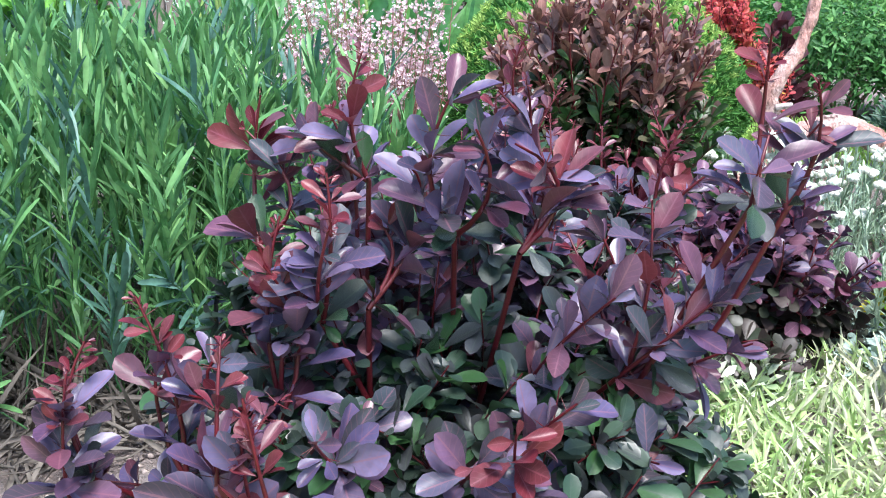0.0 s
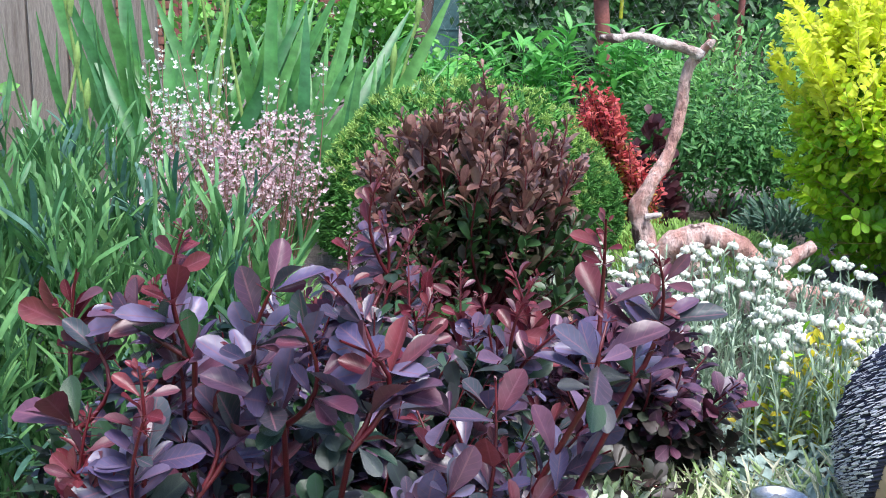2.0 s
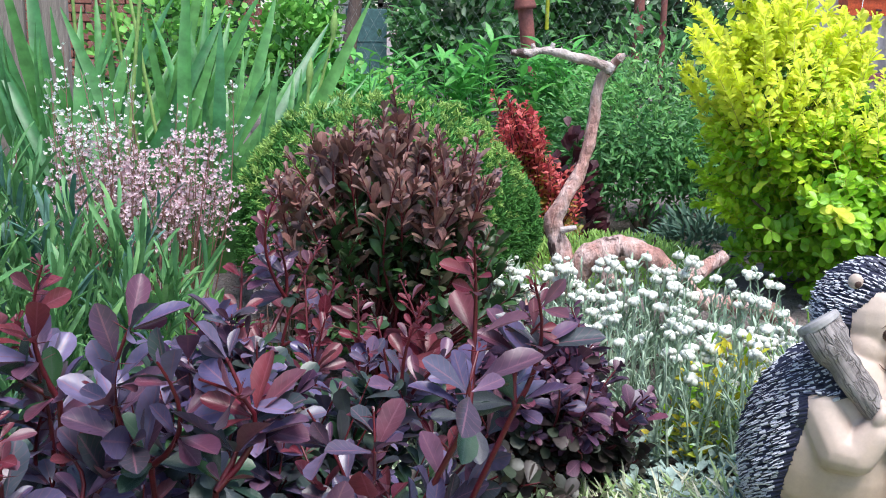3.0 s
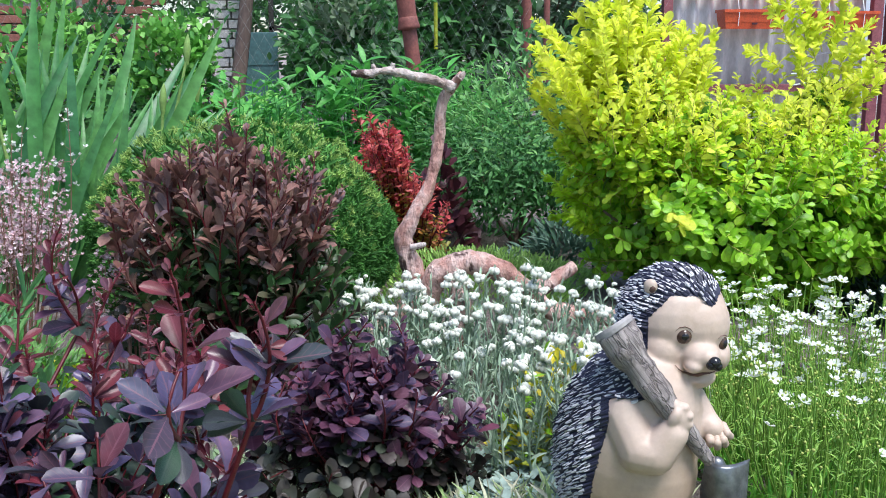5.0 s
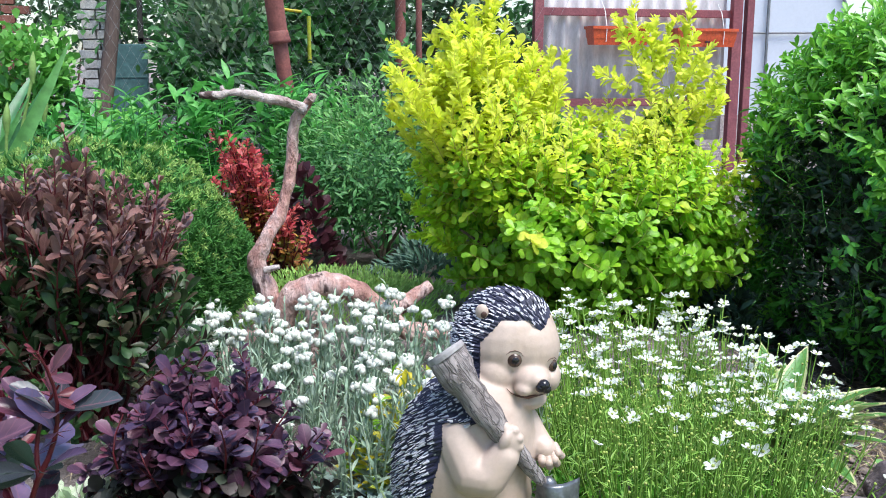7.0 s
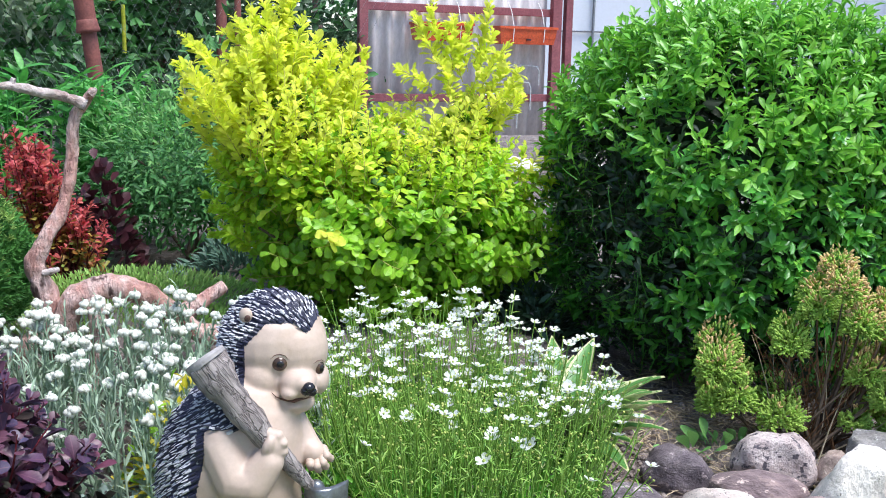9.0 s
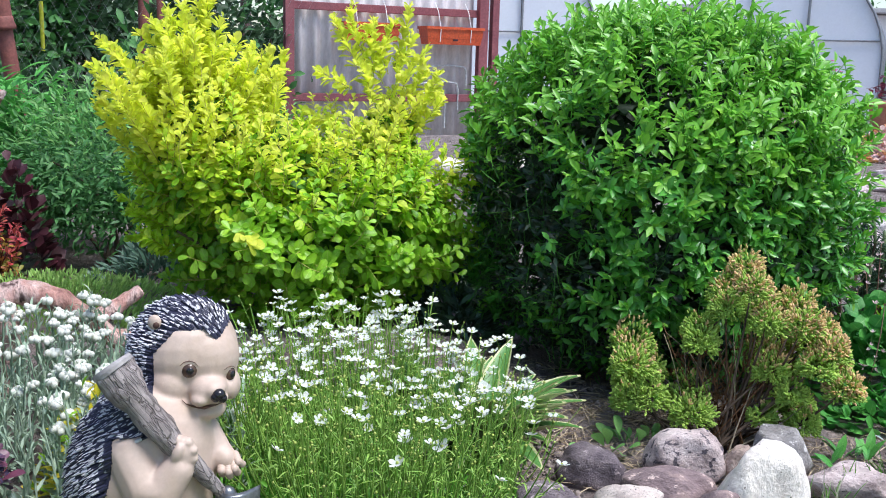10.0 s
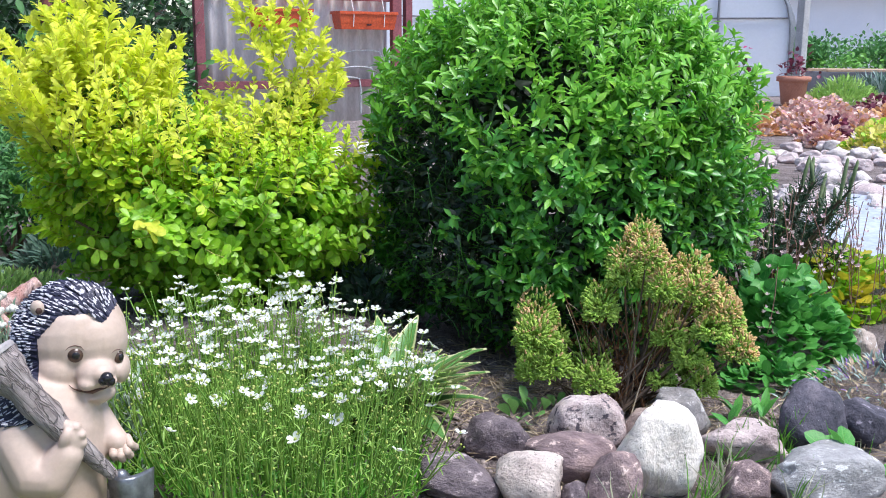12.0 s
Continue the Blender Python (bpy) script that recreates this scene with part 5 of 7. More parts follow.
def build_iris():
    for c, n, hi in (((-0.78, 2.55), 16, 0.72), ((-0.55, 2.45), 18, 0.80), ((-0.33, 2.5), 20, 0.85), ((-0.17, 2.45), 16, 0.62), ((-0.95, 2.35), 10, 0.45), ((-0.08, 2.4), 8, 0.42), ((-0.45, 2.7), 14, 0.9), ((-0.66, 2.75), 12, 0.95)):
        base = np.array((c[0], c[1], float(ground_z(*c))))
        ob = thing("iris_clump", base, "clump of tall broad sword-shaped iris leaves with swelling buds", "iris", "iris clumps")
        lv = Leaves()
        n = int(n * 1.6)
        a = rng.uniform(-1, 1, n)
        P = base + np.stack([0.05 * a + rng.normal(0, 0.03, n), rng.normal(0, 0.04, n), np.zeros(n)], -1)
        D = np.stack([0.75 * a + 0.15 + rng.normal(0, 0.25, n), rng.normal(-0.1, 0.25, n), np.ones(n)], -1)
        lv.add("iris", T_IRIS, P, D, np.stack([rng.normal(0, 0.5, n) + 0.5 * a, np.full(n, -1.0), np.zeros(n)], -1), hi * rng.uniform(0.40, 0.92, n), rng.uniform(0.75, 1.15, n))
        lv.lay(ob, singles=60)
        for k in range(1):
            x = rng.normal(0, 0.07)
            top = base + np.array((x * 1.8, rng.normal(0, 0.05), hi * rng.uniform(0.95, 1.15)))
            part("flower_stem", tube(curve_points(base + (x * 0.4, 0, 0), top, (0, 0, 0)), np.linspace(0.006, 0.004, 6), 6), M["iris_stem"], ob)
            for q in (0, 0.09):
                b = top + np.array((0.02 * (1 if q else 0), 0, -q))
                part("bud", tube([b + (0, 0, -0.015), b + (0, 0, 0.0), b + (0.002, 0, 0.022), b + (0.004, 0, 0.045), b + (0.006, 0, 0.06)], (0.004, 0.007, 0.0095, 0.006, 0.001), 7), M["iris_stem"], ob, "pale green pointed iris bud")


T_IRIS = template((0.024, 0.027, 0.027, 0.023, 0.014, 0.002), (0, 0.25, 0.5, 0.7, 0.88, 1.0), 0.18, 0.34)
build_iris()


# ---- driftwood ----
def limb(points, radii, sides=12, rough=0.12, seed=0.0):
    """A gnarled limb through a few points, its skin lumpy."""
    p = np.asarray(points, float)
    t = np.linspace(0, len(p) - 1, (len(p) - 1) * 9 + 1)
    i = np.clip(t.astype(int), 0, len(p) - 2)
    f = (t - i)[:, None]
    a, b, c, d = p[np.maximum(i - 1, 0)], p[i], p[i + 1], p[np.minimum(i + 2, len(p) - 1)]
    q = 0.5 * (2 * b + (c - a) * f + (2 * a - 5 * b + 4 * c - d) * f ** 2 + (3 * b - 3 * c + d - a) * f ** 3)
    r = np.interp(t, np.arange(len(p)), radii)
    V, F, U = tube(q, r, sides)
    mid = np.repeat(q, sides, 0)
    k = np.array([1 + rough * 2 * noise.noise(Vector(v * (38, 38, 22)) + Vector((seed, 0, 0))) + rough * noise.noise(Vector(v * 95)) for v in V])
    V = mid + (V - mid) * k[:, None]
    n, m = len(V), len(q)
    V = np.concatenate([V, q[:1], q[-1:]])
    ends = [(n, (j + 2) % sides, j + 1, j) for j in range(0, sides, 2)] + [(n + 1, (m - 1) * sides + j, (m - 1) * sides + j + 1, (m - 1) * sides + (j + 2) % sides) for j in range(0, sides, 2)]
    return V, np.concatenate([F, np.array(ends)]), np.zeros((len(V), 2)) + 0.3


def build_driftwood():
    y = 1.95
    ob = thing("driftwood", (0.54, y, 0.1), "gnarled reddish bare driftwood with a crooked upright branch", "driftwood")
    part("trunk", limb([(0.535, y, 0.08), (0.537, y, 0.19), (0.524, y, 0.276), (0.503, y, 0.349), (0.523, y, 0.396), (0.562, y + 0.02, 0.466), (0.58, y + 0.03, 0.547), (0.589, y + 0.03, 0.628), (0.612, y + 0.02, 0.667), (0.624, y, 0.690)],
                       (0.030, 0.025, 0.022, 0.020, 0.0165, 0.0135, 0.012, 0.0115, 0.011, 0.006), seed=1.0, rough=0.17), M["wood"], ob, "pinkish bare wood with a knot")
    part("branch", limb([(0.612, y + 0.01, 0.660), (0.575, y + 0.01, 0.676), (0.535, y, 0.684), (0.469, y - 0.02, 0.697), (0.435, y - 0.02, 0.692), (0.400, y - 0.03, 0.692)], (0.011, 0.010, 0.0095, 0.009, 0.008, 0.007), 10, 0.22, 2.0), M["wood_grey"], ob, "grey peeling side branch")
    part("branch", limb([(0.535, y, 0.18), (0.562, y - 0.02, 0.262), (0.60, y - 0.03, 0.294), (0.646, y - 0.03, 0.301), (0.706, y - 0.03, 0.279), (0.768, y - 0.02, 0.235), (0.82, y - 0.01, 0.252), (0.872, y, 0.279)], (0.03, 0.028, 0.026, 0.026, 0.024, 0.022, 0.017, 0.013), seed=3.0), M["wood"], ob, "arched reddish root")
    part("branch", limb([(0.768, y - 0.02, 0.236), (0.80, y - 0.05, 0.20), (0.86, y - 0.06, 0.19), (0.94, y - 0.06, 0.18), (1.0, y - 0.06, 0.14)], (0.02, 0.02, 0.02, 0.019, 0.015), seed=4.0), M["wood"], ob)
    part("branch", limb([(0.537, y, 0.22), (0.49, y - 0.04, 0.205), (0.437, y - 0.07, 0.18), (0.345, y - 0.12, 0.125), (0.25, y - 0.16, 0.09)], (0.025, 0.022, 0.02, 0.021, 0.016), seed=5.0), M["wood"], ob)
    part("branch", limb([(0.60, y - 0.03, 0.29), (0.615, y - 0.06, 0.22), (0.60, y - 0.08, 0.10)], (0.022, 0.02, 0.016), seed=6.0), M["wood"], ob)
    for a, b in (((0.515, y - 0.02, 0.335), (0.545, y - 0.03, 0.343)), ((0.48, y - 0.02, 0.698), (0.484, y - 0.02, 0.712)), ((0.446, y - 0.02, 0.695), (0.442, y - 0.02, 0.71)), ((0.62, y + 0.0, 0.68), (0.632, y, 0.692))):
        part("knot", limb([a, (np.array(a) + b) / 2, b], (0.007, 0.006, 0.004), 8, 0.2, 7.0), M["wood_grey"], ob)


build_driftwood()


# ---- white flowers ----
def build_silver_flowers():
    ob = thing("pearly_everlasting", (0.6, 1.55, 0.05), "silver-stemmed everlasting with clustered white heads beside the statue", "flower")
    lv, stems, heads = Leaves(), [], Leaves()
    n = 0
    while n < 400:
        x, y = rng.uniform(0.32, 0.90), rng.uniform(1.18, 1.90)
        edge = 1.62 - 1.15 * (x - 0.42)
        if y < max(edge, 1.22) or (x > 0.80 and y > 1.8) or np.hypot(x - 0.76, y - 1.13) < 0.17 or rng.uniform() > 0.45 + 0.55 * smooth_to(0.36, 0.5, x):
            continue
        n += 1
        z = float(ground_z(x, y))
        h = rng.uniform(0.125, 0.185)
        t = np.array((x + rng.normal(0, 0.02), y + rng.normal(-0.01, 0.02), z + h))
        stem_plant(lv, stems, (x, y, z), t, "silver", 14, 0.027, T_LANCE, 0.88, 0.95, 0.0024, 0.05, 0.008, -0.5)
        if rng.uniform() > 0.14 + 0.50 * float(smooth_to(0.0, 0.3, y - edge)):
            continue
        heads.add("cream", T_HEAD, t, unit(rng.normal(0, 1, 3) * (1, 1, 0.1)), unit(rng.normal(0, 0.2, 3) + (0, -0.1, 1)), rng.uniform(0.017, 0.025))
        if rng.uniform() < 0.5:
            heads.add("cream", T_HEAD, t + rng.normal(0, 0.010, 3), unit(rng.normal(0, 1, 3) * (1, 1, 0.1)), unit(rng.normal(0, 0.2, 3) + (0, 0, 1)), rng.uniform(0.008, 0.013))
    tagged(part("stalk", join(stems), M["silver"], ob, "felted silver stems"), kind="stuff")
    merge = Leaves()
    merge.sets = {"cream": [(T_HEAD,) + tuple(np.concatenate([s[i] for s in heads.sets["cream"]]) for i in range(1, 6))]}
    merge.lay(ob, "seed_head", "flower_head", 280)
    P = scatter(900, 0.5, 0.80, 1.12, 1.5)
    P = P[(P[:, 1] > 1.72 - 0.9 * P[:, 0]) & (np.hypot(P[:, 0] - 0.76, P[:, 1] - 1.13) > 0.12)]
    lv.add("silver_low", T_OBOVATE, P + (0, 0, 0.012), unit(rng.normal(0, 1, (len(P), 3)) * (1, 1, 0.4) + (0, 0, 0.45)), (0, 0, 1), rng.uniform(0.018, 0.032, len(P)), 0.9)
    lv.lay(ob)


build_silver_flowers()


def build_mossy_flowers():
    ob = thing("mossy_saxifrage", (1.2, 1.4, 0.05), "white star flowers on thin green stalks over a bright green cushion", "flower")
    lv, stems, fl = Leaves(), [], []
    n = 0
    while n < 850:
        x, y = rng.uniform(0.84, 1.62), rng.uniform(0.98, 1.92)
        u, v = (x - 1.12) * 0.86 - (y - 1.36) * 0.5, (x - 1.12) * 0.5 + (y - 1.36) * 0.86
        if (u / 0.27) ** 2 + (v / 0.34) ** 2 > 1 or np.hypot(x - 0.78, y - 1.13) < 0.15:
            continue
        n += 1
        z = float(ground_z(x, y))
        h = rng.uniform(0.11, 0.20) + 0.01
        out = np.array((x - 1.17, y - 1.40, 0)) * rng.uniform(0.0, 0.35)
        t = np.array((x, y, z + h)) + out + rng.normal(0, 0.012, 3)
        pts = curve_points((x, y, z), t, rng.normal(0, 0.008, 3), 5)
        stems.append(tube(pts, np.linspace(0.0018, 0.0011, 5), 3))
        for k in range(int(rng.integers(1, 4))):
            e = t + (rng.normal(0, 1, 3) * (0.018, 0.018, 0.012) if k else 0)
            if k:
                p, _ = along(pts, np.array([rng.uniform(0.6, 0.85)]))
                stems.append(tube(curve_points(p[0], e, (0, 0, -0.003), 3), (0.0008, 0.0007, 0.0006), 3))
            if rng.uniform() < (0.04 + 0.48 * float(smooth_to(0.12, 0.20, h))) * (0.20 + 1.0 * float(smooth_to(1.58, 1.95, 0.6 * x + 0.8 * y))):
                fl.append((e, rng.uniform(0.018, 0.027)))
            else:
                lv.add("bud", T_BUD, e, (1, 0, 0), (0, 0, 1), rng.uniform(0.0028, 0.005))
        m = 5
        p, d = along(pts, rng.uniform(0.1, 0.9, m))
        lv.add("sax_stem", T_LANCE, p, ring_ways(d[0], m, 0.5), (0, 0, 1), rng.uniform(0.014, 0.026, m), 0.6)
    tagged(part("stalk", join(stems), M["sax_stem"], ob, "thin light green stalks"), kind="stuff")
    P, S = np.array([f[0] for f in fl]), np.array([f[1] for f in fl])
    m = len(P)
    up = unit(rng.normal(0, 0.3, (m, 3)) + (-0.05, -0.15, 1))
    heads = Leaves()
    heads.add("white_petal", T_FLOWER, P, unit(rng.normal(0, 1, (m, 3)) * (1, 1, 0.05)), up, S)
    heads.lay(ob, "blossom", "flower", 290)
    lv.add("bud", T_BUD, P + (0, 0, 0.001), (1, 0, 0), (0, 0, 1), S * 0.2)
    P = scatter(5200, 0.82, 1.62, 0.92, 1.85)
    u, v = (P[:, 0] - 1.12) * 0.86 - (P[:, 1] - 1.34) * 0.5, (P[:, 0] - 1.12) * 0.5 + (P[:, 1] - 1.34) * 0.86
    P = P[(u / 0.27) ** 2 + (v / 0.36) ** 2 < 1]
    P = P[np.hypot(P[:, 0] - 0.77, P[:, 1] - 1.13) > 0.12]
    lv.add("sax_leaf", T_LANCE, P + (0, 0, 0.01), unit(rng.normal(0, 0.8, (len(P), 3)) + (0, 0, 0.8)), rng.normal(0, 1, (len(P), 3)), rng.uniform(0.02, 0.06, len(P)), 0.5)
    lv.lay(ob)


build_mossy_flowers()


# ---- hosta, golden plant, ground covers ----
def build_hosta():
    base = np.array((1.42, 1.47, 0.03))
    ob = thing("hosta", base, "hosta with long green leaves edged in cream", "hosta")
    inner = template((0.05, 0.12, 0.15, 0.12, 0.06, 0.004), (0.0, 0.2, 0.45, 0.68, 0.86, 0.97), 0.22, 0.30, 0.012)
    outer = template((0.055, 0.155, 0.19, 0.155, 0.085, 0.004), (0.0, 0.2, 0.45, 0.68, 0.86, 1.0), 0.22, 0.30, 0.012)
    a, b = leaf_mesh("leaf", outer, M["hosta_edge"]), leaf_mesh("leaf_centre", inner, M["hosta"])
    for k in range(50):
        th = k * 2.4 + rng.uniform(-0.3, 0.3)
        rise = rng.uniform(0.45, 1.7)
        d = np.array((math.cos(th), math.sin(th), rise))
        l = rng.uniform(0.15, 0.25)
        m = leaf_pose(np.array((math.cos(th), math.sin(th), 0)) * 0.03, d, np.array((-math.cos(th) * rise, -math.sin(th) * rise, 1.0)), l, rng.uniform(0.58, 0.85))
        leaf = part("leaf", a, None, ob, at=m)
        part("leaf_centre", b, None, leaf, "green centre of the leaf", at=pose(0, 0, 0.008))


build_hosta()


def ground_cover(name, label, category, keys, n, centre, rx, ry, h, size, tpl=T_OBOVATE, rise=0.6, width=1.0, sink=0.0, singles=0):
    """A low plant of many small leaves in a flat mound."""
    base = np.array((centre[0], centre[1], float(ground_z(*centre)) - sink))
    ob = thing(name, base, label, category)
    lv = Leaves()
    for key, share in keys:
        m = int(n * share)
        a, r = rng.uniform(0, 6.28, m), np.sqrt(rng.uniform(0, 1, m))
        x, y = centre[0] + rx * r * np.cos(a) * (1 + 0.15 * np.sin(3 * a)), centre[1] + ry * r * np.sin(a) * (1 + 0.15 * np.cos(2 * a))
        z = ground_z(x, y) + h * (1 - r ** 2) * rng.uniform(0.35, 1.0, m) + 0.004
        D = unit(np.stack([np.cos(a) * r, np.sin(a) * r, np.full(m, rise)], -1) + rng.normal(0, 0.35, (m, 3)))
        lv.add(key, tpl, np.stack([x, y, z], -1), D, unit(rng.normal(0, 0.35, (m, 3)) + (0, -0.1, 1)), size * rng.uniform(0.7, 1.25, m), width)
    lv.lay(ob, singles=singles)
    return ob


ground_cover("golden_plant", "small yellow-leaved plant glowing between the white flowers", "perennial", (("gold_leaf", 0.7), ("lime", 0.3)), 420, (0.72, 1.46), 0.11, 0.10, 0.20, 0.022, T_OVAL, singles=150)
ground_cover("variegated_groundcover", "low groundcover with white-edged green leaves", "groundcover", (("varieg", 0.6), ("varieg_g", 0.4)), 520, (0.20, 1.40), 0.17, 0.16, 0.10, 0.026, T_OVAL, 0.9, singles=200)
ground_cover("variegated_groundcover", "low pale variegated groundcover at the lawn edge", "groundcover", (("varieg", 0.4), ("varieg_g", 0.6)), 320, (0.33, 1.24), 0.12, 0.08, 0.06, 0.024, T_OVAL, 0.7)
ground_cover("lemon_groundcover", "small yellow-green groundcover under the saxifrage", "groundcover", (("lime", 0.6), ("gold_leaf", 0.4)), 260, (-0.12, 1.72), 0.10, 0.08, 0.10, 0.02, T_OVAL)
ground_cover("sedum_cushion", "light green mossy sedum cushion behind the driftwood", "groundcover", (("moss", 1.0),), 5200, (0.72, 2.42), 0.36, 0.28, 0.10, 0.018, T_SPRIG, 1.4)
ground_cover("blue_green_plant", "low blue-green feathery plant on bare soil", "perennial", (("bluegreen", 1.0),), 420, (1.08, 2.72), 0.17, 0.12, 0.12, 0.05, T_LANCE, 0.8, singles=200)
ground_cover("maroon_plant", "small dark maroon heuchera in shade", "perennial", (("maroon", 1.0),), 260, (0.70, 2.82), 0.10, 0.09, 0.36, 0.042, T_ROUND, 0.6, singles=150)
ground_cover("lady_mantle", "leafy mound of scalloped fresh green leaves", "perennial", (("mantle", 1.0),), 800, (2.50, 1.40), 0.22, 0.17, 0.24, 0.034, T_SCALLOP, 0.5, singles=280)
ground_cover("lady_mantle", "low rosette of rounded grey-green leaves under the mound", "perennial", (("mantle", 1.0),), 120, (2.34, 1.26), 0.13, 0.09, 0.06, 0.028, T_SCALLOP, 0.4, singles=120)
ground_cover("lime_groundcover", "bright lime groundcover beside the path", "groundcover", (("lime", 0.6), ("gold_leaf", 0.4)), 700, (3.05, 1.62), 0.28, 0.22, 0.15, 0.035, T_SCALLOP, 0.5)
ground_cover("thyme_mat", "greyish mat with a few violet flowers on stony soil", "groundcover", (("straw", 0.45), ("silver_low", 0.45), ("violet", 0.10)), 700, (2.52, 1.10), 0.26, 0.16, 0.06, 0.024, T_LANCE, 0.7)
ground_cover("weed_plant", "small broad-leaved weeds between the stones", "weed", (("spirea", 1.0),), 26, (1.72, 1.36), 0.10, 0.05, 0.03, 0.035, T_OBOVATE, 0.9, singles=26)
ground_cover("weed_plant", "small broad-leaved weeds between the stones", "weed", (("mantle", 1.0),), 24, (2.06, 1.10), 0.11, 0.06, 0.03, 0.045, T_LANCE, 0.7, 1.6, singles=24)
ground_cover("weed_plant", "broad green dock leaves growing among stones", "weed", (("mantle", 1.0),), 9, (2.0, 0.83), 0.06, 0.03, 0.03, 0.07, T_OBOVATE, 0.9, singles=9)
ground_cover("shade_plant", "dark green leafy plants in the shade between the shrubs", "perennial", (("far_c", 0.6), ("spirea", 0.4)), 900, (1.86, 2.42), 0.20, 0.16, 0.26, 0.05, T_LANCE, 0.9, 1.3, singles=200)
ground_cover("shade_plant", "low dark green plants in the shade under the privet", "perennial", (("far_c", 0.7), ("bluegreen", 0.3)), 420, (1.72, 2.10), 0.12, 0.12, 0.12, 0.045, T_LANCE, 0.8, 1.3, singles=150)
ground_cover("saxifrage_rosettes", "low dark green leaf rosettes round the pink saxifrage", "groundcover", (("spirea", 0.6), ("lav", 0.4)), 900, (-0.30, 1.74), 0.24, 0.12, 0.20, 0.035, T_LANCE, 1.2)


# ---- stones ----
def stone(label, x, y, w, d, h, cols, seed, turn=0.0, tilt=0.0, sink=0.18, spots=None, flat=0.0, rough_amp=0.16):
    """A weathered field stone: a lumpy ball with a few broken faces."""
    bm = bmesh.new()
    bmesh.ops.create_icosphere(bm, subdivisions=4, radius=0.5)
    r = random.Random(seed)
    cuts = [(Vector((r.gauss(0, 1), r.gauss(0, 1), r.gauss(0, 0.8))).normalized(), r.uniform(0.30, 0.44)) for _ in range(9)]
    if flat:
        cuts.append((Vector((0, 0, 1)), flat))
    for v in bm.verts:
        p = v.co
        for nrm, lim in cuts:
            over = p.dot(nrm) - lim
            if over > 0:
                p = p - nrm * over * 0.86
        q = v.co.normalized() + Vector((seed * 3.1, 0, 0))
        v.co = p * (1 + rough_amp * noise.noise(q * 1.7) + 0.04 * noise.noise(q * 5) + 0.015 * noise.noise(q * 14))
    for f in bm.faces:
        f.smooth = True
    me = bpy.data.meshes.new("stone")
    bm.to_mesh(me)
    bm.free()
    m = surf_mat("stone_%d" % seed, cols, 3.5, 0.85, 0.6, 0.010, 15.0, spots=spots or (7.0, tuple(min(0.7, 1.9 * c) for c in cols[-1]), 0.60), grit=0.2)
    me.materials.append(m)
    ob = new("stone", me)
    ob.matrix_basis = pose(x, y, float(ground_z(x, y)) + h * (0.5 - sink), tilt, 0, turn) @ Matrix.Diagonal((w, d, h, 1))
    return tagged(ob, label, "stone", "stones edging the bed")


PALE, DARK, PINK = [(0.56, 0.49, 0.44), (0.74, 0.68, 0.62), (0.80, 0.75, 0.70)], [(0.085, 0.068, 0.08), (0.15, 0.12, 0.135), (0.23, 0.19, 0.195)], [(0.27, 0.205, 0.20), (0.52, 0.425, 0.41), (0.66, 0.57, 0.55)]
BROWN, GREY, BLACK = [(0.145, 0.10, 0.108), (0.24, 0.175, 0.178), (0.40, 0.29, 0.265)], [(0.27, 0.25, 0.245), (0.38, 0.355, 0.345)], [(0.04, 0.04, 0.055), (0.085, 0.08, 0.105), (0.17, 0.15, 0.18)]
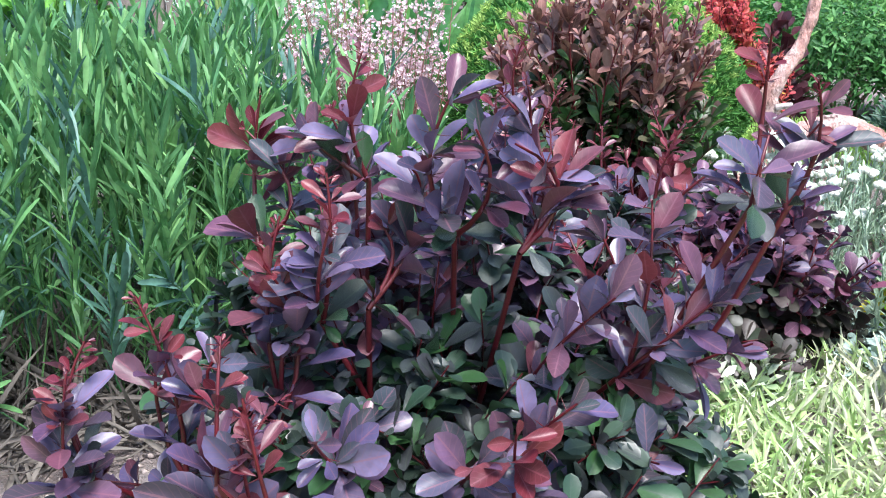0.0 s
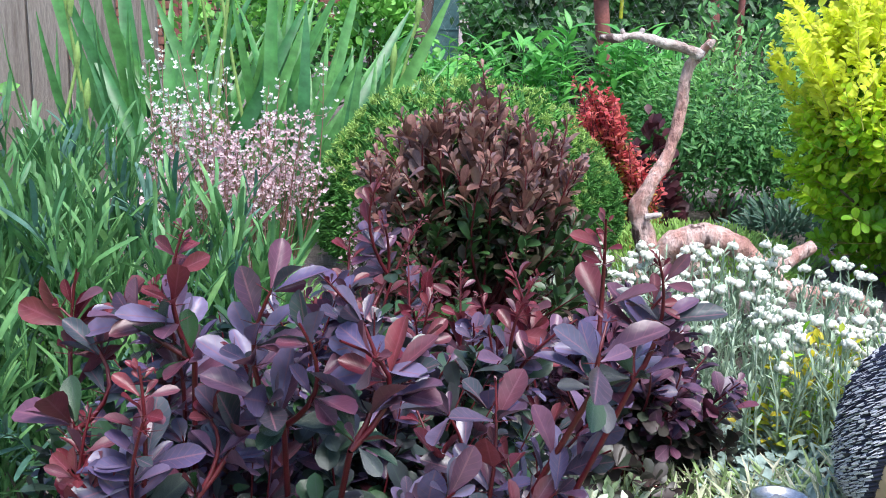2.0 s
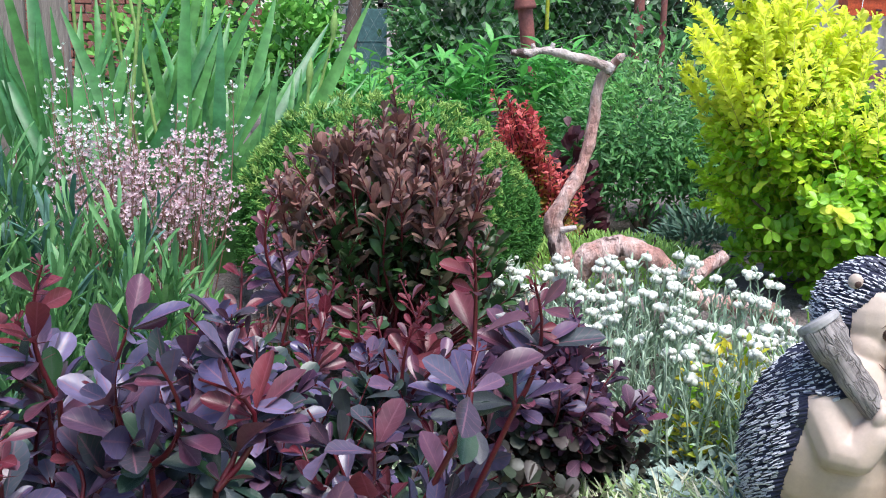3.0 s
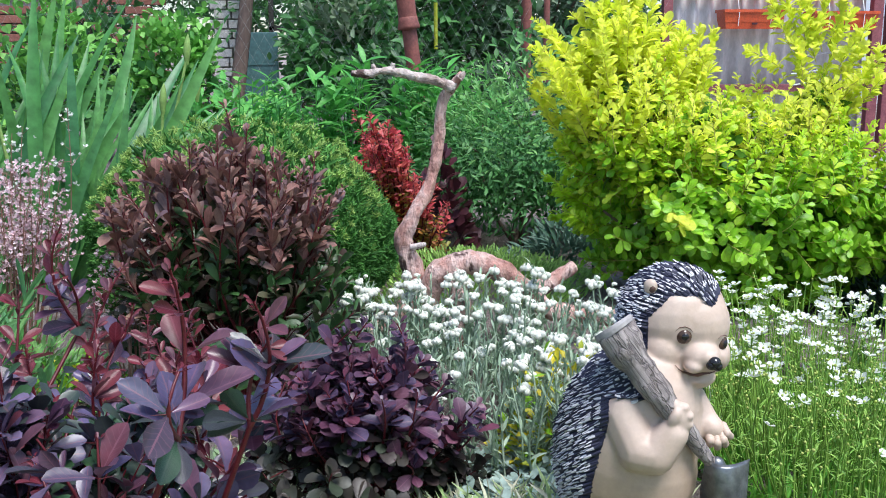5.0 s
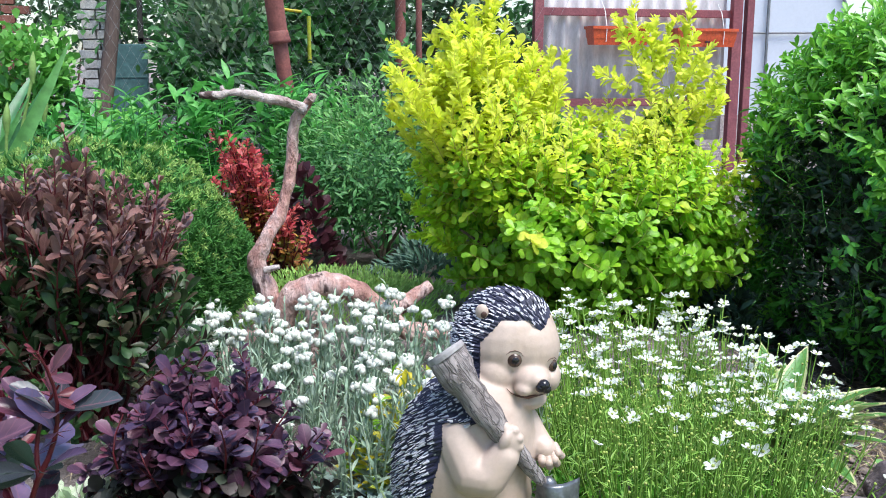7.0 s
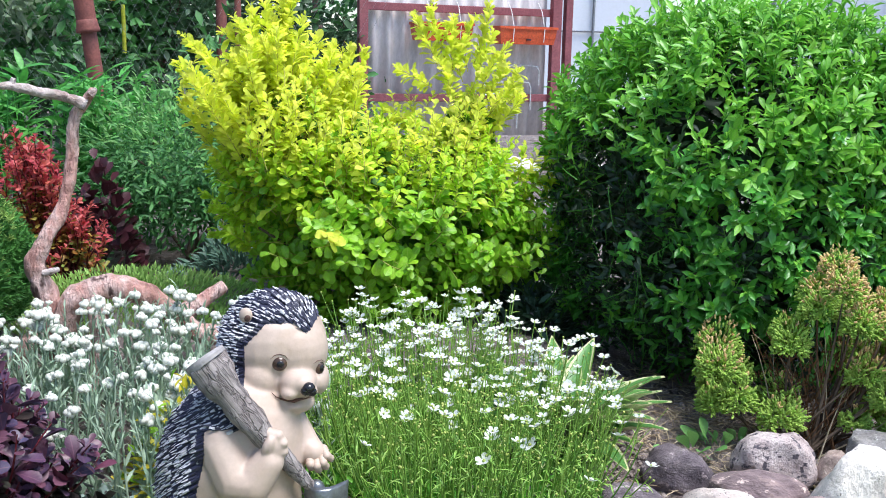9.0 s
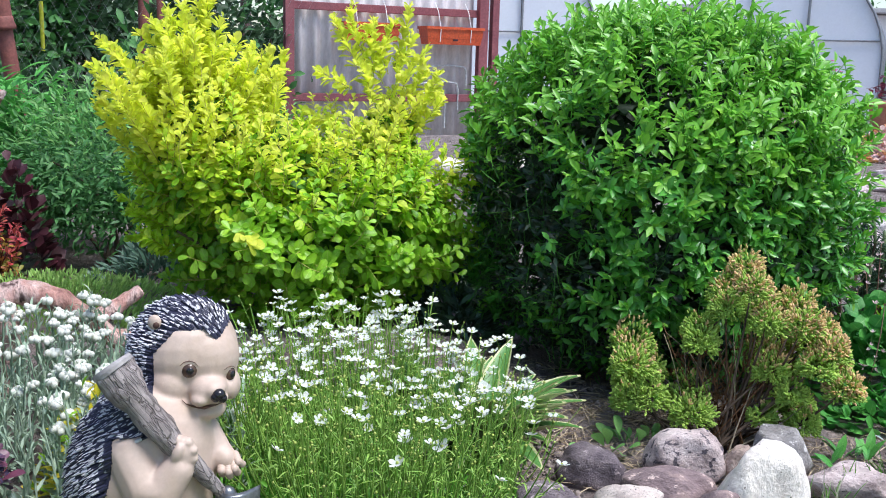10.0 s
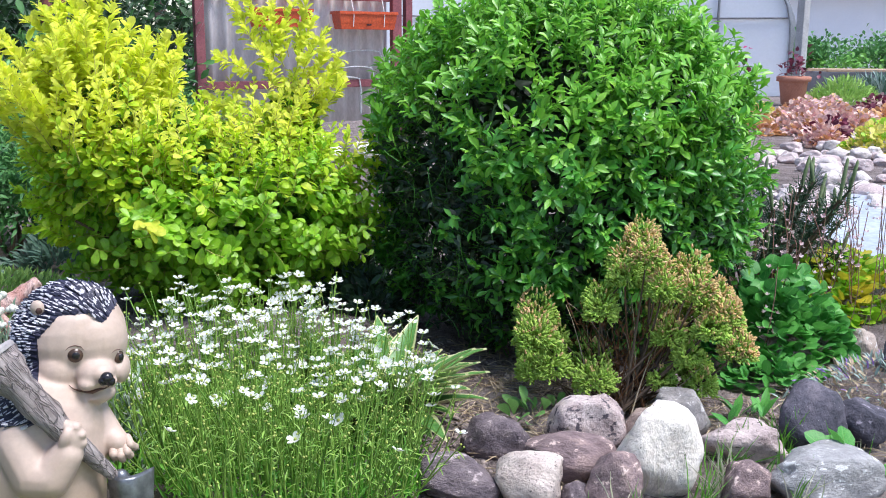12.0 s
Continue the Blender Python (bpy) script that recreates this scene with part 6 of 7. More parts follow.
for spec in (("rounded dark purplish field stone", 1.545, 1.255, 0.125, 0.10, 0.10, DARK, 1, -40), ("broad brown-grey field stone", 1.615, 1.115, 0.185, 0.11, 0.10, BROWN, 2, -46),
             ("angular pinkish stone with dark lower half", 1.735, 1.215, 0.15, 0.12, 0.13, PINK, 3, -30), ("tall rounded whitish field stone", 1.70, 0.99, 0.155, 0.14, 0.20, PALE, 4, -42),
             ("smooth mid-grey stone behind the white one", 1.93, 1.155, 0.135, 0.09, 0.13, GREY, 5, -70), ("flat pale brown slab stone", 1.935, 0.995, 0.175, 0.11, 0.10, PINK, 6, -40),
             ("large black white-speckled field stone", 2.10, 0.985, 0.165, 0.14, 0.145, BLACK, 7, 20), ("small smooth black field stone", 2.18, 0.92, 0.12, 0.09, 0.12, BLACK, 8, -60),
             ("broad light grey sloping stone", 1.925, 0.82, 0.205, 0.14, 0.12, [(0.28, 0.275, 0.28), (0.40, 0.395, 0.40)], 9, -40), ("egg-shaped pale speckled stone", 1.485, 1.06, 0.14, 0.11, 0.12, [(0.48, 0.39, 0.355), (0.66, 0.57, 0.52)], 10, -45),
             ("upright reddish-grey wedge stone", 1.60, 0.985, 0.115, 0.09, 0.12, BROWN, 11, -20), ("rough dark stone half in soil", 1.375, 1.135, 0.16, 0.11, 0.09, DARK, 12, -40),
             ("small brown stone below the slab", 1.80, 0.875, 0.10, 0.08, 0.09, BROWN, 13, -30), ("small sandy rounded field stone", 2.67, 1.28, 0.10, 0.08, 0.10, [(0.42, 0.34, 0.29), (0.52, 0.44, 0.38)], 14, 10),
             ("dark bluish stone at the bed end", 2.70, 1.19, 0.11, 0.08, 0.09, BLACK, 15, 10), ("small pinkish stone between larger ones", 1.815, 1.15, 0.07, 0.06, 0.10, [(0.34, 0.25, 0.21), (0.42, 0.32, 0.28)], 16, 10),
             ("small grey stone in front of the row", 1.545, 1.02, 0.06, 0.05, 0.05, DARK, 17, 30), ("brown stone wedged under others", 1.68, 1.06, 0.09, 0.07, 0.07, BROWN, 18, 0),
             ("pale flat lawn-edge stone", 0.245, 1.22, 0.12, 0.06, 0.045, PALE, 19, 20), ("buried pale stone beside the barberry", 0.17, 1.16, 0.09, 0.06, 0.04, PALE, 20, 0)):
    spots = {4: (22.0, (0.20, 0.17, 0.15), 0.66), 3: (9.0, (0.10, 0.085, 0.10), 0.56), 7: (60.0, (0.5, 0.48, 0.48), 0.68), 10: (26.0, (0.13, 0.11, 0.11), 0.62), 6: (14.0, (0.15, 0.12, 0.11), 0.60)}.get(spec[7])
    stone(*spec, spots=spots, flat=0.33 if spec[7] in (6, 9) else 0.0)


# ---- solar lamp in the lawn edge ----
def lathe(profile, sides=28, at=(0, 0, 0)):
    """A turned body from a profile of (radius, height)."""
    a = np.arange(sides) * 2 * np.pi / sides
    V = np.array([(r * math.cos(t) + at[0], r * math.sin(t) + at[1], z + at[2]) for r, z in profile for t in a])
    i, j = np.meshgrid(np.arange(len(profile) - 1), np.arange(sides), indexing="ij")
    k = (j + 1) % sides
    F = np.stack([i * sides + j, i * sides + k, (i + 1) * sides + k, (i + 1) * sides + j], -1).reshape(-1, 4)
    return V, F, np.zeros((len(V), 2))


def build_lamp():
    at = np.array((0.562, 1.160, 0.0))
    ob = thing("solar_lamp", at, "short brushed steel solar garden lamp standing in grass", "garden lamp")
    part("housing", lathe([(0.040, 0.0), (0.040, 0.088), (0.042, 0.09), (0.042, 0.102), (0.041, 0.104), (0.036, 0.104), (0.034, 0.099), (0.0, 0.098)], 32, at), M["steel"], ob)
    part("solar_panel", lathe([(0.022, 0.0985), (0.022, 0.1005), (0.021, 0.101), (0.0, 0.101)], 4, at), M["solar"], ob, "dark square solar cell")


build_lamp()


# ---- the hedgehog statue ----
def build_statue():
    """One cast figure: body, head, arm, shaft and blade fused, with spines laid over the back."""
    px = 0.00076
    here = np.array((0.757, 1.145, 0.101))
    turn = radians(-20)
    R, B = np.array((math.cos(turn), math.sin(turn), 0)), np.array((-math.sin(turn), math.cos(turn), 0))

    def at(x, y, near):
        """A place of the figure: across and up as drawn from the front left, near: towards that side."""
        return Vector(((x - 1000) * px, -near * px, (975 - y) * px))

    def ball(bm, c, r, rot=(0, 0, 0), n=24):
        bmesh.ops.create_uvsphere(bm, u_segments=n, v_segments=n // 2, radius=1.0, matrix=Matrix.Translation(c) @ Euler([radians(a) for a in rot]).to_matrix().to_4x4() @ Matrix.Diagonal((r[0] * px, r[1] * px, r[2] * px, 1)))

    def chain(bm, stops, n=12):
        for (a, ra), (b, rb) in zip(stops, stops[1:]):
            for k in range(n):
                f = k / n
                ball(bm, a.lerp(b, f), [ra + (rb - ra) * f] * 3, n=14)

    bm = bmesh.new()
    ball(bm, at(960, 800, 58), (122, 98, 176), (0, 12, 0))
    ball(bm, at(975, 800, -20), (100, 84, 160), (0, 10, 0))
    ball(bm, at(985, 850, 72), (92, 80, 112))
    ball(bm, at(1000, 740, 40), (78, 72, 80))
    ball(bm, at(1026, 596, 4), (92, 90, 90))
    ball(bm, at(1060, 600, 26), (61, 64, 66))
    ball(bm, at(1010, 640, 52), (44, 47, 43))
    ball(bm, at(1106, 650, 36), (17, 34, 26))
    ball(bm, at(1070, 644, 68), (34, 42, 29))
    ball(bm, at(1080, 640, 86), (23, 26, 18))
    ball(bm, at(1060, 655, 94), (17, 21, 13))
    ball(bm, at(1092, 657, 84), (14, 18, 11))
    ball(bm, at(1050, 660, 34), (50, 54, 38))
    ball(bm, at(1064, 684, 56), (36, 36, 20))
    ball(bm, at(1066, 684, 84), (15, 12, 7))
    chain(bm, [(at(948, 735, 122), 40), (at(976, 790, 148), 37), (at(1002, 792, 154), 34), (at(1030, 752, 150), 27)])
    ball(bm, at(1036, 729, 146), (23, 21, 29))
    for x, y, near in ((1030, 703, 152), (1045, 708, 152), (1053, 722, 152), (1053, 737, 150), (1046, 749, 150)):
        ball(bm, at(x, y, near), (9.5, 11, 8.5))
    ball(bm, at(1030, 722, 166), (9, 8, 17), (0, 25, 0))
    chain(bm, [(at(1052, 735, 40), 36), (at(1082, 768, 58), 28), (at(1098, 772, 72), 21)])
    ball(bm, at(940, 985, 70), (60, 68, 36))
    ball(bm, at(1050, 988, 75), (58, 68, 36))
    src = new("cast", bpy.data.meshes.new("cast"))
    bm.to_mesh(src.data)
    bm.free()
    rem = src.modifiers.new("fuse", "REMESH")
    rem.mode, rem.voxel_size, rem.use_smooth_shade = "VOXEL", 0.0019, True
    sm = src.modifiers.new("soften", "SMOOTH")
    sm.factor, sm.iterations = 0.5, 14
    dg = bpy.context.evaluated_depsgraph_get()
    body = bpy.data.meshes.new_from_object(src.evaluated_get(dg))
    bpy.data.objects.remove(src)
    out = bmesh.new()
    out.from_mesh(body)
    keys = ("skin", "spine", "spine_tip", "statue_black", "statue_iris", "statue_wood", "statue_metal", "statue_mouth", "statue_cut")

    def furry(p):
        """Whether a place of the skin carries spines."""
        x, y, near = p.x / px + 1000, 975 - p.z / px, -p.y / px
        if y < 702:
            line = 543 + 1.1 * max(0.0, 1018 - x) + 0.9 * max(0.0, 20 - abs(x - 1085)) + 0.5 * max(0.0, x - 1104)
            return not (x > 984 and y > line and near > -35)
        side = 1000 - 0.26 * (y - 700) - (near - 48) * 0.5
        arm = near > 138 and x > 925 and y < 835
        return x < side - 12 and y < 960 and not arm

    for f in out.faces:
        f.smooth = True
        f.material_index = 1 if furry(f.calc_center_median()) else 0
    # spines
    seats = [(f.calc_center_median(), f.normal.copy()) for f in out.faces if f.material_index == 1]
    rnd = random.Random(3)
    rnd.shuffle(seats)
    used, cell = set(), 0.0062
    for p, nrm in seats:
        spot = (round(p.x / cell), round(p.y / cell), round(p.z / cell))
        if spot in used:
            continue
        used.add(spot)
        head = p.z > (975 - 690) * px
        flow = (p - at(1085, 610, 20)).normalized() + Vector((-0.3, 0.3, 0)) if head else Vector((-0.8, 0.2, -0.5))
        w = (flow - nrm * flow.dot(nrm) + nrm * 0.24 + Vector((rnd.gauss(0, 0.07), rnd.gauss(0, 0.07), rnd.gauss(0, 0.07)))).normalized()
        l, r = rnd.uniform(0.013, 0.018) * (0.8 if head else 1.2), 0.0021
        s = w.cross(nrm).normalized()
        rings = []
        for q, k in ((-0.1, 1.1), (0.52, 1.05), (1.0, 0.5)):
            c = p + w * l * q
            rings.append([out.verts.new(c + (s * math.cos(a) + nrm * math.sin(a)) * r * k) for a in (0.4, 1.57, 2.74, 4.71)])
        for g, (ra, rb) in enumerate(zip(rings, rings[1:])):
            for j in range(4):
                f = out.faces.new((ra[j], ra[(j + 1) % 4], rb[(j + 1) % 4], rb[j]))
                f.material_index = 2 if (g and j == 0) or (g and j == 1 and rnd.random() < 0.35) else 1
        f = out.faces.new(rings[-1])
        f.material_index = 2

    def add(piece, mi, smooth=True):
        me = bpy.data.meshes.new("tmp")
        piece.to_mesh(me)
        piece.free()
        n = len(out.faces)
        out.from_mesh(me)
        out.faces.ensure_lookup_table()
        for f in out.faces[n:]:
            f.material_index, f.smooth = mi, smooth
        bpy.data.meshes.remove(me)

    def add_arrays(data, mi):
        me = mesh_from("tmp", data[0], data[1])
        n = len(out.faces)
        out.from_mesh(me)
        out.faces.ensure_lookup_table()
        for f in out.faces[n:]:
            f.material_index, f.smooth = mi, True
        bpy.data.meshes.remove(me)

    # eyes: pale socket ring, brown ball, black pupil; nose; ear; mouth
    for x, y, near, w, yaw in ((1042, 607, 84, 1.0, 12), (1103, 624, 54, 0.8, 45)):
        for r, dn, mi in ((14.6, 0.2, 7), (13.0, 3.0, 4), (8.6, 7.4, 3)):
            b = bmesh.new()
            ball(b, at(x + dn * math.sin(radians(yaw)), y, near + dn * math.cos(radians(yaw))), (r * w, r * 0.8, r), (0, 0, yaw), 20)
            add(b, mi)
    for x, y, near, r in ((1092, 644, 108, 11), (1087, 648, 110, 8.5), (1097, 650, 108, 8.5)):
        b = bmesh.new()
        ball(b, at(x, y, near), (r, r, r * 0.95), n=18)
        add(b, 3)
    skin_at = np.array([v.co for v in body.vertices])

    def front(x, y, lift=0.0):
        """The place on the face's skin at (x, y), lifted off it a little."""
        q = at(x, y, 0)
        near = np.hypot(skin_at[:, 0] - q.x, skin_at[:, 2] - q.z) < 0.003
        return Vector((q.x, skin_at[near, 1].min() - lift * px, q.z))

    smile = ((1030, 656), (1037, 663), (1046, 669), (1056, 672), (1067, 671), (1077, 667), (1086, 665), (1094, 661))
    add_arrays(tube([front(x, y) for x, y in smile], np.array((0.5, 1.0, 1.6, 2.6, 3.0, 2.2, 1.2, 0.6)) * px, 8), 7)
    add_arrays(tube([front(x, y) for x, y in ((1028, 598), (1034, 592), (1043, 590), (1052, 593), (1057, 600))], np.array((0.3, 0.7, 1.0, 0.7, 0.3)) * px, 6), 7)
    add_arrays(tube([front(x, y) for x, y in ((1098, 612), (1104, 608), (1111, 609), (1115, 614))], np.array((0.3, 0.7, 0.7, 0.3)) * px, 6), 7)
    b = bmesh.new()
    ball(b, at(985, 530, 66), (12, 8, 13), (0, 15, -20), 18)
    add(b, 0)
    b = bmesh.new()
    ball(b, at(988, 533, 71), (6, 5, 7), (0, 15, -20), 14)
    add(b, 7)
    # fingers
    for p, q, near, r in (((1092, 776), (1094, 794), 92, 8), ((1102, 778), (1106, 798), 92, 8), ((1110, 774), (1118, 794), 88, 8), ((1114, 766), (1126, 782), 82, 7.5)):
        b = bmesh.new()
        chain(b, [(at(*p, near - 12), r), (at((p[0] + q[0]) / 2, (p[1] + q[1]) / 2, near), r), (at(*q, near - 8), r * 0.85), (at(q[0] + 1, q[1], near - 9), r * 0.8)], 4)
        add(b, 0)
    # the gnarled shaft and its crumpled blade
    shaft = [at(930, 590, 134), at(940, 604, 136), at(963, 635, 142), at(990, 672, 146), at(1016, 706, 146), at(1046, 748, 136), at(1072, 785, 122), at(1096, 818, 110)]
    add_arrays(limb(shaft, np.array((31, 32, 28, 24, 21, 17, 13, 10)) * px, 16, 0.13, 9.0), 5)
    add_arrays(limb([at(925, 583, 132), at(928, 587, 133), at(932, 592, 134)], np.array((35, 36, 34)) * px, 16, 0.05, 4.0), 8)
    b = bmesh.new()
    bmesh.ops.create_grid(b, x_segments=14, y_segments=16, size=0.5)
    for v in b.verts:
        u, w = v.co.x, v.co.y
        wide = 74 * (1.0 - 0.35 * max(0, -w - 0.1))
        q = at(1118 + u * wide + 6 * w, 872 - w * 120, 100 + 26 * math.cos(u * 3.0) + 8 * math.sin(7 * w + 3 * u) + 9 * noise.noise(Vector((u * 3, w * 3, 5))))
        v.co = q
    bmesh.ops.solidify(b, geom=b.faces[:], thickness=0.004)
    add(b, 6)
    b = bmesh.new()
    ball(b, at(1104, 826, 108), (16, 14, 20), n=16)
    add(b, 6)
    me = bpy.data.meshes.new("hedgehog_statue")
    out.to_mesh(me)
    out.free()
    for k in keys:
        me.materials.append(M[k])
    ob = new("hedgehog_statue", me)
    ob.matrix_basis = pose(*here, 0, 0, -20)
    tagged(ob, "painted resin hedgehog figure with a wooden-handled spade on its shoulder", "statue")


build_statue()


# ---- background planting ----
def bush(name, label, category, base, r, h, keys, n, size, tpl=T_OVAL, stem_n=6, low=0.15, seed=1.0, droop=0.3, group="", width=1.0, stem=0.008):
    """A loose shrub: woody stems and leafy clumps over an uneven dome with gaps."""
    base = np.array((base[0], base[1], float(ground_z(base[0], base[1])) + base[2]))
    ob = thing(name, base, label, category, group)
    c = base + (0, 0, h * 0.42)
    lv = Leaves()
    clumps, d = dome_points(max(8, n // 26), c, (r[0] * 0.86, r[1] * 0.86), h * 0.52, low, 0.2, seed)
    clumps = c + (clumps - c) * rng.uniform(0.55, 1.0, (len(clumps), 1))
    for k, (p, o) in enumerate(zip(clumps, d)):
        if p[2] < base[2] + 0.02:
            continue
        m = 26
        s = min(r[0], h) * 0.16
        q = p + rng.normal(0, s, (m, 3)) * (1, 1, 0.8)
        # clumps facing up take the first key, the others the second
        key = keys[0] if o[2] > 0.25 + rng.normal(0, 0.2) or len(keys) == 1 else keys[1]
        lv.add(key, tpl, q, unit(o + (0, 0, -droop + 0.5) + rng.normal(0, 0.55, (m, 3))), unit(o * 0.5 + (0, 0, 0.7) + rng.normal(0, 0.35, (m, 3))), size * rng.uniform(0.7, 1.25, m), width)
    tops = clumps[rng.choice(len(clumps), min(stem_n, len(clumps)), replace=False)]
    shrub_stems(ob, base, tops, stem)
    lv.lay(ob)
    return ob


# far_a on the sides and below paints this spirea's dark shadow in
bush("spirea_bush", "loose green spirea with narrow willow-like leaves", "shrub", (1.0, 3.1, 0), (0.36, 0.3), 0.72, ("spirea", "far_a"), 12000, 0.028, T_LANCE, 5, 0.6, seed=2.0, width=1.35)
bush("spirea_bush", "dark green spirea bush with narrow leaves", "shrub", (1.42, 3.35, 0), (0.32, 0.3), 0.62, ("spirea", "far_c"), 6500, 0.032, T_LANCE, 5, 0.6, seed=3.0, width=1.35)


def build_phlox():
    for c, rx, n, hi in (((0.30, 3.35), 0.20, 34, 0.52), ((0.62, 3.45), 0.22, 40, 0.56), ((0.88, 3.65), 0.16, 26, 0.56), ((0.05, 3.45), 0.18, 24, 0.50)):
        base = np.array((c[0], c[1], float(ground_z(*c))))
        ob = thing("phlox_clump", base, "dense clump of upright phlox stems with fresh green lance leaves", "perennial", "phlox clumps")
        lv, stems = Leaves(), []
        for k in range(n):
            x, y = c[0] + rx * rng.uniform(-1, 1), c[1] + 0.14 * rng.uniform(-1, 1)
            stem_plant(lv, stems, (x, y, base[2]), (x + rng.normal(0, 0.03), y + rng.normal(-0.02, 0.03), base[2] + hi * rng.uniform(0.8, 1.08)), "phlox", 18, 0.085, T_LANCE, 0.5, 1.2, 0.003, 0.15, 0.02)
        tagged(part("stalk", join(stems), M["phlox"], ob), kind="stuff")
        lv.lay(ob)


build_phlox()

# leafy shrubs towards and behind the fence
bush("currant_bush", "light green currant bush with rounded leaves", "shrub", (-0.19, 3.9, 0), (0.19, 0.22), 0.95, ("far_b", "far_a"), 2600, 0.034, T_ROUND, 9, seed=4.0, group="garden shrubs")
bush("currant_bush", "light green currant bush with rounded leaves", "shrub", (-0.78, 4.4, 0), (0.36, 0.35), 0.95, ("far_b", "far_a"), 2300, 0.04, T_ROUND, 9, seed=5.0, group="garden shrubs")
bush("currant_bush", "low light green shrub filling the gap below the teal panel", "shrub", (0.12, 3.95, 0), (0.32, 0.25), 0.50, ("far_b", "far_a"), 2000, 0.036, T_ROUND, 6, seed=6.0, group="garden shrubs")
bush("green_bush", "low green shrub at the foot of the old boards", "shrub", (-1.45, 2.75, 0), (0.22, 0.2), 0.55, ("far_b", "far_a"), 420, 0.07, T_OVAL, 5, seed=6.5, group="garden shrubs")
for k, (x, y, r, h, keys) in enumerate(((1.0, 6.7, 0.62, 2.2, ("far_grey", "far_a")), (-1.0, 6.6, 0.35, 1.4, ("far_a", "far_c")), (1.25, 6.9, 0.7, 2.3, ("far_a", "far_c")), (1.95, 7.4, 0.8, 2.5, ("far_grey", "far_c")), (2.75, 7.8, 0.7, 2.2, ("far_a", "far_c")),
                                         (1.0, 5.6, 0.42, 1.0, ("far_c", "far_c")), (1.7, 5.3, 0.5, 0.95, ("far_a", "far_c")), (0.62, 6.1, 0.34, 1.5, ("far_grey", "far_a")), (2.3, 6.3, 0.5, 1.1, ("far_c", "far_a")), (-0.7, 10.6, 1.1, 3.2, ("far_a", "far_c")), (0.9, 10.4, 1.0, 3.2, ("far_c", "far_a")), (-2.6, 10.8, 1.1, 3.4, ("far_c", "far_a")), (1.5, 8.6, 0.9, 2.7, ("far_c", "far_a")), (0.3, 8.4, 0.9, 2.8, ("far_c", "far_a")))):
    bush("garden_shrub", ("dense dark green shrub behind the wire fence", "soft grey-green shrub behind the wire fence")[keys[0] == "far_grey"], "shrub", (x, y, 0), (r, r * 0.8), h, keys, 2300 if h > 1.3 else 1300, 0.085 if h > 1.3 else 0.07, T_OVAL, 8, 0.5, 10.0 + k, group="garden shrubs", stem=0.014)


# ---- fence, pole, posts ----
def box(c, s, bevel=0.0, turn=0.0):
    bm = bmesh.new()
    bmesh.ops.create_cube(bm, size=1.0, matrix=pose(*c, 0, 0, turn) @ Matrix.Diagonal((*s, 1)))
    if bevel:
        bmesh.ops.bevel(bm, geom=bm.edges[:], offset=bevel, segments=2, affect="EDGES", profile=0.6)
    return bm


def build_fence():
    ob = thing("wire_fence", (0.3, 5.15, 0.0), "thin chain-link fence on rusty red posts", "fence", kind="structure")
    wires = []
    y, step, hi = 0.02, 0.062, 1.75
    for x in np.arange(-1.9, 1.6, step):
        for s in (-1, 1):
            a, b = np.array((x, y + 0.002 * s, 0.05)), np.array((x + s * hi * 0.55, y + 0.002 * s, hi))
            wires.append(tube([a, b], 0.0006, 3))
    V, F, U = join(wires)
    tagged(part("wire_netting", mesh_from("wire_netting", V, F, U), M["mesh"], ob, "grey chain-link netting"), kind="stuff")
    for x in (-1.3, 1.62):
        part("post", tube([(0.3 + x - 0.3, 5.2, -0.1), (0.3 + x - 0.3, 5.2, 1.9)], 0.018, 8), M["rust"], ob)


build_fence()


def build_pole():
    ob = thing("steel_pole", (0.905, 4.98, 0.0), "leaning rusty red steel pole with a flanged collar", "pole")
    a, b = np.array((0.965, 4.98, -0.05)), np.array((0.72, 4.98, 2.0))
    at = lambda z: a + (b - a) * (z - a[2]) / (b[2] - a[2])
    part("pole", tube([at(z) for z in (-0.05, 0.4, 0.855)], 0.037, 14), M["rust"], ob)
    part("upper_pole", tube([at(z) for z in (0.855, 1.4, 2.0)], 0.046, 14), M["rust"], ob)
    part("collar", tube([at(z) for z in (0.845, 0.847, 0.862, 0.885, 0.905, 0.907)], (0.04, 0.056, 0.056, 0.050, 0.049, 0.044), 16), M["rust"], ob)
    ob = thing("steel_post", (1.70, 6.0, 0.0), "slim rusty red steel post", "post")
    part("post", tube([(1.69, 6, -0.05), (1.70, 6, 2.2)], 0.032, 10), M["rust"], ob)
    ob = thing("steel_post", (1.45, 7.0, 0.0), "thin grey metal post among shrubs", "post")
    part("post", tube([(1.36, 7, -0.05), (1.38, 7, 2.4)], 0.02, 8), M["bark"], ob)
    ob = thing("yellow_ladder", (1.2, 7.3, 0.0), "bright yellow painted metal bar behind shrubs", "ladder")
    part("rail", tube([(1.12, 5.9, 0.75), (1.12, 5.9, 1.02)], 0.012, 6), M["gold_leaf"], ob)
    part("rail", tube([(0.94, 5.9, 1.06), (1.08, 5.9, 1.045)], 0.009, 6), M["gold_leaf"], ob)


build_pole()


def build_boards():
    ob = thing("board_fence", (-1.5, 3.02, 0.05), "old weathered grey-brown upright boards", "fence", kind="structure")
    x = -2.6
    while x < -0.86:
        w = rng.uniform(0.10, 0.15)
        part("board", box((x + w / 2 + 1.5, rng.normal(0, 0.006), 0.7), (w - 0.008, 0.024, 1.5), 0.004), M["board"], ob)
        x += w + 0.002
    part("rail", box((-0.25, 0.04, 0.95), (1.75, 0.04, 0.07), 0.004), M["board"], ob)


build_boards()


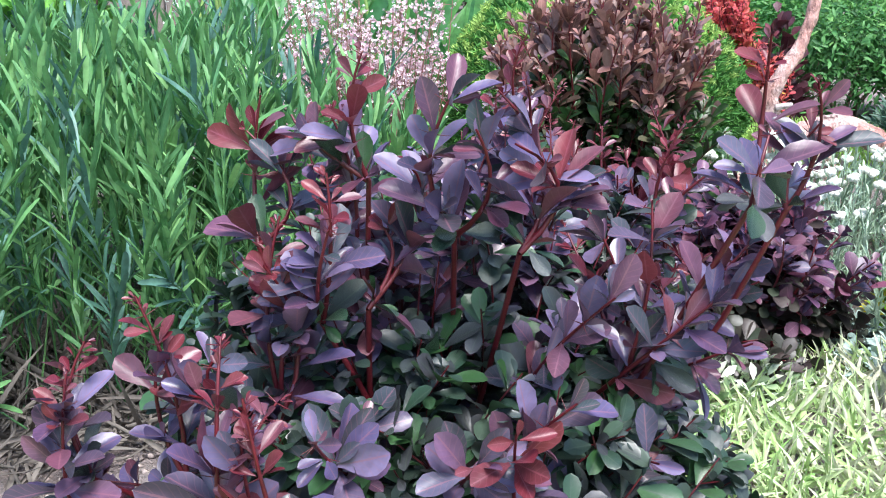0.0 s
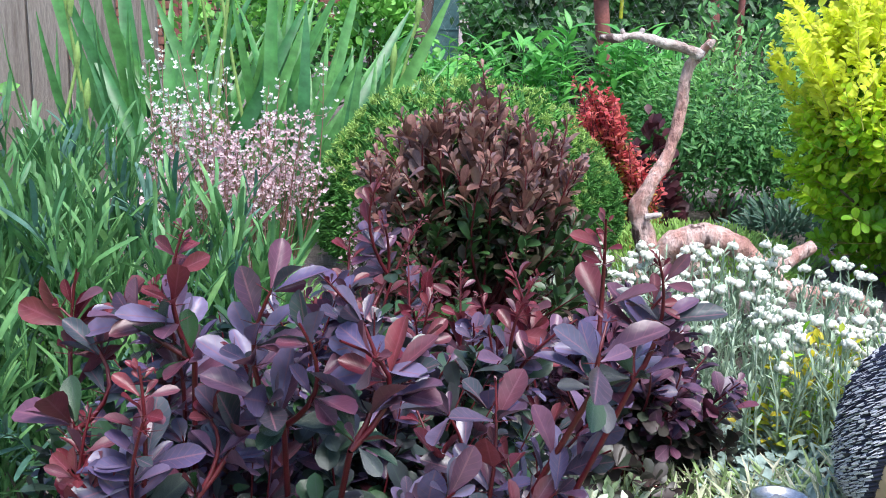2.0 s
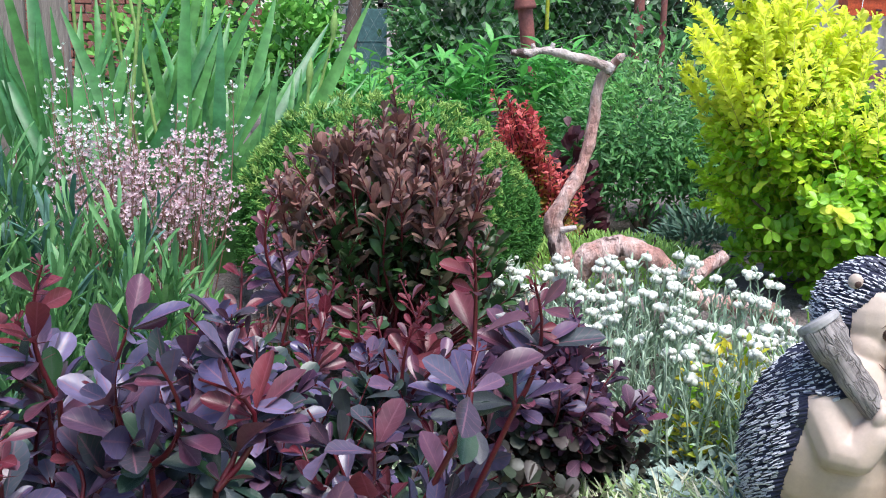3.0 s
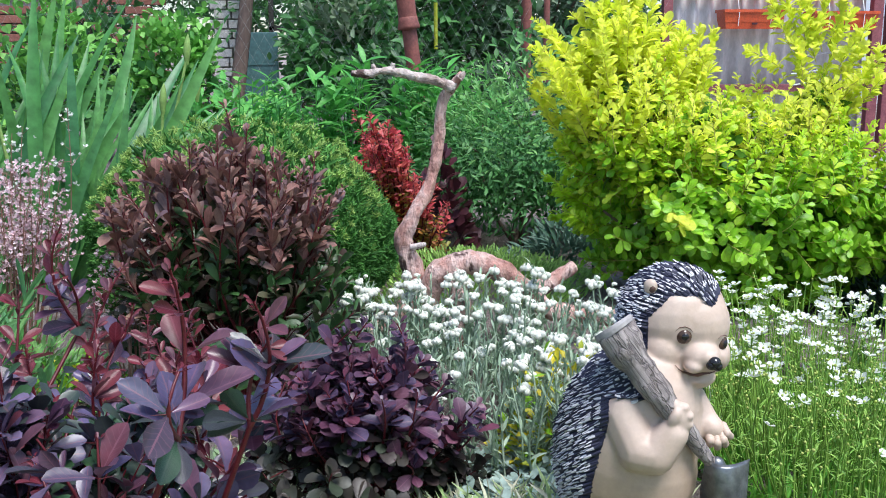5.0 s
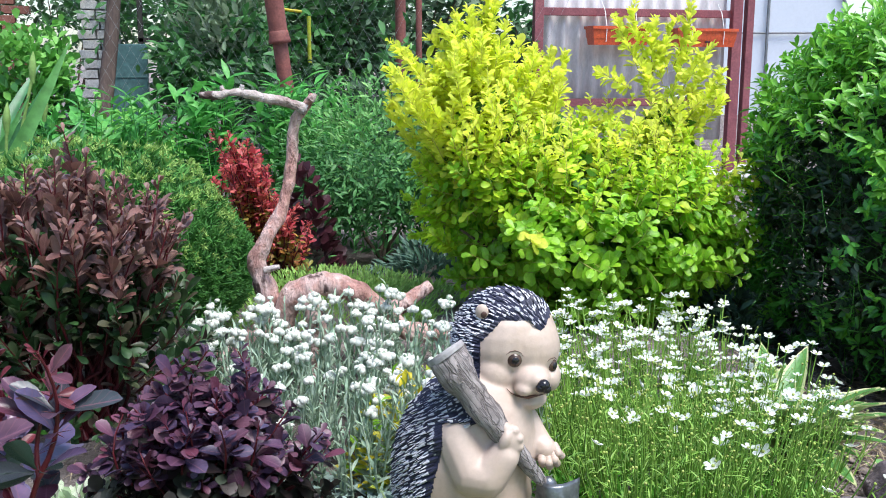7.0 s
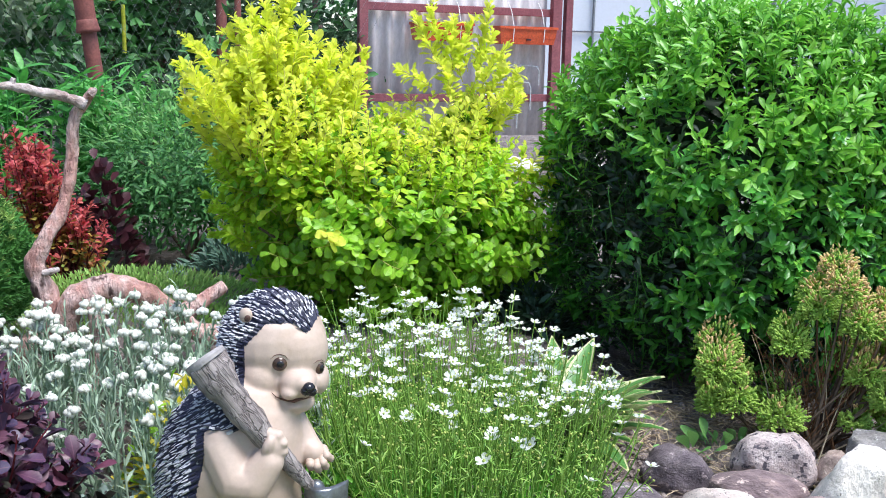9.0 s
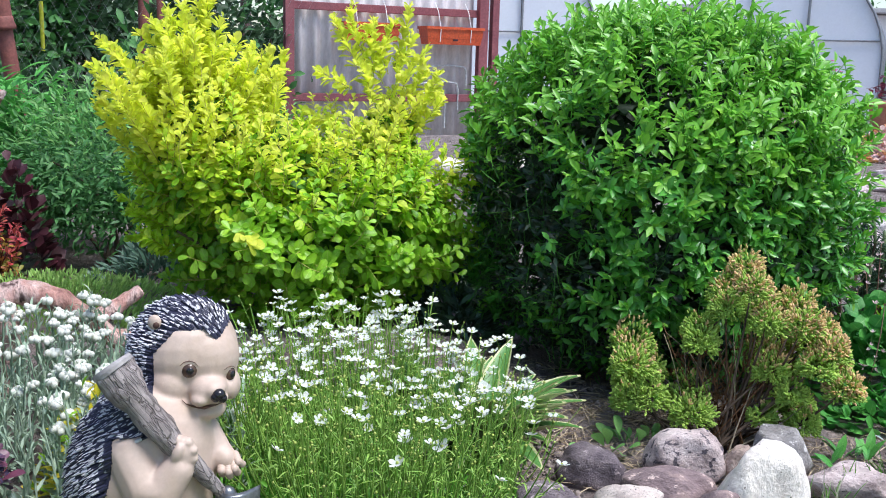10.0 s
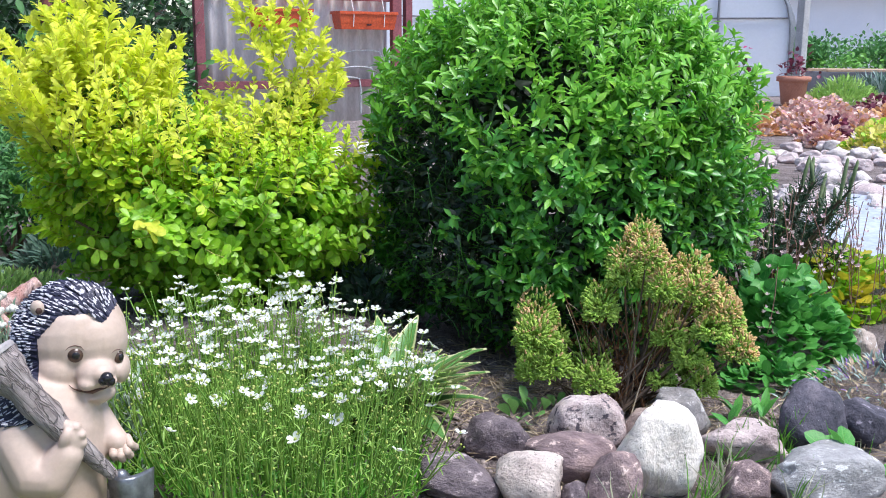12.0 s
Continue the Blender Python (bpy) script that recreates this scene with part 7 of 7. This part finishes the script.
# ---- corrugated screen with flower boxes ----
def build_screen():
    ob = thing("corrugated_screen", (3.28, 6.0, 0.2), "grey corrugated cement screen in a maroon steel frame", "screen")
    n, x0, x1, z0, z1 = 13 * 12, 2.62, 3.95, 0.24, 1.9
    xs = np.linspace(x0, x1, n + 1)
    wv = 0.017 * np.cos((xs - x0) / (x1 - x0) * 13 * 2 * np.pi)
    rows = []
    for dy in (0.0, 0.007):
        for z in (z0, z1):
            rows.append(np.stack([xs, 6.03 + wv + dy, np.full(n + 1, z)], -1))
    V = np.concatenate(rows)
    m = n + 1
    i = np.arange(n)
    F = np.concatenate([np.stack([i, i + 1, i + m + 1, i + m], -1), np.stack([i + 2 * m + 1, i + 2 * m, i + 3 * m, i + 3 * m + 1], -1), np.stack([i + 1, i, i + 2 * m, i + 2 * m + 1], -1), np.stack([i + m, i + m + 1, i + 3 * m + 1, i + 3 * m], -1)])
    part("sheet", (V, F, np.zeros((len(V), 2))), M["slate"], ob)
    for x, r in ((2.575, 0.03), (3.975, 0.035), (4.07, 0.026)):
        part("post", box((x - 3.28, -0.04, 0.75), (2 * r, 0.05, 2.0), 0.004), M["rail"], ob)
    for z in (1.075, 0.50):
        part("rail", box((-0.005, -0.015, z - 0.2), (1.36, 0.03, 0.05), 0.004), M["rail"], ob)
    for k, (a, b, z) in enumerate(((3.45, 3.86, 0.71), (3.42, 3.80, 0.60), (3.43, 3.70, 0.53))):
        t = np.linspace(0, 1, 14)
        pts = np.stack([a + (b - a) * np.minimum(1, t * 1.25), np.full(14, 5.965), z - 0.28 * np.maximum(0, t - 0.8) / 0.2 * (0.4 + 0.2 * k) - 0.012 * np.cos(t * 6)], -1)
        part("wire_loop", tube(pts, 0.006, 6), M["wire"], ob, "bent pale wire hoop")
    for x0, x1, zt in ((2.90, 3.29, 0.983), (3.488, 3.915, 0.975)):
        c = (x0 + x1) / 2
        bx = thing("flower_box", (c, 5.90, zt - 0.115), "orange-red plastic balcony flower box hung on white string", "flower box", "hanging flower boxes")
        bm = bmesh.new()
        bmesh.ops.create_cube(bm, size=1.0, matrix=Matrix.Translation((0, 0, 0.05)) @ Matrix.Diagonal((x1 - x0, 0.13, 0.10, 1)))
        for v in bm.verts:
            if v.co.z < 0.05:
                v.co.x *= 0.93
                v.co.y *= 0.80
        top = max(bm.faces, key=lambda f: f.calc_center_median().z)
        bmesh.ops.inset_region(bm, faces=[top], thickness=0.008)
        bmesh.ops.translate(bm, verts=top.verts[:], vec=(0, 0, -0.06))
        part("trough", bm, M["orange"], bx)
        rim = bmesh.new()
        for cx, cy, sx, sy in ((0, -0.068, x1 - x0 + 0.012, 0.012), (0, 0.068, x1 - x0 + 0.012, 0.012), ((x1 - x0) / 2, 0, 0.012, 0.13), (-(x1 - x0) / 2, 0, 0.012, 0.13)):
            bmesh.ops.create_cube(rim, size=1.0, matrix=Matrix.Translation((cx, cy, 0.107)) @ Matrix.Diagonal((sx, sy, 0.018, 1)))
        part("rim", rim, M["orange"], bx)
        part("handle_slot", box((0.0, -0.064, 0.03), (0.035, 0.008, 0.012), 0.002), M["maroon"], bx)
        for f in (0.22, 0.76):
            u = (x1 - x0) * (f - 0.5)
            part("string", tube([(c + u, 5.83, zt - 0.1), (c + u + 0.003, 5.826, zt - 0.02), (c + u + 0.008, 5.88, zt + 0.10), (c + u + 0.01, 5.94, zt + 0.16)], 0.0026, 5), M["string"], bx)


build_screen()
for k, (x, y, s) in enumerate(((3.55, 5.6, 0.26), (3.8, 5.5, 0.22), (3.35, 5.7, 0.2), (4.05, 5.55, 0.24))):
    stone("pale rough stone at the foot of the screen", x, y, s, s * 0.7, s * 0.7, PALE, 40 + k, 20 * k)


# ---- house, tree and teal panel far behind ----
def build_house():
    ob = thing("brick_house", (-2.2, 8.2, 0.0), "house of dark red brick with a pale brick corner pier", "house")
    part("wall", box((-1.3, 0.6, 1.4), (4.4, 0.3, 3.0)), M["mortar"], ob)
    part("pier_core", box((2.0, 0.05, 1.4), (0.26, 0.26, 3.0)), M["mortar"], ob)
    w = part("window", box((0.30, 0.44, 1.62), (0.9, 0.06, 0.9), 0.01), M["white_petal"], ob, "white framed window")
    part("pane", box((0.30, 0.40, 1.62), (0.76, 0.02, 0.76), 0.004), M["solar"], w)
    a = bpy.data.meshes.new("brick")
    bm = box((0, 0, 0), (0.21, 0.10, 0.062), 0.004)
    bm.to_mesh(a), bm.free()
    b = a.copy()
    a.materials.append(M["brick_red"]), b.materials.append(M["brick_white"])
    for r in range(14):
        for c in range(11):
            x = -1.0 + c * 0.222 + (0.111 if r % 2 else 0)
            if -0.25 < x < 0.85 and 1.12 < 0.34 + r * 0.074 + 0.04:
                continue
            part("brick", a, None, ob, at=pose(x - 0.0, 0.42, 0.34 + r * 0.074))
    for r in range(22):
        for c in range(2):
            part("brick", b, None, ob, at=pose(1.93 + c * 0.14 - (0.03 if r % 2 else 0), -0.09, 0.14 + r * 0.074) @ Matrix.Diagonal((0.6, 1, 1, 1)))


build_house()


def tree(x, y, h, r, keys, n, seed, label, size=0.16, trunk=0.10, clear=0.4):
    base = np.array((x, y, 0.0))
    ob = thing("tree", base, label, "tree", "trees round the garden")
    top = base + (rng.normal(0, 0.2), rng.normal(0, 0.2), h * 0.75)
    pts = curve_points(base - (0, 0, 0.1), top, rng.normal(0, 0.08, 3), 7)
    part("trunk", tube(pts, np.linspace(trunk, trunk * 0.35, 7), 9), M["bark"], ob)
    lv = Leaves()
    c = base + (0, 0, h * (0.5 + clear / 2))
    clumps, d = dome_points(n // 22, c, (r * 0.9, r * 0.9), h * (1 - clear) * 0.5, 0.5, 0.25, seed)
    clumps = c + (clumps - c) * rng.uniform(0.4, 1.0, (len(clumps), 1))
    for k in range(7):
        p, _ = along(pts, np.array([0.45 + 0.07 * k]))
        part("limb", tube(curve_points(p[0], clumps[k * 3 % len(clumps)], rng.normal(0, 0.15, 3)), np.linspace(trunk * 0.4, trunk * 0.1, 6), 6), M["bark"], ob)
    for p, o in zip(clumps, d):
        m = 22
        q = p + rng.normal(0, r * 0.13, (m, 3))
        lv.add(keys[int(rng.uniform() < 0.4) % len(keys)], T_OVAL, q, unit(rng.normal(0, 0.7, (m, 3)) + o * 0.4), unit(rng.normal(0, 0.5, (m, 3)) + (0, 0, 0.8)), size * rng.uniform(0.7, 1.3, m), 1.2)
    lv.lay(ob, "crown")


tree(-0.17, 6.05, 3.6, 1.1, ("far_a", "far_b"), 900, 3.0, "young fruit tree with a straight brown trunk", 0.09, 0.055, 0.55)
ob = thing("teal_cabinet", (0.05, 6.5, 0.0), "dark teal painted sheet metal panel behind the netting", "metal panel")
part("panel", box((0.0, 0, 0.43), (0.26, 0.22, 0.86), 0.006), M["teal"], ob)
part("seam", box((0.0, -0.112, 0.66), (0.25, 0.006, 0.008), 0.001), M["teal"], ob)
ob = thing("black_gate_frame", (0.2, 6.55, 0.0), "black steel angle frame beside the teal panel", "gate frame")
part("upright", box((-0.06, 0.15, 0.55), (0.035, 0.035, 1.6), 0.003, 0), M["statue_black"], ob)
part("crossbar", box((0.05, 0.15, 0.89), (0.26, 0.035, 0.03), 0.003), M["statue_black"], ob)

# ---- the far right: path, heuchera bed, greenhouses ----
for c, rx, ry, key, n in (((9.4, 6.75), 0.4, 0.3, "heu_pink", 90), ((8.7, 6.15), 0.36, 0.28, "heu_pink", 90), ((7.85, 5.4), 0.3, 0.25, "heu_pink", 80), ((7.4, 4.95), 0.26, 0.2, "heu_dark", 50), ((7.05, 4.75), 0.2, 0.18, "heu_pink", 50), ((8.3, 5.35), 0.28, 0.22, "heu_pink", 70), ((7.0, 4.25), 0.26, 0.2, "heu_yellow", 80), ((7.9, 4.7), 0.32, 0.2, "heu_yellow", 80), ((9.4, 5.85), 0.4, 0.28, "heu_dark", 80), ((10.1, 6.3), 0.4, 0.3, "heu_dark", 80), ((7.4, 5.7), 0.22, 0.2, "heu_orange", 50), ((8.2, 6.5), 0.3, 0.25, "heu_orange", 60), ((9.0, 7.1), 0.3, 0.25, "heu_yellow", 50), ((8.5, 7.1), 0.3, 0.25, "heu_dark", 60), ((8.9, 5.5), 0.25, 0.2, "heu_orange", 50), ((10.2, 7.1), 0.35, 0.3, "heu_pink", 70), ((10.9, 6.9), 0.35, 0.3, "heu_dark", 70)):
    ground_cover("heuchera", {"heu_orange": "amber-leaved heuchera in the far bed", "heu_pink": "dusty pink heuchera in the far bed", "heu_yellow": "yellow-leaved heuchera in the far bed", "heu_dark": "dark wine-red heuchera in the far bed"}[key], "perennial", ((key, 0.72), ({"heu_orange": "heu_pink", "heu_pink": "heu_orange", "heu_yellow": "lime", "heu_dark": "heu_pink"}[key], 0.22)), n * 5, c, rx, ry, 0.22, 0.045, T_SCALLOP, 0.6)
ground_cover("feathery_plant", "feathery bright green plant beside the pot", "perennial", (("moss", 1.0),), 900, (12.0, 8.2), 0.55, 0.45, 0.34, 0.10, T_SPRIG, 1.0)
ground_cover("onion_rows", "bluish onion leaves in a vegetable bed", "vegetable", (("bluegreen", 0.6), ("silver_low", 0.4)), 420, (14.6, 9.2), 1.2, 0.5, 0.1, 0.30, T_BLADE, 2.5)
r2 = random.Random(11)
for k in range(130):
    x, y = 4.6 + r2.uniform(-0.5, 3.4), 3.0 + r2.uniform(-0.25, 1.0)
    y += 0.42 * (x - 5.0)
    s = r2.uniform(0.08, 0.19)
    stone("pale rounded path-edge stone", x, y, s, s * r2.uniform(0.6, 0.9), s * 0.6, [[(0.52, 0.46, 0.44), (0.66, 0.60, 0.58)], [(0.46, 0.37, 0.37), (0.60, 0.50, 0.49)]][k % 2], 60 + k, r2.uniform(0, 180))
ob = new("path_sheet", mesh_from("path_sheet", np.array([(3.2, 1.35, 0.03), (8, 1.6, 0.03), (8.5, 3.9, 0.03), (4.2, 2.75, 0.03)]), np.array([(0, 1, 2, 3)])))
ob.data.materials.append(M["water"])
tagged(ob, "pale bluish-grey smooth garden path", "path", kind="structure")


def build_pine():
    base = np.array((2.86, 1.80, 0.0))
    ob = thing("mountain_pine", base, "dark dwarf mountain pine with upright grey-green candles", "conifer")
    lv = Leaves()
    for k in range(30):
        u, v = rng.uniform(-0.26, 0.30), rng.uniform(-0.15, 0.2)
        h = rng.uniform(0.16, 0.40)
        a = base + np.array((u * 0.79 + v * 0.6, -u * 0.61 + v * 0.78, h))
        part("branch", tube(curve_points(base, a, (0, 0, -0.03)), np.linspace(0.010, 0.004, 6), 6), M["twig"], ob)
        t = a + np.array((rng.normal(0, 0.012), rng.normal(0, 0.012), rng.uniform(0.06, 0.12)))
        part("candle", tube([a, (a + t) / 2, t - (0, 0, 0.008), t], (0.005, 0.0065, 0.005, 0.001), 6), M["candle"], ob, "upright grey-green pine candle")
        m = 90
        s = rng.uniform(0, 1, m)[:, None]
        p = a * s + (a * 0.6 + base * 0.4) * (1 - s)
        d = unit(rng.normal(0, 1, (m, 3)) + (0, 0, 0.7))
        lv.add("pine", T_BLADE, p, d, rng.normal(0, 1, (m, 3)), rng.uniform(0.04, 0.065, m), 0.5)
    lv.lay(ob, "needles")
    ob = thing("faded_flower_stems", (2.95, 1.55, 0.0), "thin brown faded stems with sparse pale pink flowers", "flower")
    lv, stems = Leaves(), []
    for k in range(60):
        x, y = 2.95 + rng.normal(0, 0.2), 1.52 + rng.normal(0, 0.12)
        t = np.array((x + rng.normal(0, 0.04), y + rng.normal(0, 0.04), rng.uniform(0.25, 0.42)))
        pts = curve_points((x, y, 0), t, rng.normal(0, 0.02, 3), 5)
        stems.append(tube(pts, 0.0013, 3))
        m = 7
        p, _ = along(pts, rng.uniform(0.45, 1, m))
        lv.add("pink_petal", T_FLORET, p + rng.normal(0, 0.01, (m, 3)), rng.normal(0, 1, (m, 3)), (0, -0.4, 1), rng.uniform(0.010, 0.02, m))
    tagged(part("stalk", join(stems), M["pink_stem"], ob), kind="stuff")
    lv.lay(ob, "blossom")


build_pine()


def build_pot():
    at = np.array((11.35, 8.5, 0.0))
    ob = thing("flower_pot", at, "terracotta pot with a rolled rim holding a dark red plant", "flower pot")
    part("pot", lathe([(0.13, 0.0), (0.14, 0.01), (0.18, 0.30), (0.185, 0.31), (0.215, 0.315), (0.218, 0.37), (0.20, 0.38), (0.17, 0.37), (0.16, 0.33), (0.0, 0.33)], 28, at), M["terracotta"], ob)
    pl = thing("potted_plant", at + (0, 0, 0.33), "dark red leafy plant growing in the terracotta pot", "plant")
    lv = Leaves()
    lv.add("heu_dark", T_ROUND, at + np.abs(rng.normal(0, 1, (90, 3))) * (0, 0, 0.14) + rng.normal(0, 0.09, (90, 3)) * (1, 1, 0.2) + (0, 0, 0.38), rng.normal(0, 1, (90, 3)) + (0, 0, 0.6), (0, 0, 1), rng.uniform(0.05, 0.1, 90))
    lv.lay(pl)
    ob = thing("magenta_flowers", (9.4, 7.6, 0.0), "small magenta flowers on leafy stems", "flower")
    lv = Leaves()
    P = np.array((9.6, 7.8, 0.45)) + rng.normal(0, 1, (26, 3)) * (0.12, 0.1, 0.16)
    lv.add("magenta", T_FLOWER, P, rng.normal(0, 1, (26, 3)) * (1, 1, 0.1), (-0.4, -0.5, 1), 0.06)
    lv.add("heu_dark", T_ROUND, P - (0, 0, 0.2), rng.normal(0, 1, (26, 3)), (0, 0, 1), 0.12)
    lv.lay(ob, "blossom")


build_pot()


def greenhouse(x, y, turn, w, length, label, rise=1.15):
    """An arched tunnel of pale panels on steel hoops, its end wall towards the garden."""
    ob = thing("greenhouse", (x, y, 0.0), label, "greenhouse")
    ob.rotation_euler[2] = radians(turn)
    r = w / 2
    arc = [(-r, 0.0), (-r, rise * 0.5), (-r, rise)] + [(-r * math.cos(a), rise + r * math.sin(a)) for a in np.linspace(0.12, math.pi - 0.12, 17)] + [(r, rise), (r, rise * 0.5), (r, 0.0)]
    pts = np.array(arc)
    m = len(pts)
    V = np.concatenate([np.stack([pts[:, 0], np.full(m, yy), pts[:, 1]], -1) for yy in (0.0, length)])
    i = np.arange(m - 1)
    part("roof", mesh_from("roof", V, np.stack([i, i + 1, i + m + 1, i + m], -1), np.zeros((len(V), 2))), M["poly"], ob)
    bm = bmesh.new()
    vs = [bm.verts.new((p[0] * 0.998, 0.01, p[1] * 0.998)) for p in pts]
    bm.faces.new(vs)
    part("end_wall", bm, M["poly"], ob, "milky end wall of polycarbonate")
    for yy in np.arange(-0.02, length, 1.0):
        part("hoop", mesh_from("hoop", *tube(np.stack([pts[:, 0], np.full(m, yy), pts[:, 1]], -1), 0.022, 6)), M["gh_frame"], ob)
    for zz, half in ((1.18, r * 0.97),):
        part("crossbar", mesh_from("crossbar", *tube([(-half, -0.02, zz), (half, -0.02, zz)], 0.014, 6)), M["gh_frame"], ob)
    for xx in (-0.42, 0.42):
        part("door_post", mesh_from("door_post", *tube([(xx, -0.025, 0), (xx, -0.025, 1.95)], 0.022, 6)), M["gh_frame"], ob)
    return ob


greenhouse(12.27, 11.28, -52, 3.0, 6.0, "arched greenhouse with milky bluish panels on steel hoops", 0.9)
greenhouse(8.2, 13.0, -30, 3.0, 6.0, "second pale arched greenhouse further back")
ob = thing("concrete_post", (11.87, 8.84, 0.0), "slim pale grey concrete post", "post")
part("post", box((0, 0, 1.5), (0.12, 0.12, 3.0), 0.01), M["concrete"], ob)
ob = thing("raised_bed", (15.0, 10.2, 0.0), "raised bed with dark sides and a pale plank on top", "raised bed")
for name, c, s, k in (("side", (0, 0, 0.18), (1.4, 0.9, 0.36), "felt"), ("plank", (-0.05, -0.3, 0.385), (1.45, 0.28, 0.04), "plank"), ("plank", (0.03, 0.12, 0.385), (1.35, 0.24, 0.04), "plank")):
    part(name, box(c, s, 0.005, -35), M[k], ob)
bush("currant_bush", "rounded green berry bush beyond the raised bed", "shrub", (15.9, 11.7, 0), (0.75, 0.7), 0.95, ("far_a", "far_b"), 2000, 0.08, T_ROUND, 8, seed=31.0, group="garden shrubs")
bush("currant_bush", "rounded green berry bush beyond the raised bed", "shrub", (18.6, 12.3, 0), (0.8, 0.7), 0.9, ("far_a", "far_b"), 2000, 0.08, T_ROUND, 8, seed=32.0, group="garden shrubs")
ob = thing("board_stack", (19.6, 11.4, 0.0), "stacks of pale reddish boards", "timber")
for k in range(5):
    part("board", box((0.05 * (k % 2), 0, 0.12 + 0.2 * k), (2.2, 0.5, 0.10), 0.01, -35), M[("plank", "brick_white")[k % 2]], ob)
ob = thing("white_shed", (27.0, 19.0, 0.0), "long low white shed with a pale roof", "shed")
part("wall", box((0, 0, 1.0), (16, 0.4, 2.6), 0.02, -35), M["poly"], ob)
part("roof", box((0, 0.3, 2.4), (16.6, 2.2, 0.14), 0.02, -35), M["concrete"], ob)

# trees closing the garden all round
for k, (x, y, h, r) in enumerate(((-4, 12, 6, 2.4), (0.5, 13, 7, 2.6), (3.6, 14, 6.5, 2.4), (-8, 9, 6, 2.6), (-10, 2, 6, 2.6), (-8, -6, 6.5, 2.6), (-2, -10, 7, 2.8), (5, -11, 6, 2.6), (12, -8, 6.5, 2.6), (30, 2, 7, 3), (6.5, 20, 7, 3.2), (34, 26, 8, 3.5))):
    tree(x, y, h, r, ("far_a", "far_c"), 1500, 40.0 + k, "broad green garden tree with a dense crown", 0.26, 0.14, 0.12)

# unseen lawn added round the beds, partly for its green bounce light
def build_meadow():
    gx, gy = np.linspace(-14, 14, 57), np.linspace(-14, 0.55, 40)
    X, Y = np.meshgrid(gx, gy, indexing="ij")
    V = np.stack([X, Y, ground_z(X, Y) + 0.03 * (1 - smooth_to(-0.3, 0.5, Y)) - 0.03 * smooth_to(0.1, 0.5, Y)], -1).reshape(-1, 3)
    n, m = X.shape
    i, j = np.meshgrid(np.arange(n - 1), np.arange(m - 1), indexing="ij")
    F = np.stack([i * m + j, (i + 1) * m + j, (i + 1) * m + j + 1, i * m + j + 1], -1).reshape(-1, 4)
    ob = new("lawn", mesh_from("lawn", V, F))
    ob.data.materials.append(surf_mat("mown_lawn", [(0.10, 0.20, 0.045), (0.17, 0.29, 0.07), (0.24, 0.31, 0.11)], 3.0, 0.9, 0.8, 0.02, 70.0, spec=0.2))
    tagged(ob, "mown green lawn in front of the beds", "lawn", kind="structure")


build_meadow()
